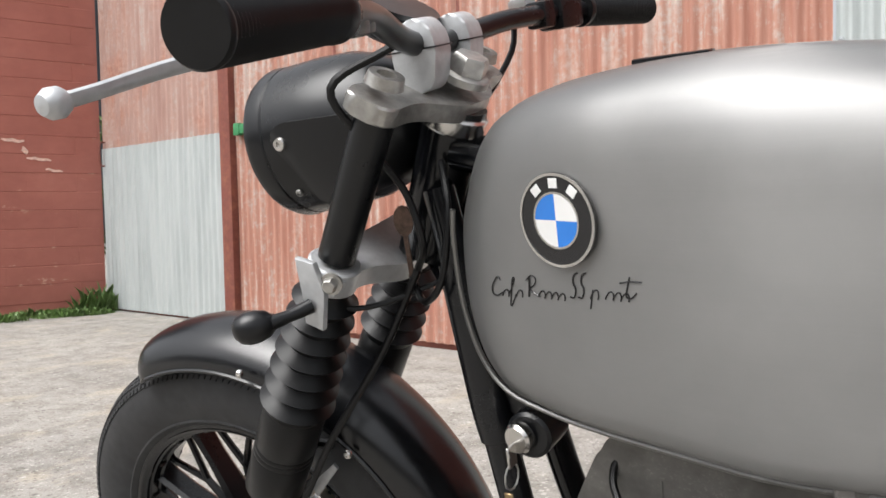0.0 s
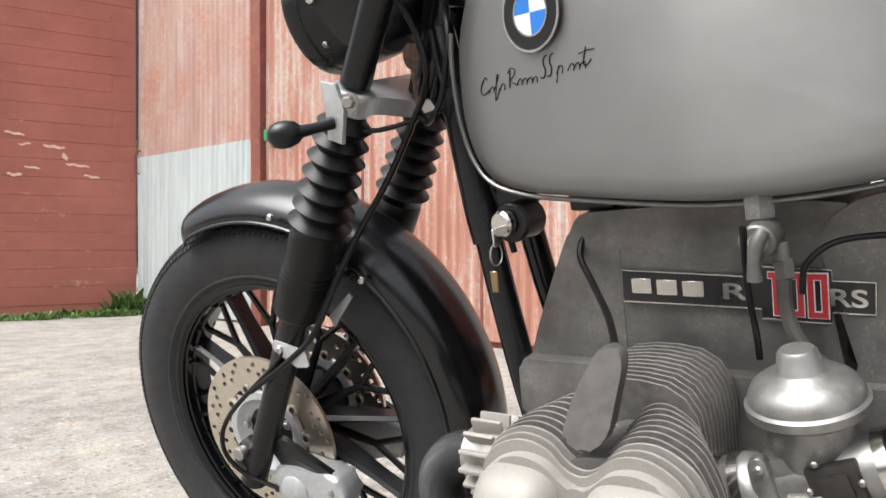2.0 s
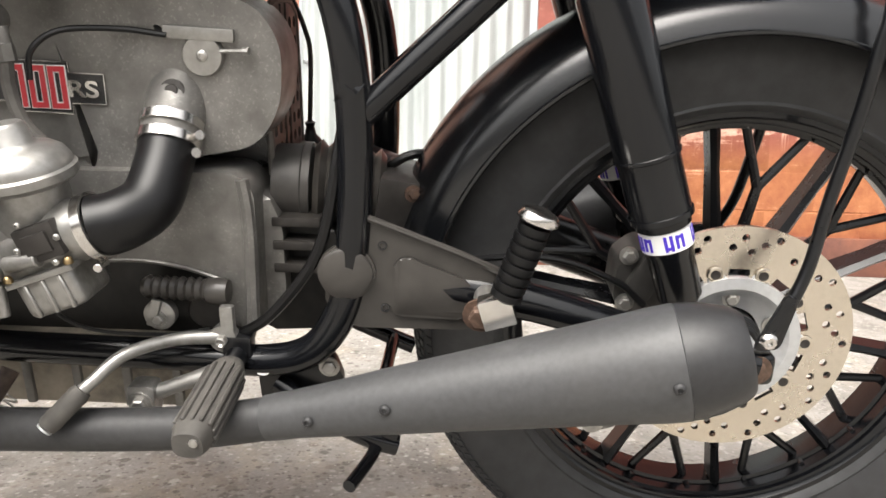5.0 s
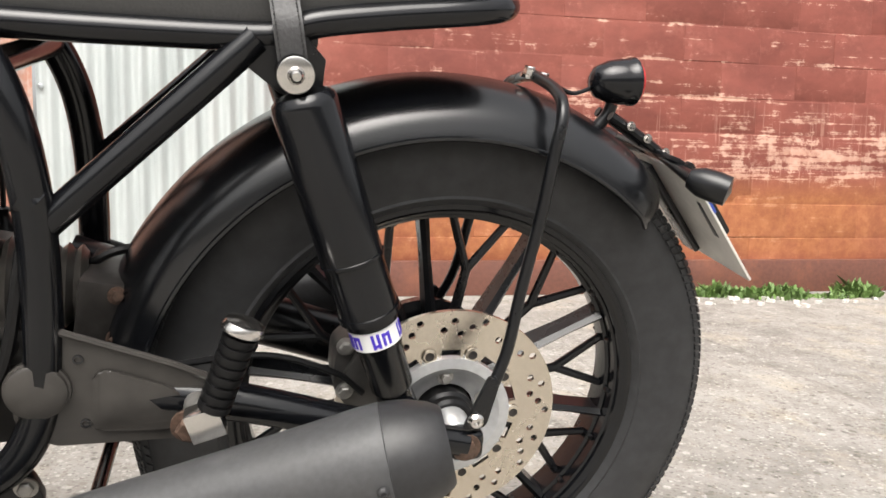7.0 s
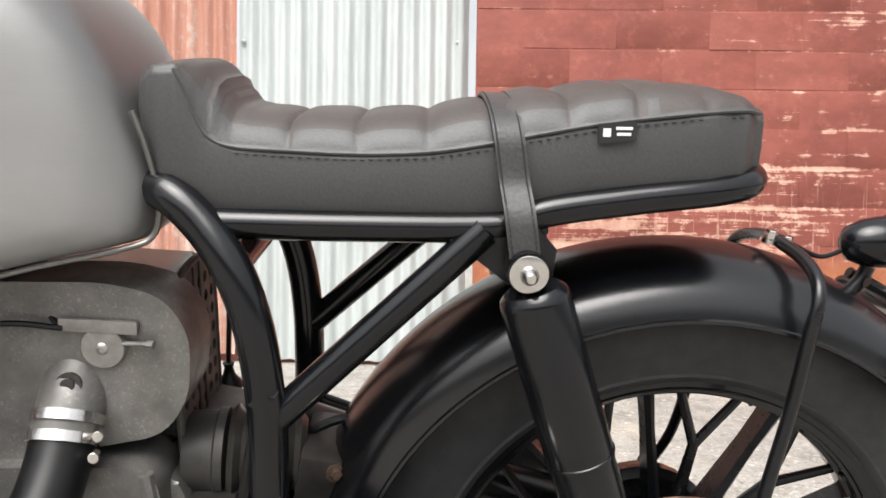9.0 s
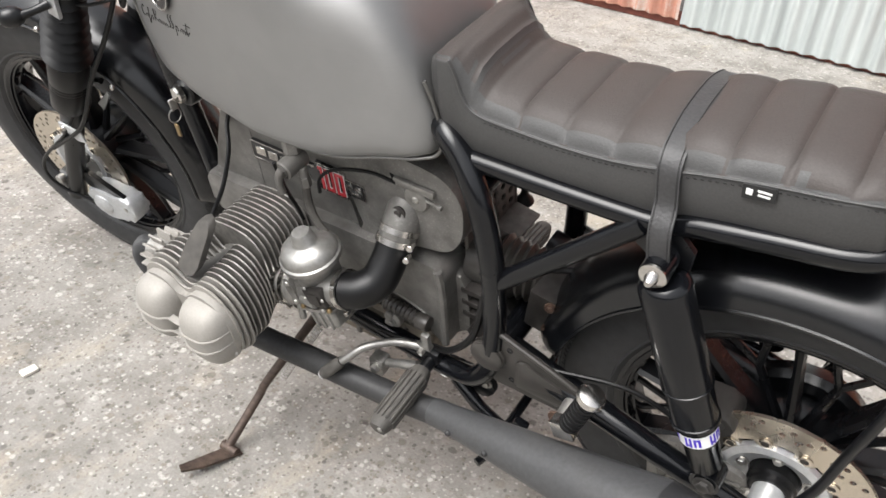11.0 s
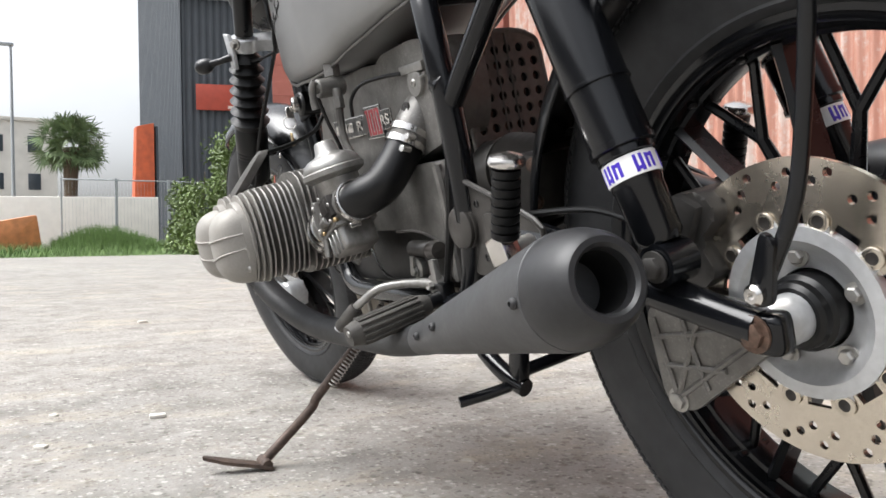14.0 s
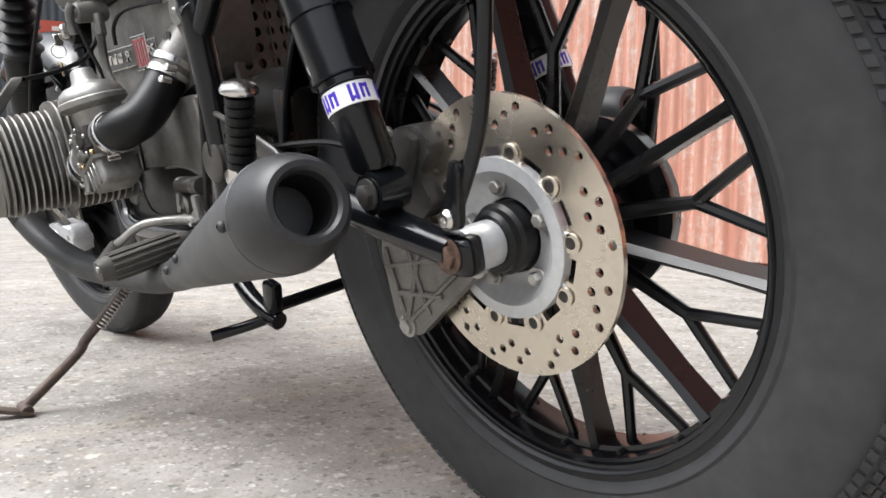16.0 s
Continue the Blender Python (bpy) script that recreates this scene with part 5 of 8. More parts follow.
lathe(b, [(0.010, 0), (0.010, 0.0012), (0.0, 0.0014)], (-0.478, -0.118, 0.313), (0, -1, 0.2), 18)
B("sticker", b, WHITEPAINT, frame_root, "small round white sticker")

# ---------------------------------------------------------------- swing arm, shocks
for s in (-1, 1):
    b = bmesh.new()
    tube(b, [(-0.375, s * 0.090, 0.405), (-0.30, s * 0.105, 0.403), (-0.21, s * 0.113, 0.388), (-0.10, s * 0.116, 0.358), (-0.03, s * 0.116, 0.340), (0.004, s * 0.116, 0.332)], [0.022, 0.021, 0.0185, 0.017, 0.015, 0.015], 14, 5)
    arm = B("swing_arm", b, GLOSS, None, "gloss black swing arm tube")
    b = bmesh.new()
    box(b, (0.006, s * 0.110, 0.328), (0.034, 0.024, 0.034), bevel=0.009, segs=3)
    B("axle_clamp", b, GLOSS, arm)
    b = bmesh.new()
    bolt(b, (0.003, s * 0.1225, 0.330), (0, s, 0), 0.0105, 0.007)
    B("clamp_bolt", b, STEEL if s > 0 else RUSTBOLT, arm)
    side_y = 0.0 if s < 0 else 2 * MID
    top, low = Vector((-0.1745, s * 0.120 + side_y, 0.6985)), Vector((-0.071, s * 0.122 + side_y, 0.384))
    ax = (low - top).normalized()
    L = (low - top).length
    b = bmesh.new()
    lathe(b, [(0.0, 0.018), (0.023, 0.018), (0.0275, 0.022), (0.0290, 0.028), (0.0290, L * 0.505), (0.0300, L * 0.507), (0.0300, L * 0.515), (0.0280, L * 0.519), (0.0280, L * 0.672), (0.0295, L * 0.674), (0.0295, L * 0.690), (0.027, L * 0.694), (0.02, L * 0.70)], top, ax, 28)
    sh = B("shock_absorber", b, GLOSS, None, "black shrouded rear shock absorber")
    b = bmesh.new()
    lathe(b, [(0.0, L * 0.68), (0.0255, L * 0.68), (0.0255, L * 0.712), (0.0225, L * 0.716), (0.0225, L * 0.79), (0.0215, L * 0.795), (0.0205, L * 0.93), (0.016, L * 0.95), (0.0, L * 0.95)], top, ax, 24)
    B("shock_body", b, GLOSS, sh)
    b = bmesh.new()
    lathe(b, [(0.0230, L * 0.717), (0.0238, L * 0.718), (0.0238, L * 0.775), (0.0230, L * 0.776)], top, ax, 28, closed=True)
    band = B("maker_band", b, WHITEPAINT, sh, "white band with violet print bars")
    for k in range(10):
        a = 2 * math.pi * (k // 2 * 2 + 0.7 * (k % 2)) / 10
        u = ax.orthogonal().normalized()
        w = ax.cross(u)
        q = bmesh.new()
        d = u * math.cos(a) + w * math.sin(a)
        t = ax.cross(d)
        m = Matrix((d, t, ax)).transposed()
        hh = 0.015 if k % 2 else 0.013
        box(q, top + ax * L * 0.747 + d * 0.0236, (0.0012, 0.0030, hh), m, bevel=0.0003, segs=1)
        box(q, top + ax * L * 0.747 + (u * math.cos(a + 0.22) + w * math.sin(a + 0.22)) * 0.0236, (0.0012, 0.0030, hh), m, bevel=0.0003, segs=1)
        box(q, top + ax * (L * 0.747 + 0.0045 * (1 if k % 2 else -1)) + (u * math.cos(a + 0.11) + w * math.sin(a + 0.11)) * 0.0236, (0.0012, 0.0050, 0.003), m, bevel=0.0003, segs=1)
        B("print_bar", q, VIOLET, band)
    for p, r in ((top, 0.016), (low, 0.019)):
        b = bmesh.new()
        lathe(b, [(0.008, -0.016), (r, -0.016), (r, 0.016), (0.008, 0.016)], p, (0, 1, 0), 22, closed=True)
        B("shock_eye", b, GLOSS, sh)
    b = bmesh.new()
    lathe(b, [(0.0, 0), (0.0150, 0), (0.0150, 0.003), (0.0140, 0.0035)], top + Vector((0, s * 0.017, 0)), (0, s, 0), 26)
    lathe(b, [(0.0072, 0.003), (0.0072, 0.008), (0.006, 0.010), (0.005, 0.014), (0.0035, 0.016), (0.0, 0.0165)], top + Vector((0, s * 0.017, 0)), (0, s, 0), 18)
    B("upper_mount_nut", b, CHROME, sh, "polished washer and dome nut")
    b = bmesh.new()
    bolt(b, low + Vector((0, s * 0.017, 0)), (0, s, 0), 0.0095, 0.008)
    B("lower_mount_bolt", b, CALIPER, sh)
b = bmesh.new()
cyl(b, AXLE + Vector((0, -0.112 - MID, 0)), AXLE + Vector((0, 0.125, 0)), 0.0095, 18, 0.001)
B("rear_axle", b, STEEL, rear_wheel)
# rear caliper and its ribbed torque plate
b = bmesh.new()
prism(b, round_poly([(-0.157, 0.230), (-0.126, 0.222), (-0.02, 0.30), (-0.035, 0.335), (-0.13, 0.345), (-0.165, 0.32)], 0.012), -0.073, -0.063, 0.002)
cal = B("torque_plate", b, CAST, None, "ribbed cast torque plate")
for pa, pb in (((-0.139, 0.236), (-0.090, 0.335)), ((-0.139, 0.236), (-0.155, 0.315)), ((-0.158, 0.295), (-0.035, 0.315)), ((-0.10, 0.25), (-0.125, 0.34)), ((-0.150, 0.268), (-0.075, 0.272)), ((-0.139, 0.236), (-0.03, 0.31))):
    q = bmesh.new()
    tube(q, [(pa[0], -0.074, pa[1]), (pb[0], -0.074, pb[1])], 0.003, 6, 1)
    B("rib", q, CAST, cal)
for x, z in ((-0.139, 0.234), (-0.022, 0.307)):
    q = bmesh.new()
    bolt(q, (x, -0.073, z), (0, -1, 0), 0.0085, 0.007)
    B("plate_bolt", q, STEEL, cal)
b = bmesh.new()
prism(b, round_poly([(-0.108, 0.345), (-0.130, 0.378), (-0.128, 0.415), (-0.108, 0.432), (-0.074, 0.433), (-0.060, 0.412), (-0.085, 0.388), (-0.070, 0.360), (-0.088, 0.345)], 0.008), -0.072, -0.018, 0.006)
cal2 = B("rear_caliper", b, CALIPER, None, "dark cast rear brake caliper")
b = bmesh.new()
box(b, (-0.098, -0.058, 0.405), (0.030, 0.045, 0.052), Matrix.Rotation(radians(28), 3, "Y"), bevel=0.006)
B("caliper_bridge", b, CALIPER, cal2)
b = bmesh.new()
box(b, (-0.085, -0.046, 0.375), (0.014, 0.016, 0.05), Matrix.Rotation(radians(30), 3, "Y"), bevel=0.001)
B("brake_pad", b, RUSTBOLT, cal2)
for z in (0.375, 0.425):
    q = bmesh.new()
    bolt(q, (-0.118, -0.072, z), (0, -1, 0), 0.0065, 0.008)
    B("caliper_bolt", q, STEEL, cal2)

# ---------------------------------------------------------------- fenders
def fender(name, label, c, R, r_edge, w, a0, a1, front, drop=0.0, bow=0.0):
    """A rolled mudguard from angle a0 to a1 with a beaded edge."""
    bm = bmesh.new()
    cross = []
    for k in range(13):
        t = -1 + 2 * k / 12
        y = w * math.sin(t * math.pi / 2) if abs(t) < 0.8 else w * math.copysign(math.sin(0.8 * math.pi / 2) + (abs(t) - 0.8) * 0.25, t)
        d = 1 - math.cos(t * math.pi / 2) if abs(t) < 0.8 else (1 - math.cos(0.8 * math.pi / 2)) + (abs(t) - 0.8) * 1.55
        cross.append((y, R - (R - r_edge) * d))
    cross += [(y * 0.985, r - 0.0022) for y, r in cross[::-1]]
    rings = []
    N = 56
    for i in range(N + 1):
        a = radians(a0 + (a1 - a0) * i / N)
        e = min(i, N - i) / N
        pinch = 1.0 if e > 0.04 else 0.80 + 0.20 * math.sqrt(e / 0.04)
        rings.append([(c[0] + (r + drop * (i / N) ** 2 - bow * ((a0 + (a1 - a0) * i / N - 52) / 63) ** 2) * math.cos(a), c[1] + y * pinch, c[2] + (r + drop * (i / N) ** 2 - bow * ((a0 + (a1 - a0) * i / N - 52) / 63) ** 2 - (1 - pinch) * 0.012) * math.sin(a)) for y, r in cross])
    loft(bm, rings)
    f = B(name, bm, FENDER, None, label, front=front)
    for k in (0, 12):
        b = bmesh.new()
        pts = []
        for i in range(0, N + 1, 2):
            a = radians(a0 + (a1 - a0) * i / N)
            e = min(i, N - i) / N
            pinch = 1.0 if e > 0.04 else 0.80 + 0.20 * math.sqrt(e / 0.04)
            y, r = cross[k]
            pts.append((c[0] + (r + drop * (i / N) ** 2 - bow * ((a0 + (a1 - a0) * i / N - 52) / 63) ** 2) * math.cos(a), c[1] + y * pinch, c[2] + (r + drop * (i / N) ** 2 - bow * ((a0 + (a1 - a0) * i / N - 52) / 63) ** 2 - (1 - pinch) * 0.012) * math.sin(a)))
        tube(b, pts, 0.0028, 6, 2)
        B("rolled_edge", b, FENDER, f, front=front)
    return f


rear_fender = fender("rear_fender", "black rolled steel rear mudguard", tuple(AXLE), 0.3735, 0.321, 0.086, 168, 47.5, False, -0.021)
front_fender = fender("front_fender", "black rolled steel front mudguard", FAX, 0.391, 0.344, 0.066, 109, -4, True, 0.0, 0.028)

# ---------------------------------------------------------------- engine
E0 = bmesh.new()
prism(E0, round_poly([(-0.972, 0.50), (-0.500, 0.502), (-0.484, 0.485), (-0.487, 0.338), (-0.517, 0.338), (-0.526, 0.398), (-0.61, 0.412), (-0.93, 0.41), (-0.975, 0.43)], 0.012), -0.088, 0.088, 0.008)
engine = B("engine", E0, CAST, None, "dirty grey cast aluminium flat twin engine")
b = bmesh.new()
prism(b, round_poly([(-0.975, 0.44), (-0.957, 0.500), (-0.927, 0.580), (-0.912, 0.620), (-0.893, 0.657), (-0.70, 0.664), (-0.62, 0.655), (-0.62, 0.47)], [0.02, 0.03, 0.03, 0.03, 0.014, 0.03, 0.03, 0.025], 8), -0.067, 0.067, 0.020, 5)
starter = B("starter_cover", b, CAST, engine)
b = bmesh.new()
prism(b, round_poly([(-0.665, 0.49), (-0.665, 0.640), (-0.628, 0.666), (-0.520, 0.667), (-0.474, 0.655), (-0.453, 0.62), (-0.457, 0.562), (-0.482, 0.525)], [0.025, 0.03, 0.03, 0.05, 0.05, 0.06, 0.05, 0.025], 8), -0.072, -0.006, 0.027, 6)
airbox = B("air_filter_housing", b, CAST, engine)
b = bmesh.new()
prism(b, round_poly([(-0.665, 0.49), (-0.665, 0.640), (-0.628, 0.652), (-0.56, 0.652), (-0.490, 0.648), (-0.4845, 0.62), (-0.4845, 0.49)], 0.008, 4), -0.024, 0.0995, 0.012)
B("filter_body", b, BLACKPAINT, engine)
for pts in ([(-0.85, -0.0665, 0.62), (-0.852, -0.0665, 0.50)], [(-0.630, -0.0695, 0.548), (-0.606, -0.0695, 0.547), (-0.604, -0.0695, 0.50)]):
    b = bmesh.new()
    tube(b, pts, 0.0013, 6, 1)
    B("casting_seam", b, CAST, engine)
b = bmesh.new()
prism(b, round_poly([(-0.985, 0.36), (-0.975, 0.48), (-0.952, 0.54), (-0.925, 0.60), (-0.905, 0.640), (-0.88, 0.648), (-0.88, 0.34)], 0.02, 6), -0.064, 0.064, 0.014, 4)
B("front_cover", b, CAST, engine)
# set-back lower case, black to stand for the shade under the carburettor
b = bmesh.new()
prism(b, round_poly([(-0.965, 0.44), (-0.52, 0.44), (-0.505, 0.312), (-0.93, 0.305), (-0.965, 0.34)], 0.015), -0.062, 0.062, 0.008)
B("lower_case", b, RECESSBLACK, engine, "lower crankcase coloured black for the shade of its recess")
b = bmesh.new()
tube(b, [(-0.655, -0.0885, 0.409), (-0.60, -0.0885, 0.410), (-0.56, -0.0885, 0.404), (-0.525, -0.0885, 0.393)], 0.0022, 6, 4)
B("case_ledge", b, CAST, engine)
b = bmesh.new()
lathe(b, [(0.0, 0), (0.018, 0.001), (0.021, 0.005), (0.021, 0.02)], (-0.545, -0.080, 0.352), (0, 1, 0), 20)
B("case_plug", b, DARKBRACKET, engine)
for k in range(6):
    b = bmesh.new()
    box(b, (-0.86 + k * 0.055, 0, 0.272), (0.010, 0.158, 0.075), bevel=0.003)
    B("sump_fin", b, CAST, engine)
b = bmesh.new()
prism(b, round_poly([(-0.93, 0.320), (-0.53, 0.320), (-0.545, 0.236), (-0.90, 0.236)], 0.014), -0.074, 0.074, 0.008)
B("sump", b, SUMP, engine, "sump stained with beige dirt")
# perforated guard behind the air filter
b = bmesh.new()
go = round_poly([(-0.030, 0.485), (-0.030, 0.655), (0.100, 0.655), (0.104, 0.485)], [0.004, 0.04, 0.04, 0.004], 5)
gv = [[b.verts.new((x, y, z)) for y, z in go] for x in (-0.482, -0.478)]
b.faces.new(gv[0])
b.faces.new(gv[1][::-1])
for q in range(len(go)):
    b.faces.new((gv[0][q], gv[1][q], gv[1][(q + 1) % len(go)], gv[0][(q + 1) % len(go)]))
bmesh.ops.recalc_face_normals(b, faces=b.faces)
gd = part("perforated_guard", b, GUARD, None, "perforated grey metal guard")
k = bmesh.new()
for j in range(7):
    for i in range(6):
        p = Vector((-0.480, -0.014 + i * 0.0205, 0.508 + j * 0.0205))
        cyl(k, p - Vector((0.02, 0, 0)), p + Vector((0.02, 0, 0)), 0.0065, 12)
cut(gd, k)
gd.parent = engine
b = bmesh.new()
tube(b, [(-0.480, -0.030, 0.487), (-0.480, -0.030, 0.62), (-0.480, -0.018, 0.646), (-0.480, 0.01, 0.655), (-0.480, 0.06, 0.655), (-0.480, 0.090, 0.645), (-0.480, 0.102, 0.62), (-0.480, 0.104, 0.487)], 0.004, 8, 3)
B("guard_frame", b, GUARD, gd)
for y in (0.0265, 0.0475):
    b = bmesh.new()
    box(b, (-0.4775, y, 0.57), (0.003, 0.003, 0.165), bevel=0.001, segs=1)
    B("guard_rib", b, GUARD, gd)
# filler block added to keep the gap behind the gearbox dark
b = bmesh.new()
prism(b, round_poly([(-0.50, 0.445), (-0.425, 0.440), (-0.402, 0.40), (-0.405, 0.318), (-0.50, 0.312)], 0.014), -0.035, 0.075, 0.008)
B("gearbox_tail", b, RECESSBLACK, engine, "black filler block added behind the gearbox")
b = bmesh.new()
box(b, (-0.458, 0.04, 0.487), (0.046, 0.13, 0.006), Matrix.Rotation(radians(12), 3, "Y"), bevel=0.002)
gp = B("guard_shelf", b, GUARD, engine, "dark sheet metal shelf under the guard")
b = bmesh.new()
bolt(b, (-0.4785, 0.015, 0.498), (1, 0, 0), 0.0055, 0.006)
B("shelf_bolt", b, CALIPER, gp)
# gearbox and its rubber boot
b = bmesh.new()
prism(b, round_poly([(-0.52, 0.49), (-0.480, 0.475), (-0.466, 0.44), (-0.466, 0.36), (-0.50, 0.33), (-0.53, 0.36)], 0.012), -0.058, 0.075, 0.008)
gear = B("gearbox", b, CAST, engine)
b = bmesh.new()
tube(b, [(-0.495, -0.087, 0.496), (-0.491, -0.087, 0.45), (-0.494, -0.087, 0.34)], 0.007, 8, 3)
B("case_rib", b, CAST, engine)
b = bmesh.new()
prof = []
for i in range(13):
    prof.append((0.041 + (0.007 if i % 2 else 0.0) - 0.0006 * i, i * 0.0062))
lathe(b, prof, (-0.442, -0.004, 0.472), (1, 0.12, -0.08), 32)
B("drive_boot", b, DUSTYBLACK, gear, "ribbed rubber drive boot")
b = bmesh.new()
lathe(b, [(0.030, 0), (0.040, 0.002), (0.041, 0.030), (0.0435, 0.032), (0.0435, 0.040), (0.030, 0.042)], (-0.484, -0.008, 0.474), (1, 0.08, -0.05), 32)
B("output_neck", b, CALIPER, gear)
b = bmesh.new()
tube(b, [(-0.40, 0.055, 0.465), (-0.20, 0.062, 0.40), (-0.03, 0.066, 0.34)], [0.038, 0.03, 0.03], 18, 4)
B("drive_housing", b, SATIN, gear)
b = bmesh.new()
lathe(b, [(0.02, 0), (0.080, 0.004), (0.088, 0.014), (0.084, 0.034), (0.06, 0.056), (0.03, 0.060)], AXLE + Vector((0, 0.046, 0)), (0, 1, 0), 30)
B("final_drive", b, SATIN, rear_wheel)
# engine badge: black plate with bars for the maker's name, and the model figures
by = -0.0715
BADGE = [(-0.8470, 0.5665), (-0.8465, 0.5985), (-0.7145, 0.5935), (-0.7140, 0.6035), (-0.6560, 0.6010), (-0.6560, 0.5915), (-0.6230, 0.5905), (-0.6235, 0.5625), (-0.6565, 0.5630), (-0.6570, 0.5530), (-0.7150, 0.5550), (-0.7150, 0.5640)]
b = bmesh.new()
prism(b, BADGE, by - 0.002, by + 0.008)
plate = B("model_badge", b, BLACKPAINT, engine, "black engine badge with raised lettering")
b = bmesh.new()
tube(b, [(x, by - 0.002, z) for x, z in BADGE + BADGE[:1]], 0.0009, 5, 1)
B("badge_border", b, CHROME, plate)


def letters(text, x0, x1, z0, z1, material, parent, name="lettering", bold=0.0006):
    """Raised characters that fill a box on the badge."""
    cu = bpy.data.curves.new(name, "FONT")
    cu.body, cu.size, cu.extrude, cu.offset = text, 0.03, 0.0008, bold
    tmp = new("tmp", cu)
    dg2 = bpy.context.evaluated_depsgraph_get()
    dg2.update()
    me = bpy.data.meshes.new_from_object(tmp.evaluated_get(dg2))
    bpy.data.objects.remove(tmp)
    xs_, ys_ = [v.co.x for v in me.vertices], [v.co.y for v in me.vertices]
    for v in me.vertices:
        fx, fz = (v.co.x - min(xs_)) / (max(xs_) - min(xs_)), (v.co.y - min(ys_)) / (max(ys_) - min(ys_))
        x = x0 + (x1 - x0) * fx
        v.co = (x, by - 0.0028 - v.co.z, z0 + (z1 - z0) * fz - 0.022 * (x + 0.70))
    me.materials.clear()
    me.materials.append(material)
    o = new(name, me)
    o.parent = parent
    return o


letters("R", -0.7480, -0.7250, 0.5715, 0.5870, CHROME, plate)
letters("RS", -0.6580, -0.6290, 0.5700, 0.5860, CHROME, plate)
# tall square model figures: red strokes with a pale outline


def figure(x0, x1, z0, z1, hollow):
    bars = [(x0, x0 + 0.0048, z0, z1)]
    if hollow:
        bars += [(x1 - 0.0048, x1, z0, z1), (x0 + 0.0048, x1 - 0.0048, z1 - 0.0050, z1), (x0 + 0.0048, x1 - 0.0048, z0, z0 + 0.0050)]
    else:
        bars += [(x0 - 0.0035, x0, z1 - 0.0050, z1)]
    for grow, y, m in ((0.0009, by - 0.0026, WHITEPAINT), (0.0, by - 0.0034, REDPAINT)):
        b = bmesh.new()
        for u0, u1, w0, w1 in bars:
            box(b, ((u0 + u1) / 2, y, (w0 + w1) / 2), (u1 - u0 + grow * 2, 0.0012, w1 - w0 + grow * 2))
        B("figure_stroke", b, m, plate)


figure(-0.7040, -0.6992, 0.5590, 0.5985, False)
figure(-0.6950, -0.6790, 0.5585, 0.5980, True)
figure(-0.6755, -0.6595, 0.5580, 0.5975, True)
for k in range(3):
    b = bmesh.new()
    box(b, (-0.8270 + k * 0.0255, by - 0.0028, 0.5830 - k * 0.0009), (0.0205, 0.0016, 0.0155), bevel=0.0004, segs=1)
    B("lettering_bar", b, CHROME, plate)


def fin_outline(w, h, notch, corner, n=4):
    """A fin seen along the cylinder: two lobes with a dip at the top."""
    if notch:
        p = [(-w, -h * 0.45), (-w, h * 0.30), (-w * 0.84, h * 0.82), (-w * 0.52, h), (-w * 0.28, h * 0.93), (-w * 0.14, h * 0.70), (0.0, h * (1 - notch)), (w * 0.14, h * 0.70), (w * 0.30, h * 0.93), (w * 0.54, h), (w * 0.84, h * 0.82), (w, h * 0.3), (w, -h * 0.45), (w * 0.72, -h * 0.95), (-w * 0.72, -h * 0.95)]
        return round_poly(p, corner, n)
    return round_poly([(-w, -h), (-w, h), (w, h), (w, -h)], corner, n)


CY, CZ = -0.791, 0.450
LOBES = ((-0.0585, -0.010, 0.0395, 0.0560), (0.0385, -0.012, 0.0425, 0.0570))
DOME = 0.046


def cover_height(x, z):
    """How far the rocker cover stands out at a point of its face."""
    best = 0.0
    for lx, lz, w, h in LOBES:
        u, v = abs(x - lx) / w, abs(z - lz) / h
        s = (u ** 3.4 + v ** 3.2) ** (1 / 3.3)
        if s < 1:
            best = max(best, DOME * (1 - s ** 3.0) ** (1 / 2.4))
    return best


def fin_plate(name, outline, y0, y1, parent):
    """One cooling fin: faces coloured dark for gap shade, bare metal along its edge."""
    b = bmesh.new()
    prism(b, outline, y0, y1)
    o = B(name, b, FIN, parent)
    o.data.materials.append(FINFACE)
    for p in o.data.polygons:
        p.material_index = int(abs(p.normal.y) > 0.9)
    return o


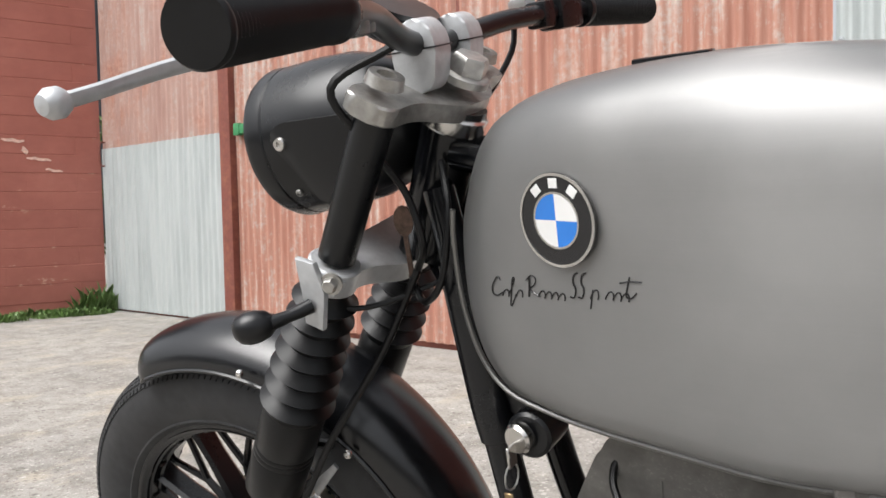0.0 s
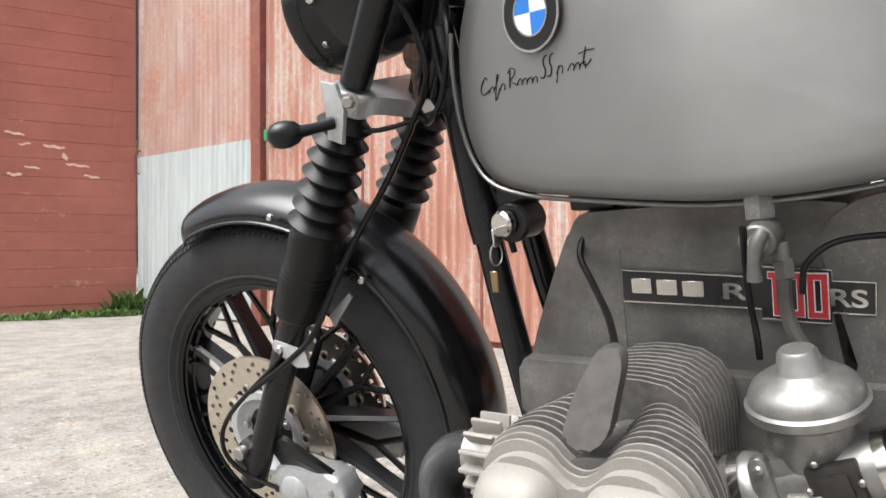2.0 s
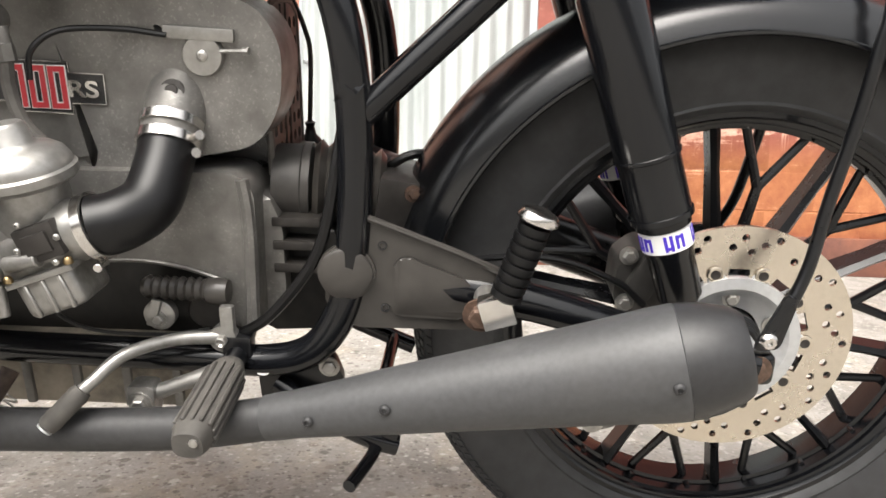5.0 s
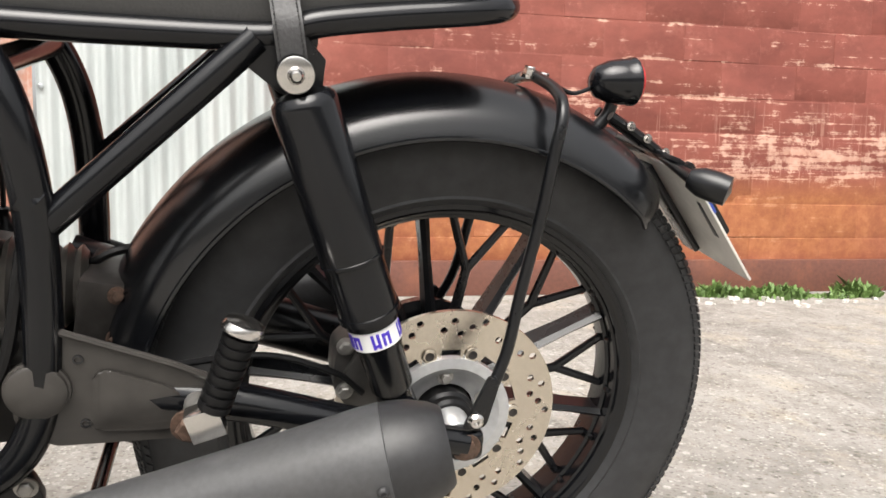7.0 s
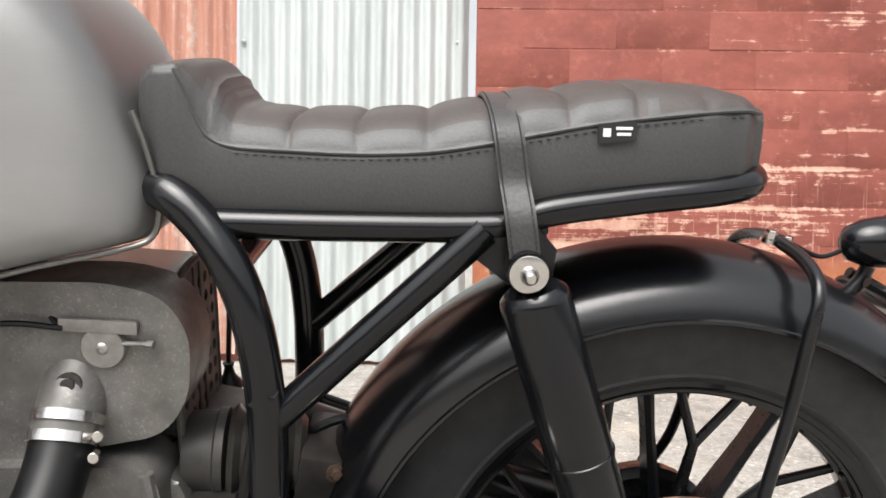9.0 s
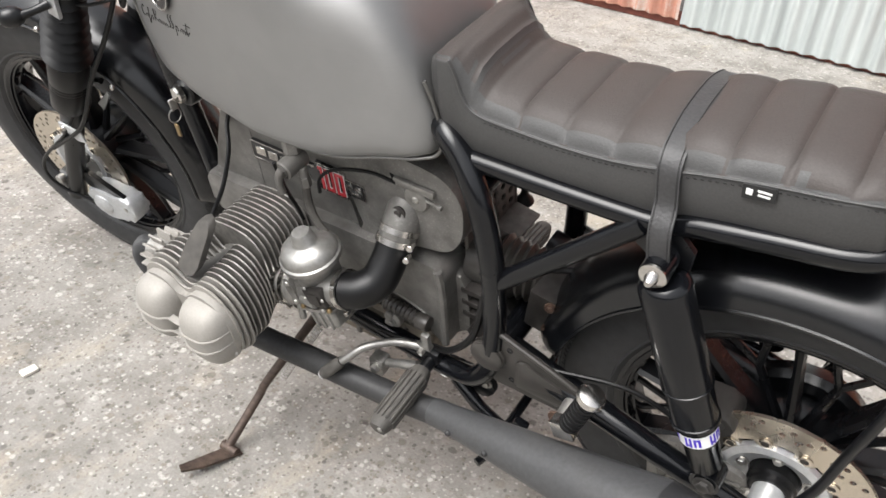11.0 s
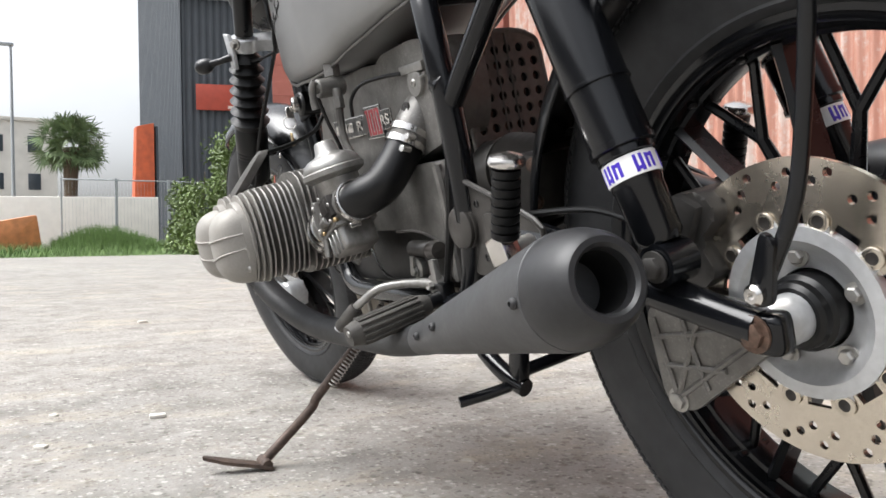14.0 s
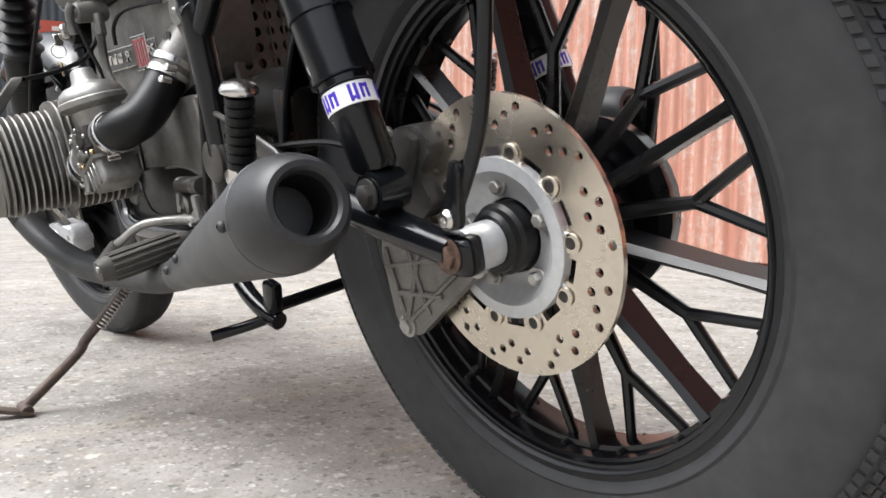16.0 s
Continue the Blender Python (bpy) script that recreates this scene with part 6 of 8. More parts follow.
def cylinder(s):
    b = bmesh.new()
    lathe(b, [(0.046, 0.07), (0.046, 0.21), (0.050, 0.28)], (CY, 0, CZ), (0, s, 0), 28)
    c = B("cylinder", b, CAST, None, "finned aluminium cylinder with a silver rocker cover")
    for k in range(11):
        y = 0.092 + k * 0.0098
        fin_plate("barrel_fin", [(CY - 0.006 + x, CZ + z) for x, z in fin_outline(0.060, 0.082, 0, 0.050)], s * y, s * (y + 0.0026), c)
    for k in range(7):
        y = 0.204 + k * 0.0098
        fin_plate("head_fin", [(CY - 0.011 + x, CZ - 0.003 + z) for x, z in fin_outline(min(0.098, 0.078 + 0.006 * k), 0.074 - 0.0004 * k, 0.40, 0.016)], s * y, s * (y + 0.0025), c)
    b = bmesh.new()
    prism(b, [(CY - 0.007 + x, CZ - 0.004 + z) for x, z in fin_outline(0.070, 0.048, 0.45, 0.014)], s * 0.200, s * 0.292)
    B("cylinder_head", b, CAST, c)
    # rocker cover: a lobed base with edge fins, and two domes
    b = bmesh.new()
    prism(b, [(CY - 0.009 + x, CZ - 0.006 + z) for x, z in fin_outline(0.0925, 0.0605, 0.42, 0.016)], s * 0.286, s * 0.302, 0.003)
    cov = B("rocker_cover", b, COVER, c, "silver painted rocker cover with twin domes")
    for k, g in enumerate((1.0, 0.975, 0.95)):
        b = bmesh.new()
        prism(b, [(CY - 0.010 + x, CZ - 0.005 + z) for x, z in fin_outline(0.101 * g, 0.0725 * g, 0.40, 0.016)], s * (0.2715 + 0.0088 * k), s * (0.2742 + 0.0088 * k), 0.0006, 1)
        B("cover_fin", b, COVER, c)
    for lx, lz, w, h in LOBES:
        b = bmesh.new()
        rings = []
        seg = 56
        for q in range(15):
            f = q / 14
            sc = math.cos(f * math.pi / 2) ** 0.75 if q < 14 else 0.02
            out = DOME * (1 - min(1.0, sc) ** 3.0) ** (1 / 2.4)
            ring = []
            for i in range(seg):
                a = 2 * math.pi * i / seg
                ca, sa = math.cos(a), math.sin(a)
                rr = (abs(ca) ** 3.4 + abs(sa) ** 3.2) ** (-1 / 3.3)
                z = h * sa * rr * sc
                x = w * ca * rr * sc * (1 + 1.1 * z if z < 0 else 1.0)
                ring.append((CY + lx + x, s * (0.294 + out), CZ + lz + z))
            rings.append(ring)
        loft(b, rings)
        B("cover_dome", b, COVER, c, angle=60)
    for z0, sag in ((0.006, 0.007), (-0.016, 0.014)):
        b = bmesh.new()
        pts = []
        for i in range(33):
            f = i / 32
            x = -0.0970 + 0.178 * f
            z = z0 - sag * math.sin(math.pi * f)
            yy = cover_height(x, z)
            if abs(x + 0.011) < 0.016:
                yy = max(yy, 0.034)
            pts.append((CY + x, s * (0.2945 + max(yy, 0.004)), CZ + z))
        tube(b, pts, 0.0019, 6, 1)
        B("cover_rib", b, COVER, c)
        b = bmesh.new()
        box(b, (CY - 0.0115, s * 0.3245, CZ + z0 - sag), (0.024, 0.011, 0.0034), bevel=0.001, segs=1)
        B("rib_web", b, COVER, c)
    b = bmesh.new()
    bolt(b, (CY - 0.011, s * 0.302, CZ - 0.014), (0, s, 0), 0.0055, 0.014)
    B("cover_nut", b, STEEL, c)
    for x, z in ((0.074, -0.046), (-0.090, 0.030)):
        b = bmesh.new()
        screw(b, (CY + x, s * 0.302, CZ + z), (0, s, 0), 0.0055, 0.005)
        B("cover_screw", b, STEEL, c)
    # exhaust nut with its fins, at the front of the head
    ex0, ex1 = Vector((CY - 0.082, s * 0.240, CZ + 0.018)), Vector((CY - 0.148, s * 0.240, CZ + 0.012))
    b = bmesh.new()
    lathe(b, [(0.026, 0), (0.026, 0.060), (0.022, 0.064)], ex0, ex1 - ex0, 24)
    nut = B("exhaust_nut", b, STEEL, c, "finned exhaust collar nut")
    for k in range(14):
        a = 2 * math.pi * k / 14
        d = Vector((0, math.cos(a), math.sin(a)))
        q = bmesh.new()
        box(q, (ex0 + ex1) / 2 + d * 0.0305 + Vector((-0.006, 0, 0)), (0.032, 0.016, 0.0042), Matrix.Rotation(a, 3, "X"), bevel=0.0018, segs=2)
        B("nut_fin", q, COVER, c)
    # flat plug cap lying back in the dip
    b = bmesh.new()
    capo = [(-0.819, 0.513), (-0.800, 0.502), (-0.780, 0.517), (-0.781, 0.560), (-0.787, 0.572), (-0.806, 0.571), (-0.817, 0.540)]
    prism(b, round_poly(capo, 0.006), s * 0.281, s * 0.266, 0.003)
    for v in b.verts:
        v.co.y += s * (-0.95 * (v.co.z - 0.515)) if v.co.z > 0.515 else 0
    B("plug_cap", b, GREYRUBBER, c, "flat black rubber plug cap")
    return c


cyl_left = cylinder(-1)
cyl_right = cylinder(1)

# ---------------------------------------------------------------- front end
LEG0 = Vector((-1.068, 0, 0.965))
LEGD = Vector((-0.506, 0, -0.8625))


def leg(s, d, y=0.098):
    p = LEG0 + LEGD * d
    return Vector((p.x, s * y, p.z))


for s in (-1, 1):
    b = bmesh.new()
    lathe(b, [(0.0, -0.004), (0.0185, -0.004), (0.0185, 0.155), (0.0, 0.155)], leg(s, 0.005), LEGD, 24)
    fork = B("fork_leg", b, SATIN, None, "black telescopic fork leg with rubber gaiter", front=True)
    b = bmesh.new()
    prof = [(0.022, 0.0)]
    for k in range(7):
        z = 0.004 + k * 0.0225
        g = 0.030 + 0.0012 * k
        prof += [(0.0235 + 0.0008 * k, z), (g * 0.93, z + 0.005), (g + 0.004, z + 0.0105), (g * 0.95, z + 0.0165)]
    prof += [(0.032, 0.164), (0.0345, 0.172), (0.0345, 0.215), (0.0335, 0.217), (0.0345, 0.219), (0.0345, 0.222), (0.0335, 0.224), (0.0345, 0.226), (0.0345, 0.229), (0.0335, 0.231), (0.0345, 0.233), (0.034, 0.285), (0.030, 0.291), (0.023, 0.293)]
    lathe(b, prof, leg(s, 0.195), LEGD, 28)
    B("gaiter", b, BLACKRUBBER, fork, "ribbed black rubber gaiter", front=True)
    b = bmesh.new()
    lathe(b, [(0.0, 0.0), (0.022, 0.0), (0.0215, 0.05), (0.0195, 0.10), (0.019, 0.30), (0.0205, 0.315), (0.0, 0.325)], leg(s, 0.485), LEGD, 22)
    B("slider", b, SATIN, fork, "satin black lower fork slider", front=True)
    b = bmesh.new()
    box(b, leg(s, 0.755) + Vector((-0.012, 0, 0)), (0.05, 0.034, 0.05), Matrix.Rotation(radians(31), 3, "Y"), bevel=0.01)
    B("axle_lug", b, SATIN, fork, front=True)
    b = bmesh.new()
    lathe(b, [(0.0, 0), (0.018, 0), (0.016, 0.010), (0.009, 0.010), (0.009, 0.004)], leg(s, -0.018), -LEGD, 20)
    B("fork_cap", b, STEEL, fork, front=True)
b = bmesh.new()
cyl(b, (FAX[0], -0.125, FAX[2]), (FAX[0], 0.125, FAX[2]), 0.010, 18, 0.001)
B("front_axle", b, STEEL, front_wheel, front=True)
b = bmesh.new()
lathe(b, [(0.055, -0.062), (0.058, -0.03), (0.058, 0.03), (0.055, 0.062)], FAX, (0, 1, 0), 30)
B("front_hub", b, SATIN, front_wheel, front=True)

# clamps and handlebar
b = bmesh.new()
out = round_poly([(-0.026, -0.125), (0.026, -0.125), (0.024, -0.075), (0.052, -0.03), (0.052, 0.03), (0.024, 0.075), (0.026, 0.125), (-0.026, 0.125), (-0.018, 0.05), (-0.018, -0.05)], 0.018)
lo = [b.verts.new((x, y, -0.009)) for x, y in out]
hi = [b.verts.new((x, y, 0.009)) for x, y in out]
b.faces.new(lo)
b.faces.new(hi[::-1])
for i in range(len(lo)):
    b.faces.new((lo[i], hi[i], hi[(i + 1) % len(lo)], lo[(i + 1) % len(lo)]))
bmesh.ops.bevel(b, geom=list(b.edges), offset=0.002, segments=1, affect="EDGES")
tilt = Matrix.Rotation(radians(31.2), 4, "Y")
top_m = Matrix.Translation(LEG0 + Vector((0, 0, 0))) @ tilt
moved(b, top_m)
yoke = B("top_yoke", b, STEEL, None, "cast metal upper fork yoke", front=True)
b = bmesh.new()
lathe(b, [(0.024, -0.006), (0.024, 0.001), (0.021, 0.003)], Vector((-1.030, 0, 0.972)), STEER_AXIS, 28)
lathe(b, [(0.019, 0.003), (0.019, 0.016), (0.016, 0.020), (0.008, 0.020)], Vector((-1.030, 0, 0.972)), STEER_AXIS, 6)
B("stem_nut", b, STEEL, yoke, "worn hexagon steering stem nut", front=True)
b = bmesh.new()
lathe(b, [(0.033, 0), (0.035, 0.003), (0.035, 0.016), (0.031, 0.019)], Vector((-1.056, 0, 0.928)), STEER_AXIS, 30)
B("steering_bearing_ring", b, CHROME, yoke, front=True)
for s in (-1, 1):
    b = bmesh.new()
    prism(b, round_poly([(-1.072, 0.965), (-1.076, 1.005), (-1.062, 1.030), (-1.036, 1.030), (-1.028, 1.005), (-1.038, 0.965)], 0.012, 4), s * 0.036 - 0.015, s * 0.036 + 0.015, 0.004)
    rs_ = B("bar_riser", b, ALLOY, yoke, "cast alloy handlebar riser", front=True)
    b = bmesh.new()
    box(b, (-1.053, s * 0.036, 1.0035), (0.052, 0.0315, 0.0015))
    B("riser_split", b, BLACKPAINT, rs_, front=True)
b = bmesh.new()
tube(b, [(-0.957, -0.398, 1.035), (-0.987, -0.25, 1.038), (-1.030, -0.14, 1.034), (-1.046, -0.08, 1.016), (-1.052, -0.03, 1.006), (-1.052, 0.03, 1.006), (-1.046, 0.08, 1.010), (-1.030, 0.14, 1.014), (-0.996, 0.25, 1.010), (-0.955, 0.395, 0.996)], 0.011, 14, 5)
bar_ = B("handlebar", b, SATIN, None, "low black handlebar", front=True)
for s in (-1, 1):
    b = bmesh.new()
    a0, a1 = (Vector((-0.957, -0.400, 1.035)), Vector((-0.986, -0.255, 1.038))) if s < 0 else (Vector((-0.955, 0.400, 0.996)), Vector((-0.996, 0.255, 1.010)))
    d = (a1 - a0).normalized()
    ln = (a1 - a0).length
    prof = [(0.0, 0), (0.0175, 0), (0.0188, 0.002)]
    for k in range(40):
        h = 0.004 + k * (ln - 0.012) / 40
        prof += [(0.0188, h), (0.0180, h + 0.0015)]
    prof += [(0.0195, ln - 0.006), (0.0195, ln)]
    lathe(b, prof, a0, d, 30)
    B("grip", b, BLACKRUBBER, bar_, "ribbed black rubber grip", front=True)
    b = bmesh.new()
    box(b, (-1.008, s * 0.222, 1.040 if s < 0 else 1.012), (0.036, 0.044, 0.038), Matrix.Rotation(s * -0.25, 3, "Z"), bevel=0.006)
    box(b, (-1.018, s * 0.186, 1.037 if s < 0 else 1.013), (0.028, 0.022, 0.030), Matrix.Rotation(s * -0.25, 3, "Z"), bevel=0.005)
    B("switch_housing", b, SATIN, bar_, front=True)
    b = bmesh.new()
    pts = [(-1.030, s * 0.190, 1.030), (-1.060, s * 0.215, 1.029), (-1.088, s * 0.29, 1.024), (-1.090, s * 0.355, 1.017), (-1.093, s * 0.378, 1.015)]
    tube(b, pts, [0.0085, 0.0075, 0.0065, 0.0055, 0.0055], 10, 5, flat=0.75)
    lv = B("brake_lever" if s > 0 else "clutch_lever", b, ALLOY, bar_, "polished alloy lever with ball end", front=True)
    b = bmesh.new()
    lathe(b, [(0.0, -0.0095), (0.006, -0.008), (0.0092, -0.003), (0.0092, 0.003), (0.006, 0.008), (0.0, 0.0095)], (-1.094, s * 0.380, 1.015), (0, 1, 0), 18)
    B("ball_end", b, ALLOY, lv, front=True)
b = bmesh.new()
lathe(b, [(0.030, -0.016), (0.036, -0.012), (0.038, 0.010), (0.040, 0.012), (0.040, 0.017), (0.0, 0.018)], (-1.095, 0.0, 1.032), (0.5, 0, 0.85), 28)
B("speedometer", b, SATIN, yoke, "small round black gauge", front=True)

# lower yoke
b = bmesh.new()
low_m = Matrix.Translation(LEG0 + LEGD * 0.178) @ tilt
o2 = [(x * 0.95, y) for x, y in out]
lo = [b.verts.new((x, y, -0.011)) for x, y in o2]
hi = [b.verts.new((x, y, 0.011)) for x, y in o2]
b.faces.new(lo)
b.faces.new(hi[::-1])
for i in range(len(lo)):
    b.faces.new((lo[i], hi[i], hi[(i + 1) % len(lo)], lo[(i + 1) % len(lo)]))
bmesh.ops.bevel(b, geom=list(b.edges), offset=0.003, segments=2, affect="EDGES")
moved(b, low_m)
lyoke = B("lower_yoke", b, ALLOY, None, "cast alloy lower fork yoke", front=True)
for s in (-1, 1):
    b = bmesh.new()
    lathe(b, [(0.0245, -0.014), (0.0265, -0.012), (0.0265, 0.012), (0.0245, 0.014)], leg(s, 0.178), LEGD, 26)
    B("clamp_ring", b, ALLOY, lyoke, front=True)
    b = bmesh.new()
    bolt(b, leg(s, 0.178) + Vector((0.016, s * 0.024, -0.002)), (0.3, s, 0), 0.0075, 0.012)
    B("clamp_bolt", b, STEEL, lyoke, front=True)
    # indicator bracket and indicator
    b = bmesh.new()
    prism(b, [(-1.172, 0.838), (-1.152, 0.832), (-1.146, 0.802), (-1.158, 0.764), (-1.177, 0.772), (-1.170, 0.804)], s * 0.132, s * 0.124, 0.002)
    B("indicator_bracket", b, ALLOY, lyoke, "bright alloy indicator bracket", front=True)
    b = bmesh.new()
    tube(b, [(-1.165, s * 0.132, 0.790), (-1.176, s * 0.152, 0.788), (-1.186, s * 0.168, 0.787)], [0.0075, 0.006, 0.0075], 12, 3)
    lathe(b, [(0.0, 0), (0.007, 0.001), (0.0125, 0.007), (0.0155, 0.017), (0.0155, 0.026), (0.0125, 0.034), (0.006, 0.039), (0.0, 0.040)], Vector((-1.184, s * 0.163, 0.787)), (-0.72, s * 0.69, 0), 20)
    ind = B("front_indicator", b, SATIN, None, "small black bullet indicator", front=True)
    # headlamp ears
    b = bmesh.new()
    prism(b, round_poly([(-1.226, 0.936), (-1.222, 0.952), (-1.205, 0.957), (-1.09, 0.958), (-1.115, 0.88), (-1.175, 0.872), (-1.208, 0.915)], 0.008), 0.019 + s * 0.0855, 0.019 + s * 0.0805, 0.0008)
    B("headlamp_bracket", b, SATIN, yoke, front=True)

# headlamp
HC, HD = Vector((-1.196, 0.019, 0.931)), Vector((-1, 0, -0.10)).normalized()
b = bmesh.new()
lathe(b, [(0.0, -0.112), (0.025, -0.109), (0.048, -0.097), (0.066, -0.073), (0.077, -0.04), (0.081, 0.0), (0.0815, 0.042), (0.080, 0.044), (0.0815, 0.046), (0.083, 0.060), (0.080, 0.068), (0.075, 0.070)], HC, HD, 48)
hl = B("headlamp", b, SATIN, None, "satin black round headlamp bucket", angle=30, front=True)
b = bmesh.new()
lathe(b, [(0.076, 0.066), (0.075, 0.071), (0.06, 0.080), (0.03, 0.086), (0.0, 0.088)], HC, HD, 40)
B("lens", b, GLASS, hl, "clear headlamp lens", front=True)
for s in (-1, 1):
    b = bmesh.new()
    lathe(b, [(0.0075, 0), (0.0075, 0.003), (0.0062, 0.0055), (0.003, 0.006), (0.003, 0.003)], (-1.213, 0.019 + s * 0.083, 0.936), (0, s, 0), 16)
    B("headlamp_screw", b, CHROME, hl, front=True)
    b = bmesh.new()
    screw(b, (-1.218, 0.019 + s * 0.066, 0.882), (0, s, -0.5), 0.0045, 0.004)
    B("rim_screw", b, STEEL, hl, front=True)

# front brake: calipers, hoses, clamps
for s in (-1, 1):
    b = bmesh.new()
    prism(b, round_poly([(-1.422, 0.306), (-1.430, 0.268), (-1.412, 0.240), (-1.372, 0.232), (-1.345, 0.240), (-1.322, 0.236), (-1.298, 0.250), (-1.294, 0.286), (-1.312, 0.306), (-1.345, 0.300), (-1.375, 0.310)], 0.016, 4), s * 0.104, s * 0.060, 0.010, 3)
    cp = B("front_caliper", b, ALLOY, None, "bright cast front brake caliper", front=True)
    b = bmesh.new()
    lathe(b, [(0.025, 0), (0.024, 0.004), (0.018, 0.008), (0.0, 0.009)], (-1.388, s * 0.102, 0.270), (0, s, 0), 24)
    B("piston_cap", b, ALLOY, cp, front=True)
    b = bmesh.new()
    bolt(b, (-1.318, s * 0.100, 0.277), (0, s, 0), 0.006, 0.006)
    B("caliper_bolt", b, STEEL, cp, front=True)
    b = bmesh.new()
    prism(b, round_poly([(-1.432, 0.345), (-1.400, 0.352), (-1.31, 0.300), (-1.30, 0.285), (-1.40, 0.290)], 0.008), s * 0.098, s * 0.088, 0.002)
    B("caliper_bracket", b, SATIN, cp, front=True)
    b = bmesh.new()
    tube(b, [leg(s, 0.50) + Vector((0.02, s * 0.012, 0)), leg(s, 0.56) + Vector((0.004, s * 0.026, 0)), (-1.455, s * 0.128, 0.40), (-1.488, s * 0.128, 0.345), (-1.47, s * 0.120, 0.30), (-1.42, s * 0.104, 0.27)], 0.0036, 8, 6)
    B("brake_hose", b, BLACKRUBBER, cp, front=True)
    b = bmesh.new()
    prism(b, round_poly([(-1.347, 0.503), (-1.343, 0.517), (-1.29, 0.502), (-1.288, 0.480), (-1.31, 0.478)], 0.005), s * 0.124, s * 0.121, 0.0005)
    cl = B("hose_clamp", b, ALLOY, fork, front=True)
    b = bmesh.new()
    screw(b, (-1.333, s * 0.124, 0.504), (0, s, 0), 0.0055, 0.005)
    B("clamp_screw", b, CHROME, cl, front=True)
    for x, z in ((-1.357, 0.672), (-1.222, 0.580)):
        b = bmesh.new()
        screw(b, (x, s * 0.0635, z), (0, s, 0.3), 0.0055, 0.005)
        B("fender_screw", b, CHROME, front_fender, front=True)
    b = bmesh.new()
    tube(b, [leg(s, 0.50, 0.075), (-1.30, s * 0.068, 0.585), (-1.24, s * 0.066, 0.592)], 0.006, 8, 3)
    B("fender_stay", b, SATIN, front_fender, front=True)
    b = bmesh.new()
    prism(b, [(-1.292, 0.528), (-1.25, 0.562), (-1.245, 0.556), (-1.286, 0.512)], s * 0.062, s * 0.058, 0.001)
    B("fender_brace", b, ALLOY, front_fender, front=True)
# speedometer cable and clutch cable in front of the left leg
b = bmesh.new()
tube(b, [(-1.085, -0.06, 0.80), (-1.13, -0.085, 0.72), (-1.20, -0.105, 0.63), (-1.265, -0.118, 0.535), (-1.31, -0.125, 0.495), (-1.40, -0.13, 0.44)], 0.0042, 8, 6)
B("cable", b, BLACKRUBBER, fork, front=True)
b = bmesh.new()
tube(b, [(-1.055, -0.08, 1.01), (-1.10, -0.118, 0.985), (-1.085, -0.10, 0.93), (-1.075, -0.072, 0.88), (-1.065, -0.075, 0.83), (-1.085, -0.06, 0.80)], 0.0038, 8, 6)
B("cable", b, BLACKRUBBER, bar_, front=True)
b = bmesh.new()
tube(b, [(-1.05, -0.04, 0.90), (-1.035, -0.07, 0.86), (-1.045, -0.085, 0.80), (-1.075, -0.075, 0.772), (-1.10, -0.05, 0.79)], 0.0036, 8, 6)
B("cable", b, BLACKRUBBER, bar_, front=True)
b = bmesh.new()
tube(b, [(-1.19, -0.118, 0.785), (-1.13, -0.09, 0.772), (-1.06, -0.04, 0.785)], 0.003, 8, 5)
B("indicator_wire", b, BLACKRUBBER, lyoke, front=True)
b = bmesh.new()
tube(b, [(-1.04, 0.16, 1.02), (-1.04, 0.14, 0.98), (-1.06, 0.08, 0.93), (-1.08, 0.05, 0.90)], 0.0035, 8, 5)
B("cable", b, BLACKRUBBER, bar_, front=True)
# key hanging at the steering head, ignition barrel under the tank
b = bmesh.new()
lathe(b, [(0.0095, -0.0015), (0.0095, 0.0015)], (-1.088, -0.055, 0.845), (0.4, -1, 0), 20)
box(b, (-1.088, -0.055, 0.823), (0.006, 0.002, 0.026), bevel=0.0005, segs=1)
for v in b.verts:
    v.co.z = 0.845 + (v.co.z - 0.845) * 1.6
B("steering_key", b, RUSTBOLT, frame_root, "worn steel key in the steering lock")
b = bmesh.new()
cyl(b, (-0.965, -0.040, 0.650), (-0.963, -0.085, 0.652), 0.022, 24, 0.003)
box(b, (-0.975, -0.045, 0.668), (0.05, 0.012, 0.03), bevel=0.003)
lockb = B("ignition_lock", b, SATIN, None, "black ignition barrel with chrome face under the tank")
b = bmesh.new()
lathe(b, [(0.0145, 0), (0.0145, 0.008), (0.012, 0.011), (0.004, 0.011)], (-0.968, -0.085, 0.652), (-0.2, -1, 0), 24)
B("lock_face", b, CHROME, lockb)
b = bmesh.new()
box(b, (-0.972, -0.102, 0.640), (0.003, 0.014, 0.02), bevel=0.0008, segs=1)
B("ignition_key", b, CHROME, lockb)
b = bmesh.new()
tube(b, [(-0.972, -0.106 + 0.012 * math.sin(t), 0.622 + 0.012 * math.cos(t)) for t in (2 * math.pi * i / 12 for i in range(13))], 0.0009, 6, 1)
B("key_ring", b, STEEL, lockb)
b = bmesh.new()
box(b, (-0.978, -0.106, 0.592), (0.009, 0.003, 0.024), bevel=0.001, segs=1)
B("key_tag", b, BRASS, lockb)

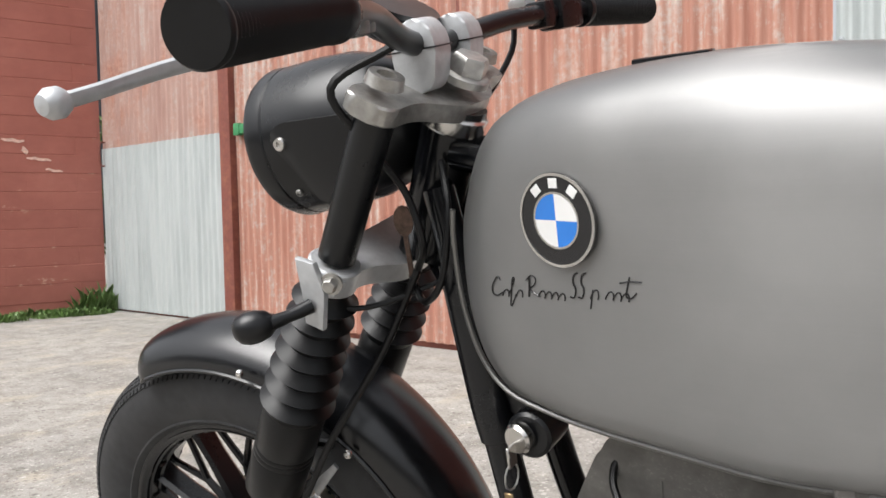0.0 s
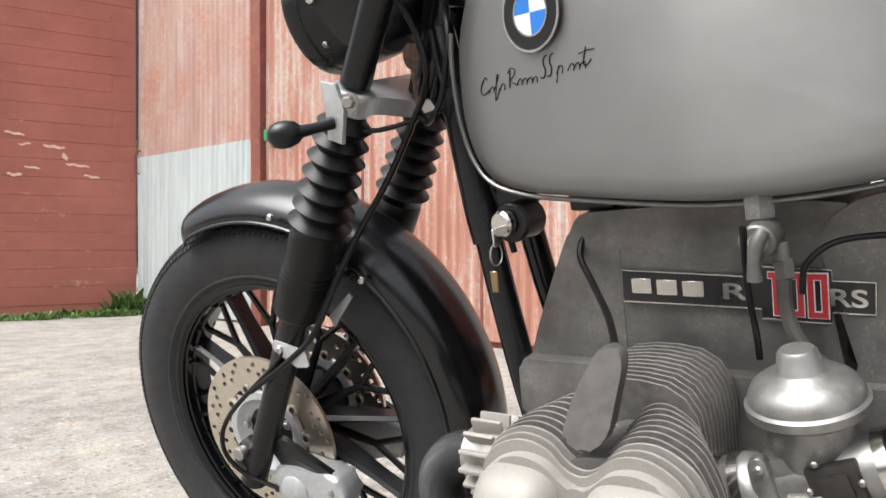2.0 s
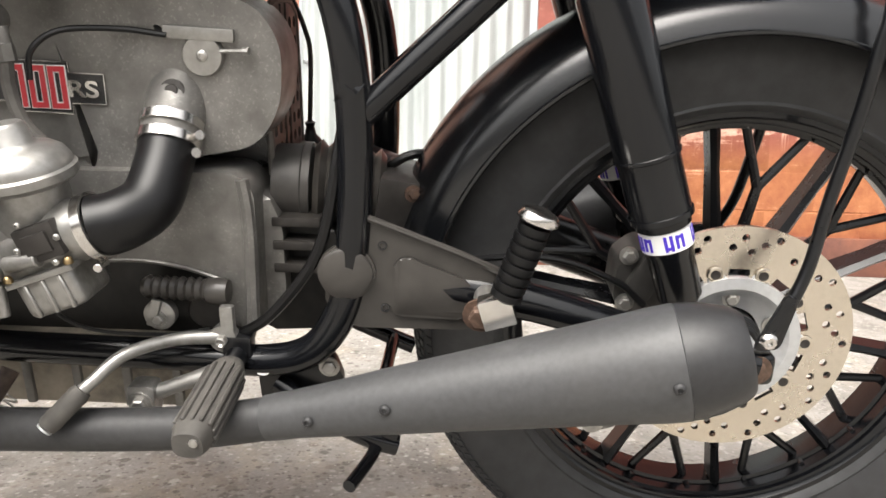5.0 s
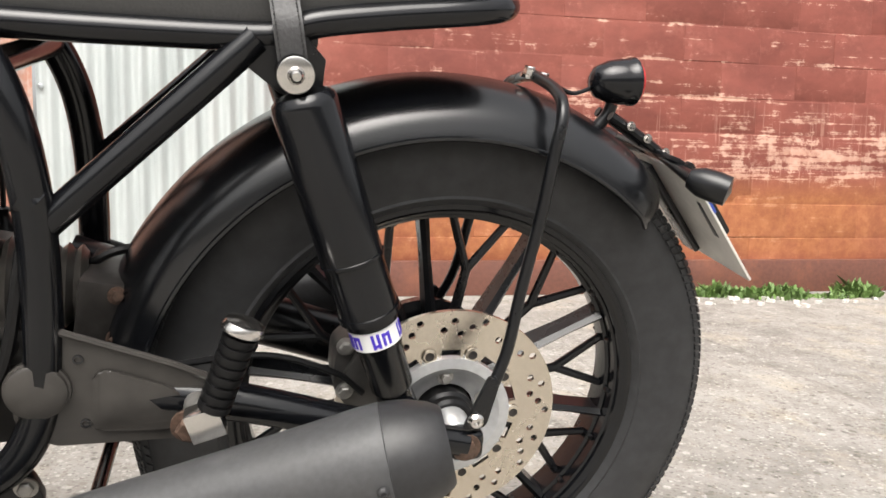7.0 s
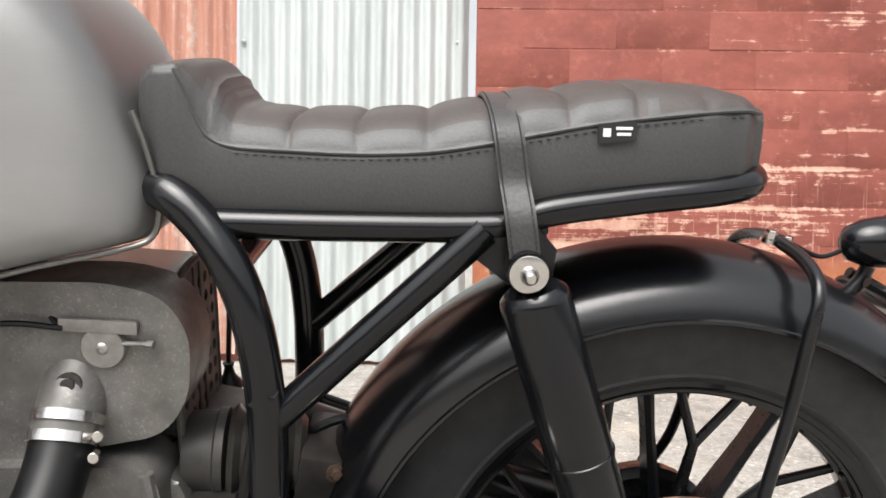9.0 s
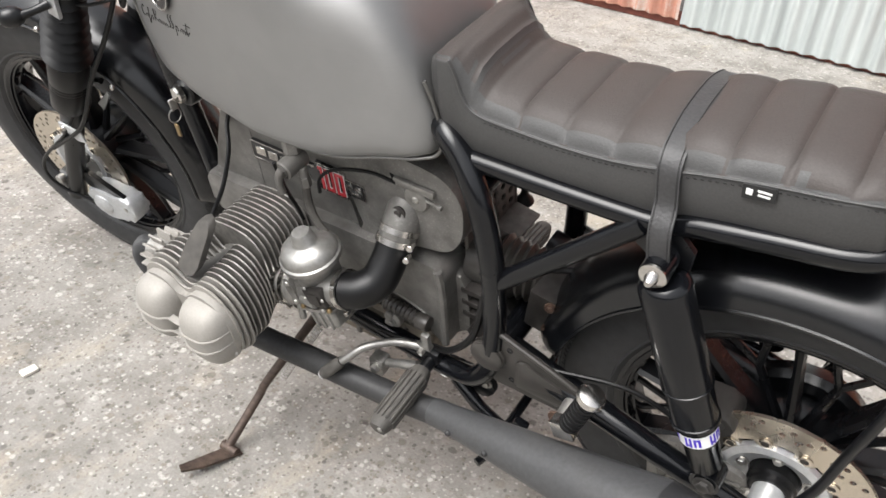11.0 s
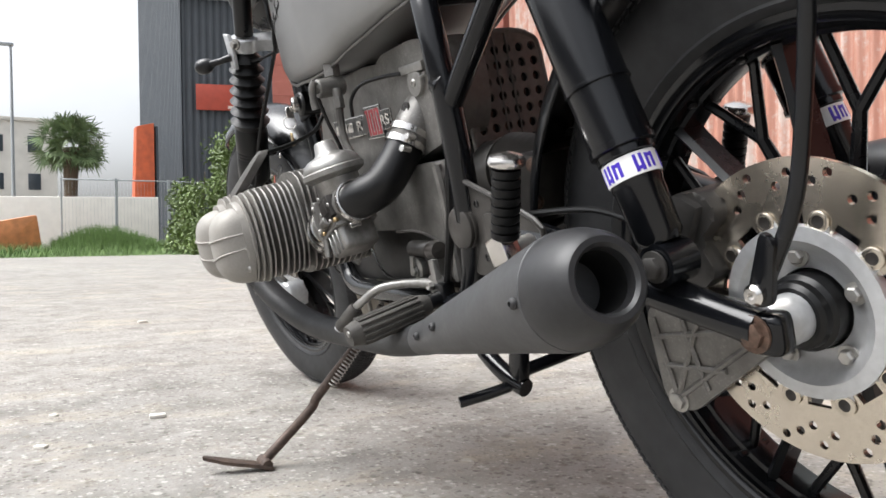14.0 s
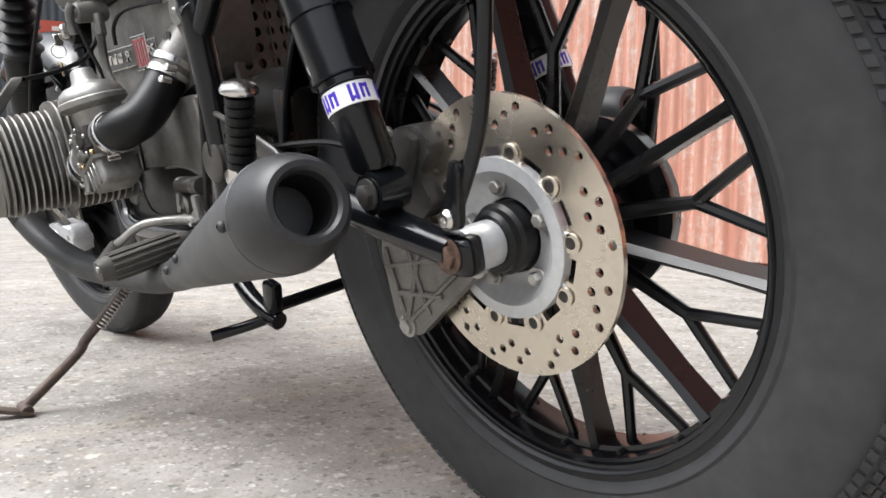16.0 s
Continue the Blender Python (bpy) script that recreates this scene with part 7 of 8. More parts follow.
# ---------------------------------------------------------------- seat
def seat_mesh():
    bm = bmesh.new()
    rings = []
    X0, X1, N = -0.482, 0.038, 170

    def lerp(pts, x):
        for (a, u), (c, v) in zip(pts, pts[1:]):
            if x <= c:
                s = max(0.0, (x - a) / (c - a))
                s = s * s * (3 - 2 * s)
                return u + (v - u) * s
        return pts[-1][1]
    for i in range(N + 1):
        x = X0 + (X1 - X0) * i / N
        zb = lerp([(-0.482, 0.806), (-0.479, 0.785), (-0.472, 0.762), (-0.462, 0.749), (-0.445, 0.740), (-0.425, 0.735), (-0.195, 0.7345), (-0.165, 0.7455), (-0.110, 0.7555), (-0.03, 0.7630), (0.038, 0.771)], x)
        ze = lerp([(-0.482, 0.820), (-0.477, 0.834), (-0.466, 0.842), (-0.448, 0.843), (-0.4405, 0.826), (-0.434, 0.806), (-0.424, 0.7905), (-0.405, 0.7835), (-0.363, 0.7815), (-0.308, 0.7800), (-0.252, 0.7825), (-0.203, 0.7900), (-0.165, 0.7980), (-0.120, 0.8065), (-0.080, 0.8120), (-0.036, 0.8170), (0.0, 0.8190), (0.024, 0.8130), (0.038, 0.792)], x)
        zt = lerp([(-0.482, 0.823), (-0.477, 0.839), (-0.466, 0.8475), (-0.452, 0.8500), (-0.438, 0.8480), (-0.4226, 0.8355), (-0.405, 0.8130), (-0.392, 0.8100), (-0.36, 0.8095), (-0.30, 0.8100), (-0.264, 0.8115), (-0.205, 0.8205), (-0.160, 0.8305), (-0.078, 0.8395), (-0.020, 0.8375), (0.010, 0.8310), (0.0256, 0.8225), (0.038, 0.797)], x)
        w = lerp([(-0.482, 0.070), (-0.477, 0.079), (-0.462, 0.085), (-0.42, 0.088), (-0.30, 0.090), (-0.03, 0.090), (0.000, 0.084), (0.024, 0.062), (0.038, 0.03)], x)
        ph = (x + 0.418) / 0.0556
        pl = 0.0
        if -0.418 < x < 0.010:
            fr = ph - math.floor(ph)
            pl = 0.0062 * (1 - math.sqrt(max(0.0, 1 - abs(2 * fr - 1) ** 3)))
            pl = min(pl, 0.0050)
        ring = []
        half = [(0.985, zb), (1.0, zb + 0.006), (1.02, zb + (ze - zb) * 0.45), (1.0, ze - 0.004), (0.985, ze), (0.965, ze + 0.0008), (0.95, ze + 0.004 - pl * 0.5), (0.86, ze + (zt - ze) * 0.62 - pl), (0.66, ze + (zt - ze) * 0.90 - pl), (0.35, zt - pl), (0.0, zt - pl)]
        for f, z in half:
            ring.append((x, -w * f, z))
        for f, z in half[-2::-1]:
            ring.append((x, w * f, z))
        rings.append(ring)
    loft(bm, rings)
    return bm


seat = B("seat", seat_mesh(), SEATHIDE, None, "pleated charcoal vinyl bench seat with a raised nose", angle=50)
me = seat.data
me.materials.append(SEATTOP)
for poly in me.polygons:
    if poly.normal.z > 0.55 and abs(poly.center.y) < 0.088:
        poly.material_index = 1
for s in (-1, 1):
    b = bmesh.new()
    pts = [(-0.449, 0.843, 0.0845), (-0.4405, 0.8265, 0.0852), (-0.434, 0.8065, 0.0858), (-0.424, 0.7910, 0.0866), (-0.405, 0.7840, 0.0872), (-0.363, 0.7820, 0.0884), (-0.308, 0.7805, 0.0892), (-0.252, 0.7830, 0.0895), (-0.203, 0.7905, 0.0895), (-0.165, 0.7985, 0.0895), (-0.120, 0.8070, 0.0895), (-0.080, 0.8125, 0.0895), (-0.036, 0.8175, 0.0890), (0.0, 0.8195, 0.083), (0.018, 0.8165, 0.069)]
    tube(b, [(x, s * w, z + 0.0005) for x, z, w in pts], 0.0017, 6, 6)
    B("piping", b, SEATHIDE, seat)
    for k in range(58):
        x = -0.402 + k * 0.0070
        f = next(i for i in range(len(pts) - 1) if pts[i][0] <= x <= pts[i + 1][0])
        t = (x - pts[f][0]) / (pts[f + 1][0] - pts[f][0])
        z = pts[f][1] + (pts[f + 1][1] - pts[f][1]) * t
        w = pts[f][2] + (pts[f + 1][2] - pts[f][2]) * t
        if s < 0 and k < 58:
            b = bmesh.new()
            box(b, (x, s * (w + 0.0012), z - 0.0045), (0.0034, 0.0008, 0.0008))
            B("stitch", b, STITCH, seat)
b = bmesh.new()
prism(b, [(-0.425, 0.7345), (-0.195, 0.7335), (-0.165, 0.7440), (-0.110, 0.7540), (-0.005, 0.7645), (-0.005, 0.759), (-0.110, 0.749), (-0.165, 0.739), (-0.195, 0.7285), (-0.425, 0.7295)], -0.084, 0.084)
B("seat_base", b, BLACKRUBBER, seat)
b = bmesh.new()
prism(b, round_poly([(-0.1195, 0.8085), (-0.0895, 0.8120), (-0.0885, 0.7965), (-0.1185, 0.7930)], 0.001), -0.0945, -0.0920)
tag = B("maker_tag", b, STITCH, seat, "small woven tag with pale print bars")
for x, z, w, h in ((-0.1125, 0.8020, 0.006, 0.0065), (-0.0990, 0.8055, 0.013, 0.0022), (-0.0990, 0.8010, 0.011, 0.0022)):
    b = bmesh.new()
    box(b, (x, -0.0948, z), (w, 0.0006, h))
    B("print_bar", b, WHITEPAINT, tag)
# strap over the seat
b = bmesh.new()
cx = -0.189
prof = [(-0.124, 0.705), (-0.1185, 0.738), (-0.1015, 0.760), (-0.0965, 0.780), (-0.0935, 0.793), (-0.086, 0.8040), (-0.07, 0.8125), (-0.03, 0.8215), (0.03, 0.8215), (0.07, 0.8125), (0.086, 0.8040), (0.0935, 0.793), (0.0965, 0.780), (0.1015, 0.760), (0.1185, 0.738), (0.128, 0.705)]
sp = spline([(0, y, z) for y, z in prof], 4)
rings = []
for i, q in enumerate(sp):
    d = (sp[min(i + 1, len(sp) - 1)] - sp[max(0, i - 1)]).normalized()
    n = Vector((0, d.z, -d.y)) * -1
    if n.dot(q - Vector((0, 0, 0.70))) < 0:
        n = -n
    t = (q.z - 0.70) / 0.11
    xx = cx + 0.014 - 0.016 * t
    hw = 0.0122
    rings.append([(xx - hw, q.y, q.z), (xx + hw, q.y, q.z), (xx + hw, q.y + n.y * 0.003, q.z + n.z * 0.003), (xx - hw, q.y + n.y * 0.003, q.z + n.z * 0.003)])
loft(b, rings)
strap = B("seat_strap", b, LEATHER, None, "stitched black leather strap over the seat")
for sx in (-0.0096, 0.0096):
    b = bmesh.new()
    for i in range(0, len(sp) - 1):
        q, q2 = sp[i], sp[i + 1]
        d = q2 - q
        n = Vector((0, d.z, -d.y)).normalized() * -1
        if n.dot(q - Vector((0, 0, 0.70))) < 0:
            n = -n
        for k in range(2):
            p = q + d * (0.25 + 0.5 * k) + n * 0.0033
            t = (p.z - 0.70) / 0.11
            cyl(b, Vector((cx + 0.014 - 0.016 * t + sx, p.y, p.z)) - d * 0.19, Vector((cx + 0.014 - 0.016 * t + sx, p.y, p.z)) + d * 0.19, 0.0008, 4)
    o = B("stitching", b, STITCH, strap)

# ---------------------------------------------------------------- exhaust
for s in (-1, 1):
    b = bmesh.new()
    pipe = [(-0.915, s * 0.240, 0.464), (-0.952, s * 0.240, 0.460), (-0.977, s * 0.240, 0.438), (-0.983, s * 0.238, 0.405), (-0.966, s * 0.232, 0.368), (-0.925, s * 0.222, 0.330), (-0.86, s * 0.209, 0.298), (-0.79, s * 0.198, 0.280), (-0.70, s * 0.188, 0.275), (-0.55, s * 0.178, 0.276), (-0.45, s * 0.174, 0.290)]
    tube(b, pipe, 0.0205, 20, 7)
    ex = B("exhaust_pipe", b, EXHAUST, None, "black wrapped exhaust header and cone silencer")
    # heat wrap wound round the header as one ribbon
    c = spline(pipe, 14)
    b = bmesh.new()
    turns = []
    up = Vector((0, 0, 1))
    for i in range(4, 62):
        d = (c[i + 1] - c[i - 1]).normalized()
        u = (Vector((0, 1, 0)) - d * d.y).normalized()
        w = d.cross(u)
        for k in range(12):
            a = 2 * math.pi * k / 12
            turns.append(c[i].lerp(c[i + 1], k / 12) + (u * math.cos(a) + w * math.sin(a)) * 0.0204)
    tube(b, turns, 0.0013, 4, 1)
    B("heat_wrap", b, EXHAUST, ex, "dark woven heat wrap")
    m0, m1 = Vector((-0.46, s * 0.174, 0.289)), Vector((-0.044, s * 0.2125, 0.394))
    d = m1 - m0
    L = d.length
    b = bmesh.new()
    lathe(b, [(0.0215, 0.0), (0.0222, 0.012), (0.0225, 0.03), (0.0255, 0.07), (0.0300, 0.12), (0.0352, 0.19), (0.0408, 0.26), (0.0455, 0.32), (0.0492, L - 0.070), (0.0498, L - 0.052), (0.0478, L - 0.050)], m0, d, 44)
    mf = B("silencer", b, SILENCER, ex, "matt grey-black cone silencer with open outlet", angle=30)
    b = bmesh.new()
    lathe(b, [(0.0472, L - 0.0515), (0.0493, L - 0.051), (0.0491, L - 0.044), (0.0466, L - 0.027), (0.0410, L - 0.010), (0.0365, L - 0.002), (0.0335, L + 0.001), (0.0285, L + 0.001), (0.0258, L - 0.002), (0.0246, L - 0.010), (0.0246, L - 0.12), (0.0, L - 0.12)], m0, d, 44)
    B("end_cap", b, ENDCAP, ex, "black rounded end cap", angle=30)
    # near-black sleeve lining the outlet
    b = bmesh.new()
    lathe(b, [(0.0245, L - 0.011), (0.0238, L - 0.012), (0.0236, L - 0.1195), (0.0245, L - 0.1195)], m0, d, 32, closed=True)
    B("outlet_bore", b, BOREBLACK, ex, "near-black bore of the outlet")
    dn = d.normalized()
    side = Vector((0, s, 0))
    side = (side - dn * side.dot(dn)).normalized()
    for t, up in ((L - 0.060, 0.1), (0.05, 0.2), (0.125, 0.3)):
        rr = 0.0505 if t > 0.3 else (0.0255 if t < 0.1 else 0.0315)
        q = bmesh.new()
        dr = (side * math.cos(up) + dn.cross(side) * math.sin(up) * s)
        screw(q, m0 + dn * t + dr * rr, dr, 0.0052, 0.004)
        B("rivet", q, EXHAUST, mf)

# ---------------------------------------------------------------- carburettor and intake
for s in (-1, 1):
    y = s * 0.165
    K = Vector((-0.662, y, 0.0))
    up = Vector((-0.10, s * 0.10, 1)).normalized()
    b = bmesh.new()
    o = Vector((-0.657, y - s * 0.006, 0.465))
    lathe(b, [(0.0, 0.0), (0.030, 0.0), (0.033, 0.008), (0.034, 0.042), (0.043, 0.046), (0.0465, 0.049), (0.0465, 0.056), (0.0435, 0.058), (0.0432, 0.062), (0.039, 0.070), (0.031, 0.0755), (0.021, 0.078), (0.018, 0.081), (0.0150, 0.095), (0.0125, 0.098), (0.0, 0.0985)], o, up, 36)
    carb = B("carburettor", b, CARB, None, "polished alloy constant-depression carburettor")
    b = bmesh.new()
    ax0, ax1 = Vector((-0.728, y + s * 0.006, 0.428)), Vector((-0.602, y, 0.476))
    lathe(b, [(0.028, -0.016), (0.031, -0.014), (0.031, 0.020), (0.032, 0.024), (0.030, 0.034), (0.025, 0.040), (0.027, 0.075), (0.029, 0.085), (0.029, 0.112), (0.025, 0.130)], ax0, ax1 - ax0, 26)
    box(b, (-0.664, y - s * 0.004, 0.455), (0.060, 0.058, 0.052), Matrix.Rotation(radians(-20), 3, "Y"), bevel=0.010)
    cb = B("throttle_body", b, CARB, carb)
    b = bmesh.new()
    box(b, (-0.640, y + s * 0.0, 0.418), (0.056, 0.056, 0.040), Matrix.Rotation(radians(-20), 3, "Y"), bevel=0.009, segs=3)
    box(b, (-0.644, y + s * 0.0, 0.434), (0.066, 0.064, 0.006), Matrix.Rotation(radians(-20), 3, "Y"), bevel=0.002)
    B("float_bowl", b, CARB, carb, "square alloy float bowl")
    for dx in (-0.016, 0.0, 0.016):
        q = bmesh.new()
        box(q, (-0.638 + dx, y + s * 0.029, 0.416 + dx * 0.35), (0.004, 0.004, 0.032), Matrix.Rotation(radians(-20), 3, "Y"), bevel=0.001, segs=1)
        B("bowl_rib", q, CARB, carb)
    for dx in (-0.028, 0.028):
        q = bmesh.new()
        screw(q, (-0.644 + dx, y + s * 0.030, 0.438 + dx * 0.36), (0, 0, 1), 0.0042, 0.006)
        B("bowl_screw", q, BRASS, carb)
    b = bmesh.new()
    box(b, (-0.638, y + s * 0.028, 0.466), (0.038, 0.013, 0.032), Matrix.Rotation(radians(-20), 3, "Y"), bevel=0.003)
    box(b, (-0.638, y + s * 0.0355, 0.466), (0.024, 0.004, 0.018), Matrix.Rotation(radians(-20), 3, "Y"), bevel=0.0015)
    chp = B("choke_cover", b, DARKBRACKET, carb, "dark choke cover plate")
    for dx, dz in ((-0.014, 0.016), (0.018, 0.007), (-0.018, -0.007), (0.014, -0.016)):
        q = bmesh.new()
        screw(q, (-0.638 + dx, y + s * 0.0345, 0.466 + dz), (0, s, 0), 0.0030, 0.0025)
        B("cover_screw", q, STEEL, chp)
    b = bmesh.new()
    prism(b, round_poly([(-0.703, 0.474), (-0.690, 0.480), (-0.676, 0.436), (-0.682, 0.424), (-0.694, 0.428)], 0.006, 4), y + s * 0.020, y + s * 0.032, 0.002)
    fl = B("side_flange", b, CARB, carb)
    for x, z in ((-0.693, 0.468), (-0.684, 0.434)):
        q = bmesh.new()
        screw(q, (x, y + s * 0.032, z), (0, s, 0), 0.0042, 0.003)
        B("flange_screw", q, STEEL, carb)
    b = bmesh.new()
    cyl(b, (-0.672, y + s * 0.028, 0.444), (-0.640, y + s * 0.032, 0.452), 0.0075, 12, 0.001)
    cyl(b, (-0.686, y + s * 0.024, 0.424), (-0.683, y + s * 0.028, 0.394), 0.0055, 10, 0.001)
    B("throttle_lever", b, CARB, carb)
    for p0, r in ((Vector((-0.729, y + s * 0.006, 0.4275)), 0.0325), (Vector((-0.713, y + s * 0.005, 0.4338)), 0.0325), (Vector((-0.609, s * 0.163, 0.4690)), 0.0300)):
        d = (ax1 - ax0).normalized()
        b = bmesh.new()
        lathe(b, [(r - 0.001, 0), (r + 0.0012, 0.0005), (r + 0.0012, 0.0095), (r - 0.001, 0.010)], p0, d, 28, closed=True)
        q = p0 + d * 0.005 + Vector((0.006, s * 0.012, -r - 0.002))
        cyl(b, q - Vector((0, 0.008, 0)), q + Vector((0, 0.008, 0)), 0.0042, 10, 0.0006)
        B("hose_clip", b, CHROME, carb, "bright worm-drive hose clip")
    # elbow to the air filter housing
    b = bmesh.new()
    tube(b, [(-0.606, s * 0.164, 0.470), (-0.584, s * 0.156, 0.475), (-0.566, s * 0.135, 0.486), (-0.561, s * 0.110, 0.511), (-0.560, s * 0.089, 0.536)], [0.028, 0.0275, 0.027, 0.0265, 0.0265], 24, 6)
    B("intake_elbow", b, BLACKRUBBER, carb, "smooth black rubber intake elbow")
    b = bmesh.new()
    tube(b, [(-0.560, s * 0.090, 0.534), (-0.559, s * 0.078, 0.548), (-0.558, s * 0.060, 0.566), (-0.557, s * 0.038, 0.586), (-0.556, s * 0.010, 0.606)], [0.0272, 0.0285, 0.0305, 0.032, 0.032], 24, 5)
    B("intake_stub", b, CAST, airbox)
    for t in (0.0, 1.0):
        d = Vector((0.001, s * -0.0155, 0.021)).normalized()
        p0 = Vector((-0.560, s * 0.0915, 0.5330)) + d * (0.0175 * t - 0.006)
        b = bmesh.new()
        lathe(b, [(0.0275, 0), (0.0298, 0.0005), (0.0298, 0.0095), (0.0275, 0.010)], p0, d, 30, closed=True)
        q = p0 + Vector((0.031, s * 0.008, -0.004))
        cyl(b, q, q + Vector((0.004, s * 0.014, 0.004)), 0.0048, 10, 0.0006)
        B("hose_clip", b, CHROME, carb, "bright worm-drive hose clip")
b = bmesh.new()
lathe(b, [(0.0, -0.012), (0.0125, -0.012), (0.0115, 0.0), (0.0065, 0.0002), (0.0065, 0.002), (0.0055, 0.003), (0.0, 0.0032)], (-0.5546, -0.0855, 0.5785), (0, -1, 0.30), 18)
B("housing_screw", b, DARKBRACKET, airbox)
# choke lever on the housing
b = bmesh.new()
lathe(b, [(0.0195, -0.016), (0.0195, 0.004), (0.018, 0.006), (0.0, 0.0065)], (-0.526, -0.072, 0.610), (0, -1, 0), 26)
box(b, (-0.528, -0.076, 0.6295), (0.066, 0.006, 0.012), Matrix.Rotation(0.05, 3, 'Y'), bevel=0.002)
cyl(b, (-0.51, -0.076, 0.614), (-0.486, -0.080, 0.615), 0.0022, 8)
cyl(b, (-0.487, -0.080, 0.615), (-0.481, -0.081, 0.615), 0.0036, 8)
chk = B("choke_lever", b, CARB, airbox, "worn alloy choke lever")
b = bmesh.new()
screw(b, (-0.526, -0.078, 0.610), (0, -1, 0), 0.0055, 0.003)
B("choke_screw", b, STEEL, chk)


def cable(pts, r, parent, material=None, name="cable", n=6):
    b = bmesh.new()
    tube(b, pts, r, 8, n)
    return B(name, b, material or BLACKRUBBER, parent)


cable([(-0.557, -0.078, 0.628), (-0.60, -0.082, 0.633), (-0.645, -0.10, 0.632), (-0.668, -0.11, 0.615), (-0.672, -0.112, 0.59)], 0.0028, airbox)
cable([(-0.56, -0.076, 0.629), (-0.60, -0.05, 0.655), (-0.63, -0.03, 0.69)], 0.0028, airbox)
# fuel tap and hoses
b = bmesh.new()
cyl(b, (-0.702, -0.115, 0.682), (-0.700, -0.118, 0.655), 0.013, 6, 0.001)
cyl(b, (-0.700, -0.118, 0.657), (-0.698, -0.120, 0.632), 0.0095, 16, 0.001)
cyl(b, (-0.698, -0.105, 0.642), (-0.697, -0.148, 0.641), 0.0145, 20, 0.002)
cyl(b, (-0.686, -0.122, 0.636), (-0.682, -0.124, 0.612), 0.0075, 12, 0.001)
tap = B("fuel_tap", b, CAST, None, "worn alloy fuel tap below the tank")
b = bmesh.new()
tube(b, [(-0.690, -0.152, 0.652), (-0.694, -0.156, 0.643), (-0.697, -0.157, 0.628), (-0.6975, -0.156, 0.612)], [0.0055, 0.006, 0.0052, 0.0062], 10, 4)
B("tap_lever", b, CAST, tap)
b = bmesh.new()
lathe(b, [(0.0, 0), (0.008, 0), (0.008, 0.003), (0.0035, 0.003), (0.003, 0.001)], (-0.695, -0.148, 0.6415), (0, -1, 0), 16)
B("tap_screw", b, STEEL, tap)
b = bmesh.new()
cyl(b, (-0.6835, -0.1235, 0.622), (-0.6815, -0.1245, 0.606), 0.0085, 6, 0.001)
B("hose_ferrule", b, CAST, tap)
cable([(-0.682, -0.124, 0.618), (-0.682, -0.128, 0.585), (-0.672, -0.132, 0.555), (-0.648, -0.135, 0.530), (-0.640, -0.137, 0.515)], 0.0062, tap, GREYRUBBER, "fuel_hose")
cable([(-0.706, -0.150, 0.655), (-0.708, -0.14, 0.60), (-0.706, -0.13, 0.56), (-0.706, -0.125, 0.535)], 0.003, tap)
# clutch and plug leads
cable([(-0.845, -0.035, 0.668), (-0.866, -0.05, 0.655), (-0.886, -0.060, 0.638), (-0.890, -0.075, 0.614), (-0.864, -0.105, 0.592), (-0.825, -0.160, 0.576), (-0.797, -0.212, 0.568)], 0.0036, engine)
cable([(-0.51, 0.12, 0.70), (-0.4875, 0.12, 0.657), (-0.473, 0.12, 0.62), (-0.468, 0.12, 0.59), (-0.472, 0.12, 0.515)], 0.0030, frame_root)
b = bmesh.new()
lathe(b, [(0.014, 0), (0.0155, 0.003), (0.013, 0.010), (0.0070, 0.017), (0.005, 0.026), (0.0068, 0.031), (0.003, 0.033)], (-0.472, 0.12, 0.482), (0, 0, 1), 18)
B("cable_boot", b, BLACKRUBBER, frame_root)
cable([(-0.385, -0.098, 0.60), (-0.396, -0.116, 0.53), (-0.416, -0.124, 0.44), (-0.465, -0.115, 0.37), (-0.51, -0.10, 0.335)], 0.0055, frame_root)
cable([(-0.30, -0.11, 0.428), (-0.20, -0.085, 0.425), (-0.13, -0.08, 0.40), (-0.10, -0.08, 0.375)], 0.0035, frame_root)
# loom and leads between steering head and engine
cable([(-1.03, -0.03, 0.76), (-1.01, -0.045, 0.70), (-0.995, -0.045, 0.65), (-0.99, -0.04, 0.61)], 0.004, frame_root)
cable([(-0.72, -0.11, 0.395), (-0.66, -0.12, 0.352), (-0.58, -0.12, 0.345), (-0.53, -0.115, 0.35)], 0.002, frame_root)
# oil and breather lumps between housing and tank
b = bmesh.new()
box(b, (-0.80, 0.0, 0.668), (0.16, 0.10, 0.02), bevel=0.006)
box(b, (-0.88, -0.03, 0.672), (0.05, 0.06, 0.03), bevel=0.006)
B("coil_bracket", b, SATIN, engine)
# stand pivot: clevis with its bolt and a short rod
b = bmesh.new()
tube(b, [(-0.592, -0.138, 0.286), (-0.565, -0.136, 0.296), (-0.520, -0.130, 0.312)], [0.0085, 0.0075, 0.0085], 12, 3)
lug = B("pivot_rod", b, CARB, frame_root, "worn alloy rod at the stand pivot")
b = bmesh.new()
prism(b, round_poly([(-0.606, 0.302), (-0.578, 0.302), (-0.580, 0.270), (-0.592, 0.252), (-0.604, 0.270)], 0.006), -0.150, -0.128, 0.002)
B("pivot_clevis", b, CARB, lug)
b = bmesh.new()
bolt(b, (-0.592, -0.150, 0.284), (0, -1, 0), 0.0085, 0.009)
B("pivot_bolt", b, STEEL, lug)
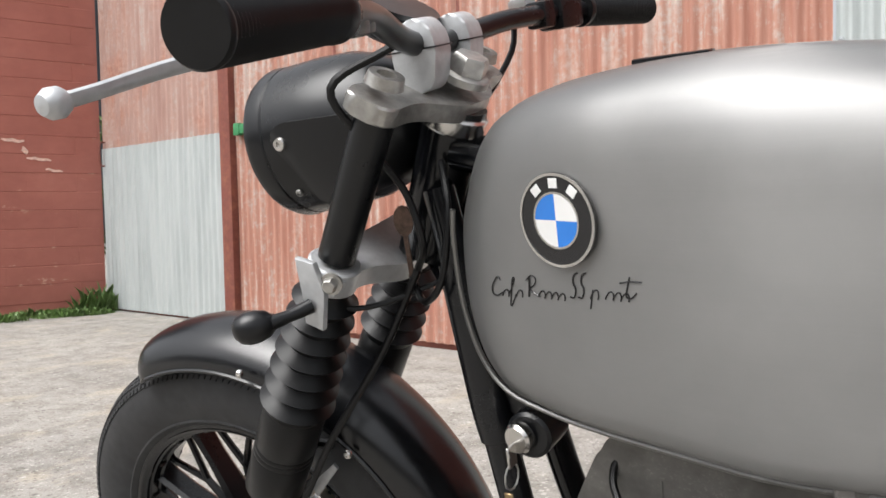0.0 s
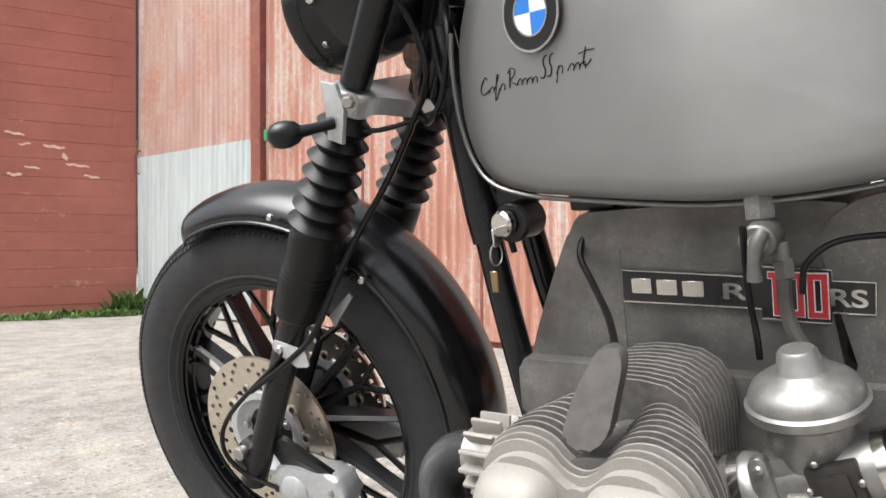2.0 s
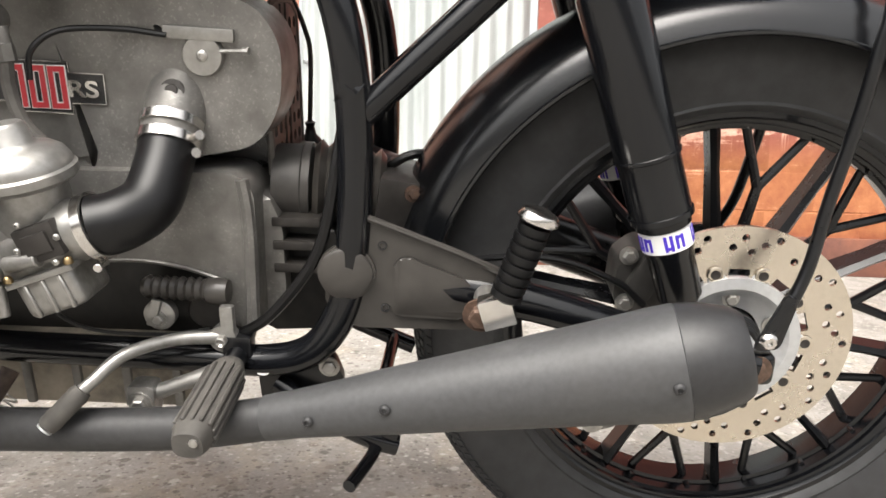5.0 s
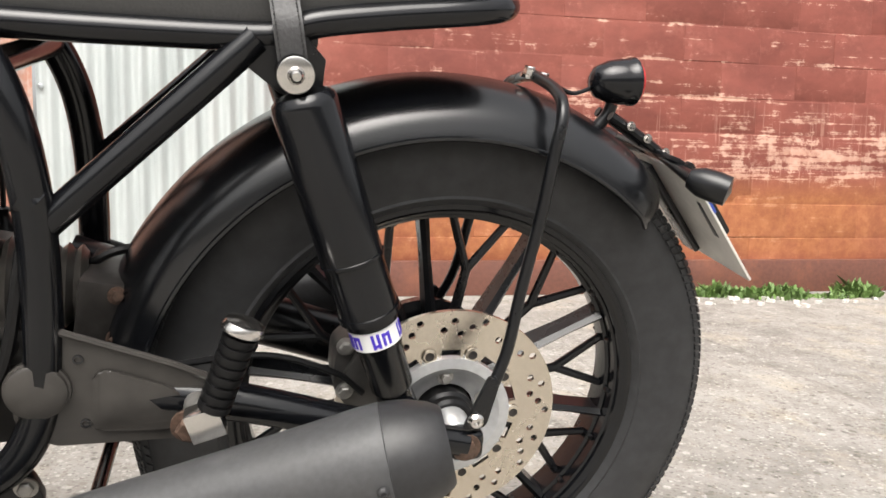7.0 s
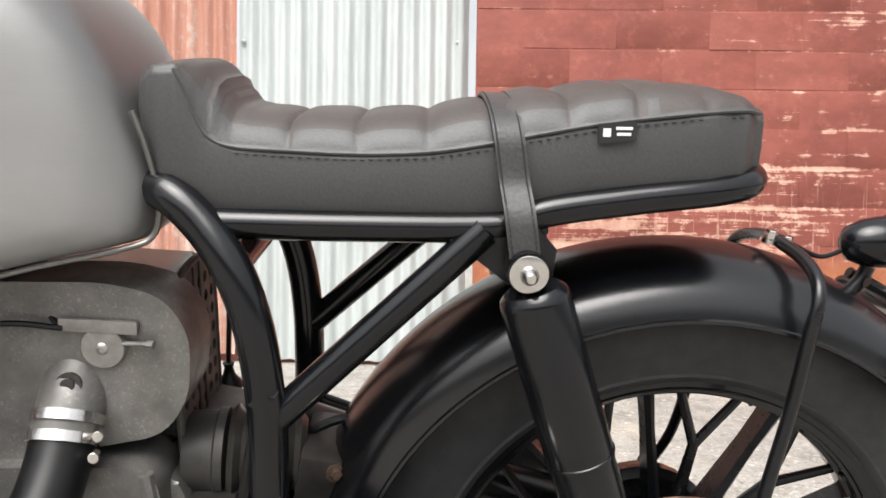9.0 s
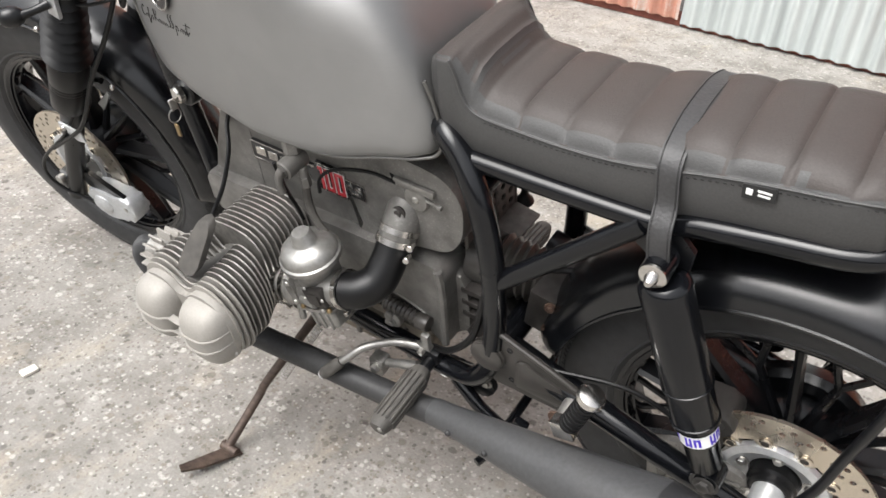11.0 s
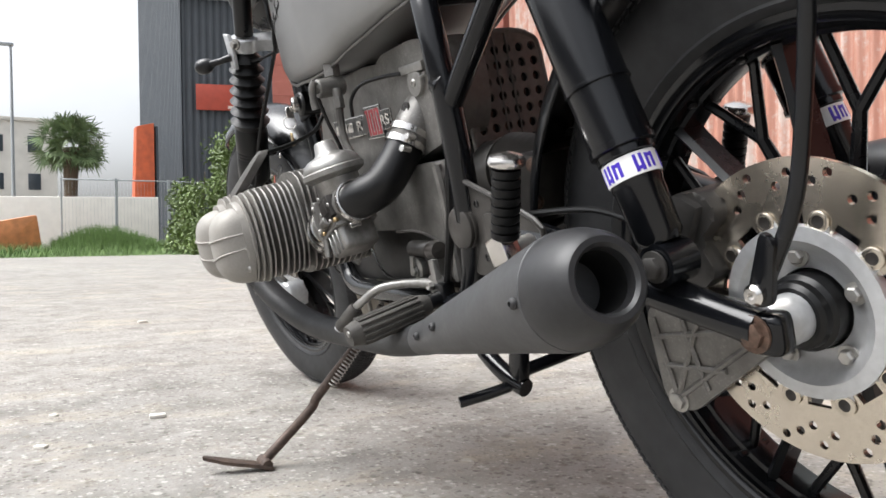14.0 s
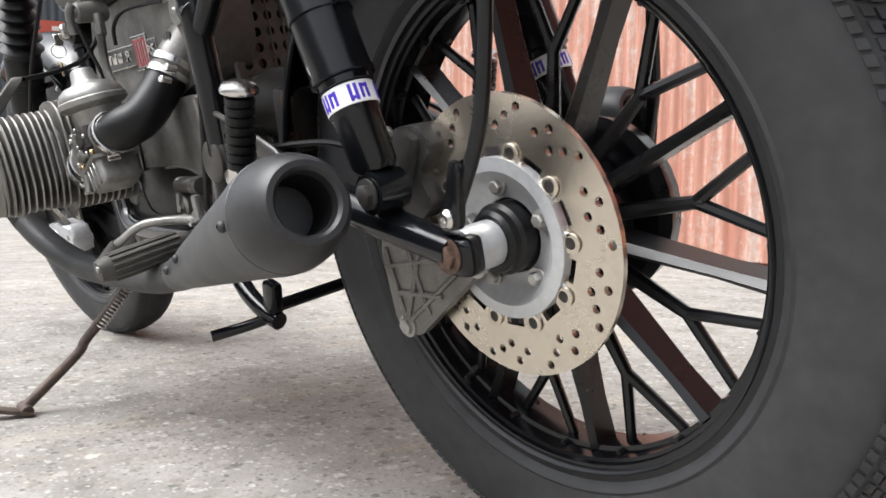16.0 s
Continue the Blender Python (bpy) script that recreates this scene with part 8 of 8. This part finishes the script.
# dark brackets and hoses between gearbox and mudguard
b = bmesh.new()
box(b, (-0.352, 0.0, 0.452), (0.042, 0.10, 0.075), Matrix.Rotation(0.15, 3, "Y"), bevel=0.006)
brk = B("gearbox_bracket", b, DARKBRACKET, frame_root, "dark grimy bracket behind the gearbox")
for x, z in ((-0.334, 0.476), (-0.338, 0.432)):
    b = bmesh.new()
    bolt(b, (x, -0.050, z), (0.4, -1, 0.1), 0.006, 0.007)
    B("bracket_bolt", b, RUSTBOLT, brk)
for dz in (-0.012, -0.05):
    b = bmesh.new()
    tube(b, [(-0.385, 0.02, 0.485 + dz), (-0.360, 0.0, 0.506 + dz), (-0.335, 0.0, 0.517 + dz), (-0.300, 0.02, 0.512 + dz)], 0.005, 8, 5)
    B("hose", b, BLACKRUBBER, frame_root)
for z in (0.445, 0.42, 0.395):
    b = bmesh.new()
    box(b, (-0.452, -0.02, z), (0.05, 0.08, 0.010), bevel=0.002)
    B("case_rib", b, DARKBRACKET, engine)
b = bmesh.new()
prism(b, round_poly([(-0.492, 0.315), (-0.412, 0.318), (-0.400, 0.285), (-0.418, 0.262), (-0.488, 0.258)], 0.008), -0.096, -0.084, 0.002)
lowb = B("stand_bracket", b, SATIN, frame_root, "black centre stand bracket")
b = bmesh.new()
bolt(b, (-0.4156, -0.096, 0.3028), (0, -1, 0), 0.0075, 0.007)
B("bracket_bolt", b, STEEL, lowb)
# shift linkage and footrests
b = bmesh.new()
prof = [(0.009, 0)]
for k in range(8):
    prof += [(0.0125, 0.006 + k * 0.0085), (0.0095, 0.010 + k * 0.0085)]
lathe(b, prof, (-0.60, -0.095, 0.385), (1, -0.05, 0.0), 18)
lathe(b, [(0.013, 0), (0.014, 0.01), (0.012, 0.02), (0.0, 0.022)], (-0.533, -0.099, 0.384), (1, 0, 0), 18)
B("linkage_boot", b, DUSTYBLACK, engine, "ribbed black rubber linkage boot")
b = bmesh.new()
lathe(b, [(0.016, 0), (0.016, 0.010), (0.013, 0.012), (0.0, 0.012)], (-0.585, -0.092, 0.357), (0, -1, 0), 22)
box(b, (-0.588, -0.106, 0.362), (0.010, 0.006, 0.03), Matrix.Rotation(0.3, 3, "Y"), bevel=0.002)
bolt(b, (-0.585, -0.104, 0.354), (0, -1, 0), 0.006, 0.006)
B("gear_selector", b, CARB, engine)
b = bmesh.new()
tube(b, [(-0.517, -0.110, 0.340), (-0.56, -0.128, 0.344), (-0.596, -0.160, 0.343), (-0.618, -0.184, 0.327), (-0.628, -0.192, 0.319)], [0.008, 0.0065, 0.0065, 0.006, 0.0065], 12, 5)
box(b, (-0.512, -0.112, 0.350), (0.014, 0.010, 0.050), bevel=0.003)
lathe(b, [(0.014, 0), (0.014, 0.012), (0.0, 0.013)], (-0.517, -0.105, 0.340), (0, -1, 0), 20)
sl = B("shift_lever", b, CARB, None, "bent alloy gear lever with rubber toe piece")
b = bmesh.new()
lathe(b, [(0.0, 0), (0.0085, 0.001), (0.0098, 0.006), (0.0098, 0.040), (0.0085, 0.045), (0.0, 0.046)], (-0.624, -0.190, 0.322), (-0.45, -0.35, -0.45), 16)
B("toe_rubber", b, GREYRUBBER, sl, "dusty toe rubber")
b = bmesh.new()
lathe(b, [(0.0075, 0.0), (0.0075, 0.002), (0.0, 0.0022)], Vector((-0.624, -0.190, 0.322)) + Vector((-0.45, -0.35, -0.45)).normalized() * 0.046, (-0.45, -0.35, -0.45), 14)
B("toe_end", b, ALLOY, sl)
b = bmesh.new()
lathe(b, [(0.006, 0), (0.006, 0.008), (0.0045, 0.009), (0.002, 0.007)], (-0.517, -0.117, 0.340), (0, -1, 0), 6)
B("pivot_bolt", b, STEEL, sl)


def footrest(s):
    b = bmesh.new()
    p0, p1 = Vector((-0.504, s * 0.137, 0.321)), Vector((-0.506, s * 0.254, 0.310))
    d = (p1 - p0).normalized()
    L = (p1 - p0).length
    u = Vector((1, 0, 0))
    w = d.cross(u).normalized()
    rings = []
    for i in range(11):
        t = i / 10
        g = 0.80 if i in (0, 10) else 1.0
        ring = []
        for k in range(16):
            a = 2 * math.pi * k / 16
            ex = 3.0
            rr = (abs(math.cos(a)) ** ex + abs(math.sin(a)) ** ex) ** (-1 / ex)
            ring.append(p0 + d * (L * t) + (u * math.cos(a) * 0.0165 + w * math.sin(a) * 0.0155) * rr * g)
        rings.append(ring)
    loft(b, rings)
    peg = B("footrest", b, GREYRUBBER, None, "dusty ribbed rubber rider footrest")
    for k in range(14):
        a = 2 * math.pi * (k + 0.5) / 14
        rr = (abs(math.cos(a)) ** 3 + abs(math.sin(a)) ** 3) ** (-1 / 3)
        n = (u * math.cos(a) + w * math.sin(a)).normalized()
        q = bmesh.new()
        box(q, (p0 + p1) / 2 + (u * math.cos(a) * 0.0165 + w * math.sin(a) * 0.0155) * rr, (0.0050, L * 0.74, 0.0036), Matrix((n, d, n.cross(d))).transposed(), bevel=0.0008, segs=1)
        B("tread_rib", q, GREYRUBBER, peg)
    q = bmesh.new()
    cyl(q, p0 - d * 0.035, p0 + d * 0.004, 0.011, 16, 0.001)
    box(q, p0 - d * 0.028, (0.03, 0.02, 0.04), bevel=0.005)
    B("footrest_mount", q, SATIN, peg)
    q = bmesh.new()
    lathe(q, [(0.004, 0), (0.004, 0.002), (0, 0.003)], p1 + u * 0.006 + w * 0.004, d, 10)
    B("end_screw", q, STEEL, peg)


for s in (-1, 1):
    footrest(s)
    # folded passenger peg
    d = Vector((0.028, s * -0.002, 0.082)).normalized()
    p = Vector((-0.243, s * 0.166, 0.414))
    b = bmesh.new()
    prof = [(0.010, 0.0)]
    for k in range(8):
        prof += [(0.0145, 0.003 + k * 0.0092), (0.0145, 0.009 + k * 0.0092), (0.0125, 0.0095 + k * 0.0092)]
    lathe(b, prof, p, d, 22)
    pp = B("passenger_peg", b, BLACKRUBBER, None, "folded passenger peg with a chrome tip")
    b = bmesh.new()
    lathe(b, [(0.013, 0.076), (0.0185, 0.078), (0.0188, 0.081), (0.016, 0.086), (0.008, 0.089), (0.0, 0.0895)], p, d, 26)
    B("peg_tip", b, CHROME, pp, "chrome domed tip")
    b = bmesh.new()
    box(b, p + Vector((-0.006, 0, -0.010)), (0.030, 0.020, 0.028), Matrix.Rotation(-0.3, 3, "Y"), bevel=0.002)
    B("peg_clevis", b, CHROME, pp, "plated peg hinge")
    b = bmesh.new()
    cyl(b, (-0.258, s * 0.125, 0.400), (-0.258, s * 0.156, 0.398), 0.012, 16, 0.001)
    B("peg_stud", b, STEEL, pp)
    b = bmesh.new()
    bolt(b, (-0.263, s * 0.152, 0.393), (-0.1, s, -0.1), 0.0115, 0.012)
    B("peg_bolt", b, RUSTBOLT, pp, "rusty peg bolt")

# ---------------------------------------------------------------- stands
b = bmesh.new()
tube(b, [(-0.755, -0.095, 0.285), (-0.775, -0.130, 0.245), (-0.815, -0.215, 0.165), (-0.822, -0.235, 0.142), (-0.832, -0.322, 0.086)], [0.0095, 0.0085, 0.008, 0.008, 0.0085], 12, 5)
stand = B("side_stand", b, STANDSTEEL, None, "rusty steel side stand resting on the concrete")
b = bmesh.new()
foot = [(-0.805, -0.318), (-0.835, -0.318), (-0.856, -0.408), (-0.842, -0.414), (-0.826, -0.385)]
lo = [b.verts.new((x, y, 0.2236 * -y + 0.002 + 0.03 * max(0, -0.34 - y) / 0.1)) for x, y in foot]
hi = [b.verts.new((x, y, 0.2236 * -y + 0.008 + 0.03 * max(0, -0.34 - y) / 0.1)) for x, y in foot]
b.faces.new(lo)
b.faces.new(hi[::-1])
for i in range(len(lo)):
    b.faces.new((lo[i], hi[i], hi[(i + 1) % len(lo)], lo[(i + 1) % len(lo)]))
B("stand_foot", b, STANDSTEEL, stand)
b = bmesh.new()
cyl(b, (-0.81, -0.325, 0.082), (-0.846, -0.325, 0.084), 0.009, 10, 0.001)
B("foot_collar", b, STANDSTEEL, stand)
b = bmesh.new()
c0, c1 = Vector((-0.757, -0.120, 0.268)), Vector((-0.800, -0.200, 0.180))
dd = (c1 - c0).normalized()
uu = dd.orthogonal().normalized()
ww = dd.cross(uu)
tube(b, [c0 + (c1 - c0) * (i / 160) + (uu * math.cos(i * 0.785) + ww * math.sin(i * 0.785)) * 0.0062 + Vector((0.016, 0, 0)) for i in range(161)], 0.0011, 5, 1)
B("stand_spring", b, STEEL, stand, "coiled return spring")
cs = None
for s in (-1, 1):
    b = bmesh.new()
    tube(b, [(-0.47, s * 0.10, 0.285), (-0.42, s * 0.112, 0.255), (-0.372, s * 0.115, 0.232), (-0.345, s * 0.112, 0.222)], 0.011, 12, 4)
    o = B("centre_stand" if s < 0 else "stand_leg", b, GLOSS, cs, "folded gloss black centre stand" if s < 0 else "")
    cs = cs or o
b = bmesh.new()
cyl(b, (-0.372, -0.115, 0.234), (-0.372, 0.115, 0.234), 0.008, 12)
tube(b, [(-0.362, -0.105, 0.226), (-0.370, -0.14, 0.223), (-0.384, -0.182, 0.221)], 0.0068, 10, 4)
B("stand_lever", b, GLOSS, cs)
b = bmesh.new()
box(b, (-0.352, -0.112, 0.245), (0.024, 0.016, 0.055), Matrix.Rotation(0.3, 3, "Y"), bevel=0.005)
B("stand_foot", b, GLOSS, cs)

# ---------------------------------------------------------------- tail
for s in (-1, 1):
    b = bmesh.new()
    tube(b, [(0.082, MID, 0.694), (0.086, MID + s * 0.055, 0.686), (0.081, MID + s * 0.092, 0.670), (0.0735, MID + s * 0.101, 0.6275), (0.066, MID + s * 0.103, 0.566), (0.053, MID + s * 0.106, 0.490), (0.042, MID + s * 0.114, 0.428), (0.022, MID + s * 0.124, 0.380), (0.012, MID + s * 0.127, 0.363)], 0.0062, 10, 6)
    st = B("fender_strut", b, SATIN, rear_fender, "thin black mudguard strut")
    b = bmesh.new()
    prism(b, round_poly([(-0.002, 0.350), (0.022, 0.352), (0.032, 0.40), (0.022, 0.41)], 0.006), MID + s * 0.125, MID + s * 0.131, 0.001)
    B("strut_foot", b, SATIN, st)
    b = bmesh.new()
    lathe(b, [(0.0085, 0), (0.0085, 0.003), (0.006, 0.006), (0.003, 0.006), (0.003, 0.003)], (0.010, MID + s * 0.131, 0.361), (0, s, 0), 16)
    B("strut_bolt", b, CHROME, st)
for dx in (0.0, 0.016):
    b = bmesh.new()
    bolt(b, (0.073 + dx, MID - 0.006, 0.6925 - dx * 0.35), (0.1, -0.1, 1), 0.006, 0.012)
    B("fender_bolt", b, CHROME, rear_fender)
b = bmesh.new()
lathe(b, [(0.0, -0.034), (0.008, -0.033), (0.0165, -0.027), (0.0225, -0.013), (0.0248, 0.002), (0.0248, 0.010), (0.0262, 0.012), (0.0262, 0.017), (0.0235, 0.019)], (0.180, MID, 0.692), (1, 0, 0.05), 32)
tl = B("tail_lamp", b, GLOSS, None, "small black bullet tail lamp with a red lens")
b = bmesh.new()
lathe(b, [(0.0236, 0.015), (0.021, 0.022), (0.011, 0.026), (0.0, 0.027)], (0.180, MID, 0.692), (1, 0, 0.05), 28)
B("lens", b, REDLENS, tl)
b = bmesh.new()
tube(b, [(0.176, MID, 0.668), (0.172, MID, 0.656), (0.162, MID, 0.642)], 0.007, 10, 3)
B("lamp_stem", b, SATIN, tl)
cable([(0.150, MID, 0.684), (0.125, MID - 0.004, 0.678), (0.096, MID - 0.006, 0.690)], 0.0024, tl)
b = bmesh.new()
for dy in (-0.017, 0.017):
    tube(b, [(0.168, MID + dy, 0.657), (0.205, MID + dy, 0.637), (0.246, MID + dy, 0.610)], 0.0055, 8, 3)
box(b, (0.238, MID, 0.613), (0.032, 0.15, 0.006), Matrix.Rotation(radians(32), 3, "Y"), bevel=0.001)
tb = B("plate_bracket", b, SATIN, None, "black number plate bracket")
rot = Matrix.Rotation(radians(-39), 3, "Y")
b = bmesh.new()
box(b, (0.278, MID, 0.552), (0.003, 0.19, 0.150), rot, bevel=0.0006, segs=1)
np_ = B("number_plate", b, PLATEBACK, tb, "plain metal number plate seen from behind")
b = bmesh.new()
box(b, Vector((0.2798, MID - 0.090, 0.5535)) + rot @ Vector((0, 0, 0.048)), (0.003, 0.010, 0.050), rot)
B("plate_edge_strip", b, PLATEBLUE, np_)
b = bmesh.new()
box(b, (0.266, MID, 0.552), (0.008, 0.03, 0.13), rot, bevel=0.002)
B("plate_backing", b, SATIN, np_)
b = bmesh.new()
prism(b, round_poly([(0.226, 0.615), (0.238, 0.622), (0.300, 0.545), (0.288, 0.536)], 0.004), MID - 0.078, MID - 0.070, 0.001)
B("plate_side_stay", b, SATIN, tb)
for x, z in ((0.190, 0.648), (0.212, 0.635), (0.236, 0.620)):
    b = bmesh.new()
    bolt(b, (x, MID - 0.024, z), (0, -1, 0.2), 0.0036, 0.006)
    B("bracket_bolt", b, CHROME, tb)
for s in (-1, 1):
    b = bmesh.new()
    tube(b, [(0.236, MID + s * 0.02, 0.616), (0.226, MID + s * 0.080, 0.612), (0.222, MID + s * 0.112, 0.611)], [0.006, 0.006, 0.008], 10, 3)
    lathe(b, [(0.0, 0), (0.010, 0.002), (0.0150, 0.014), (0.0160, 0.030), (0.0150, 0.042), (0.0, 0.045)], Vector((0.216, MID + s * 0.108, 0.612)), (0.74, s * 0.64, -0.18), 20)
    B("rear_indicator", b, SATIN, None, "small black bullet indicator")

# no piece sits deeper than thing, part, piece
for o in list(bpy.data.objects):
    while o.parent and o.parent.parent and o.parent.parent.parent:
        o.parent = o.parent.parent
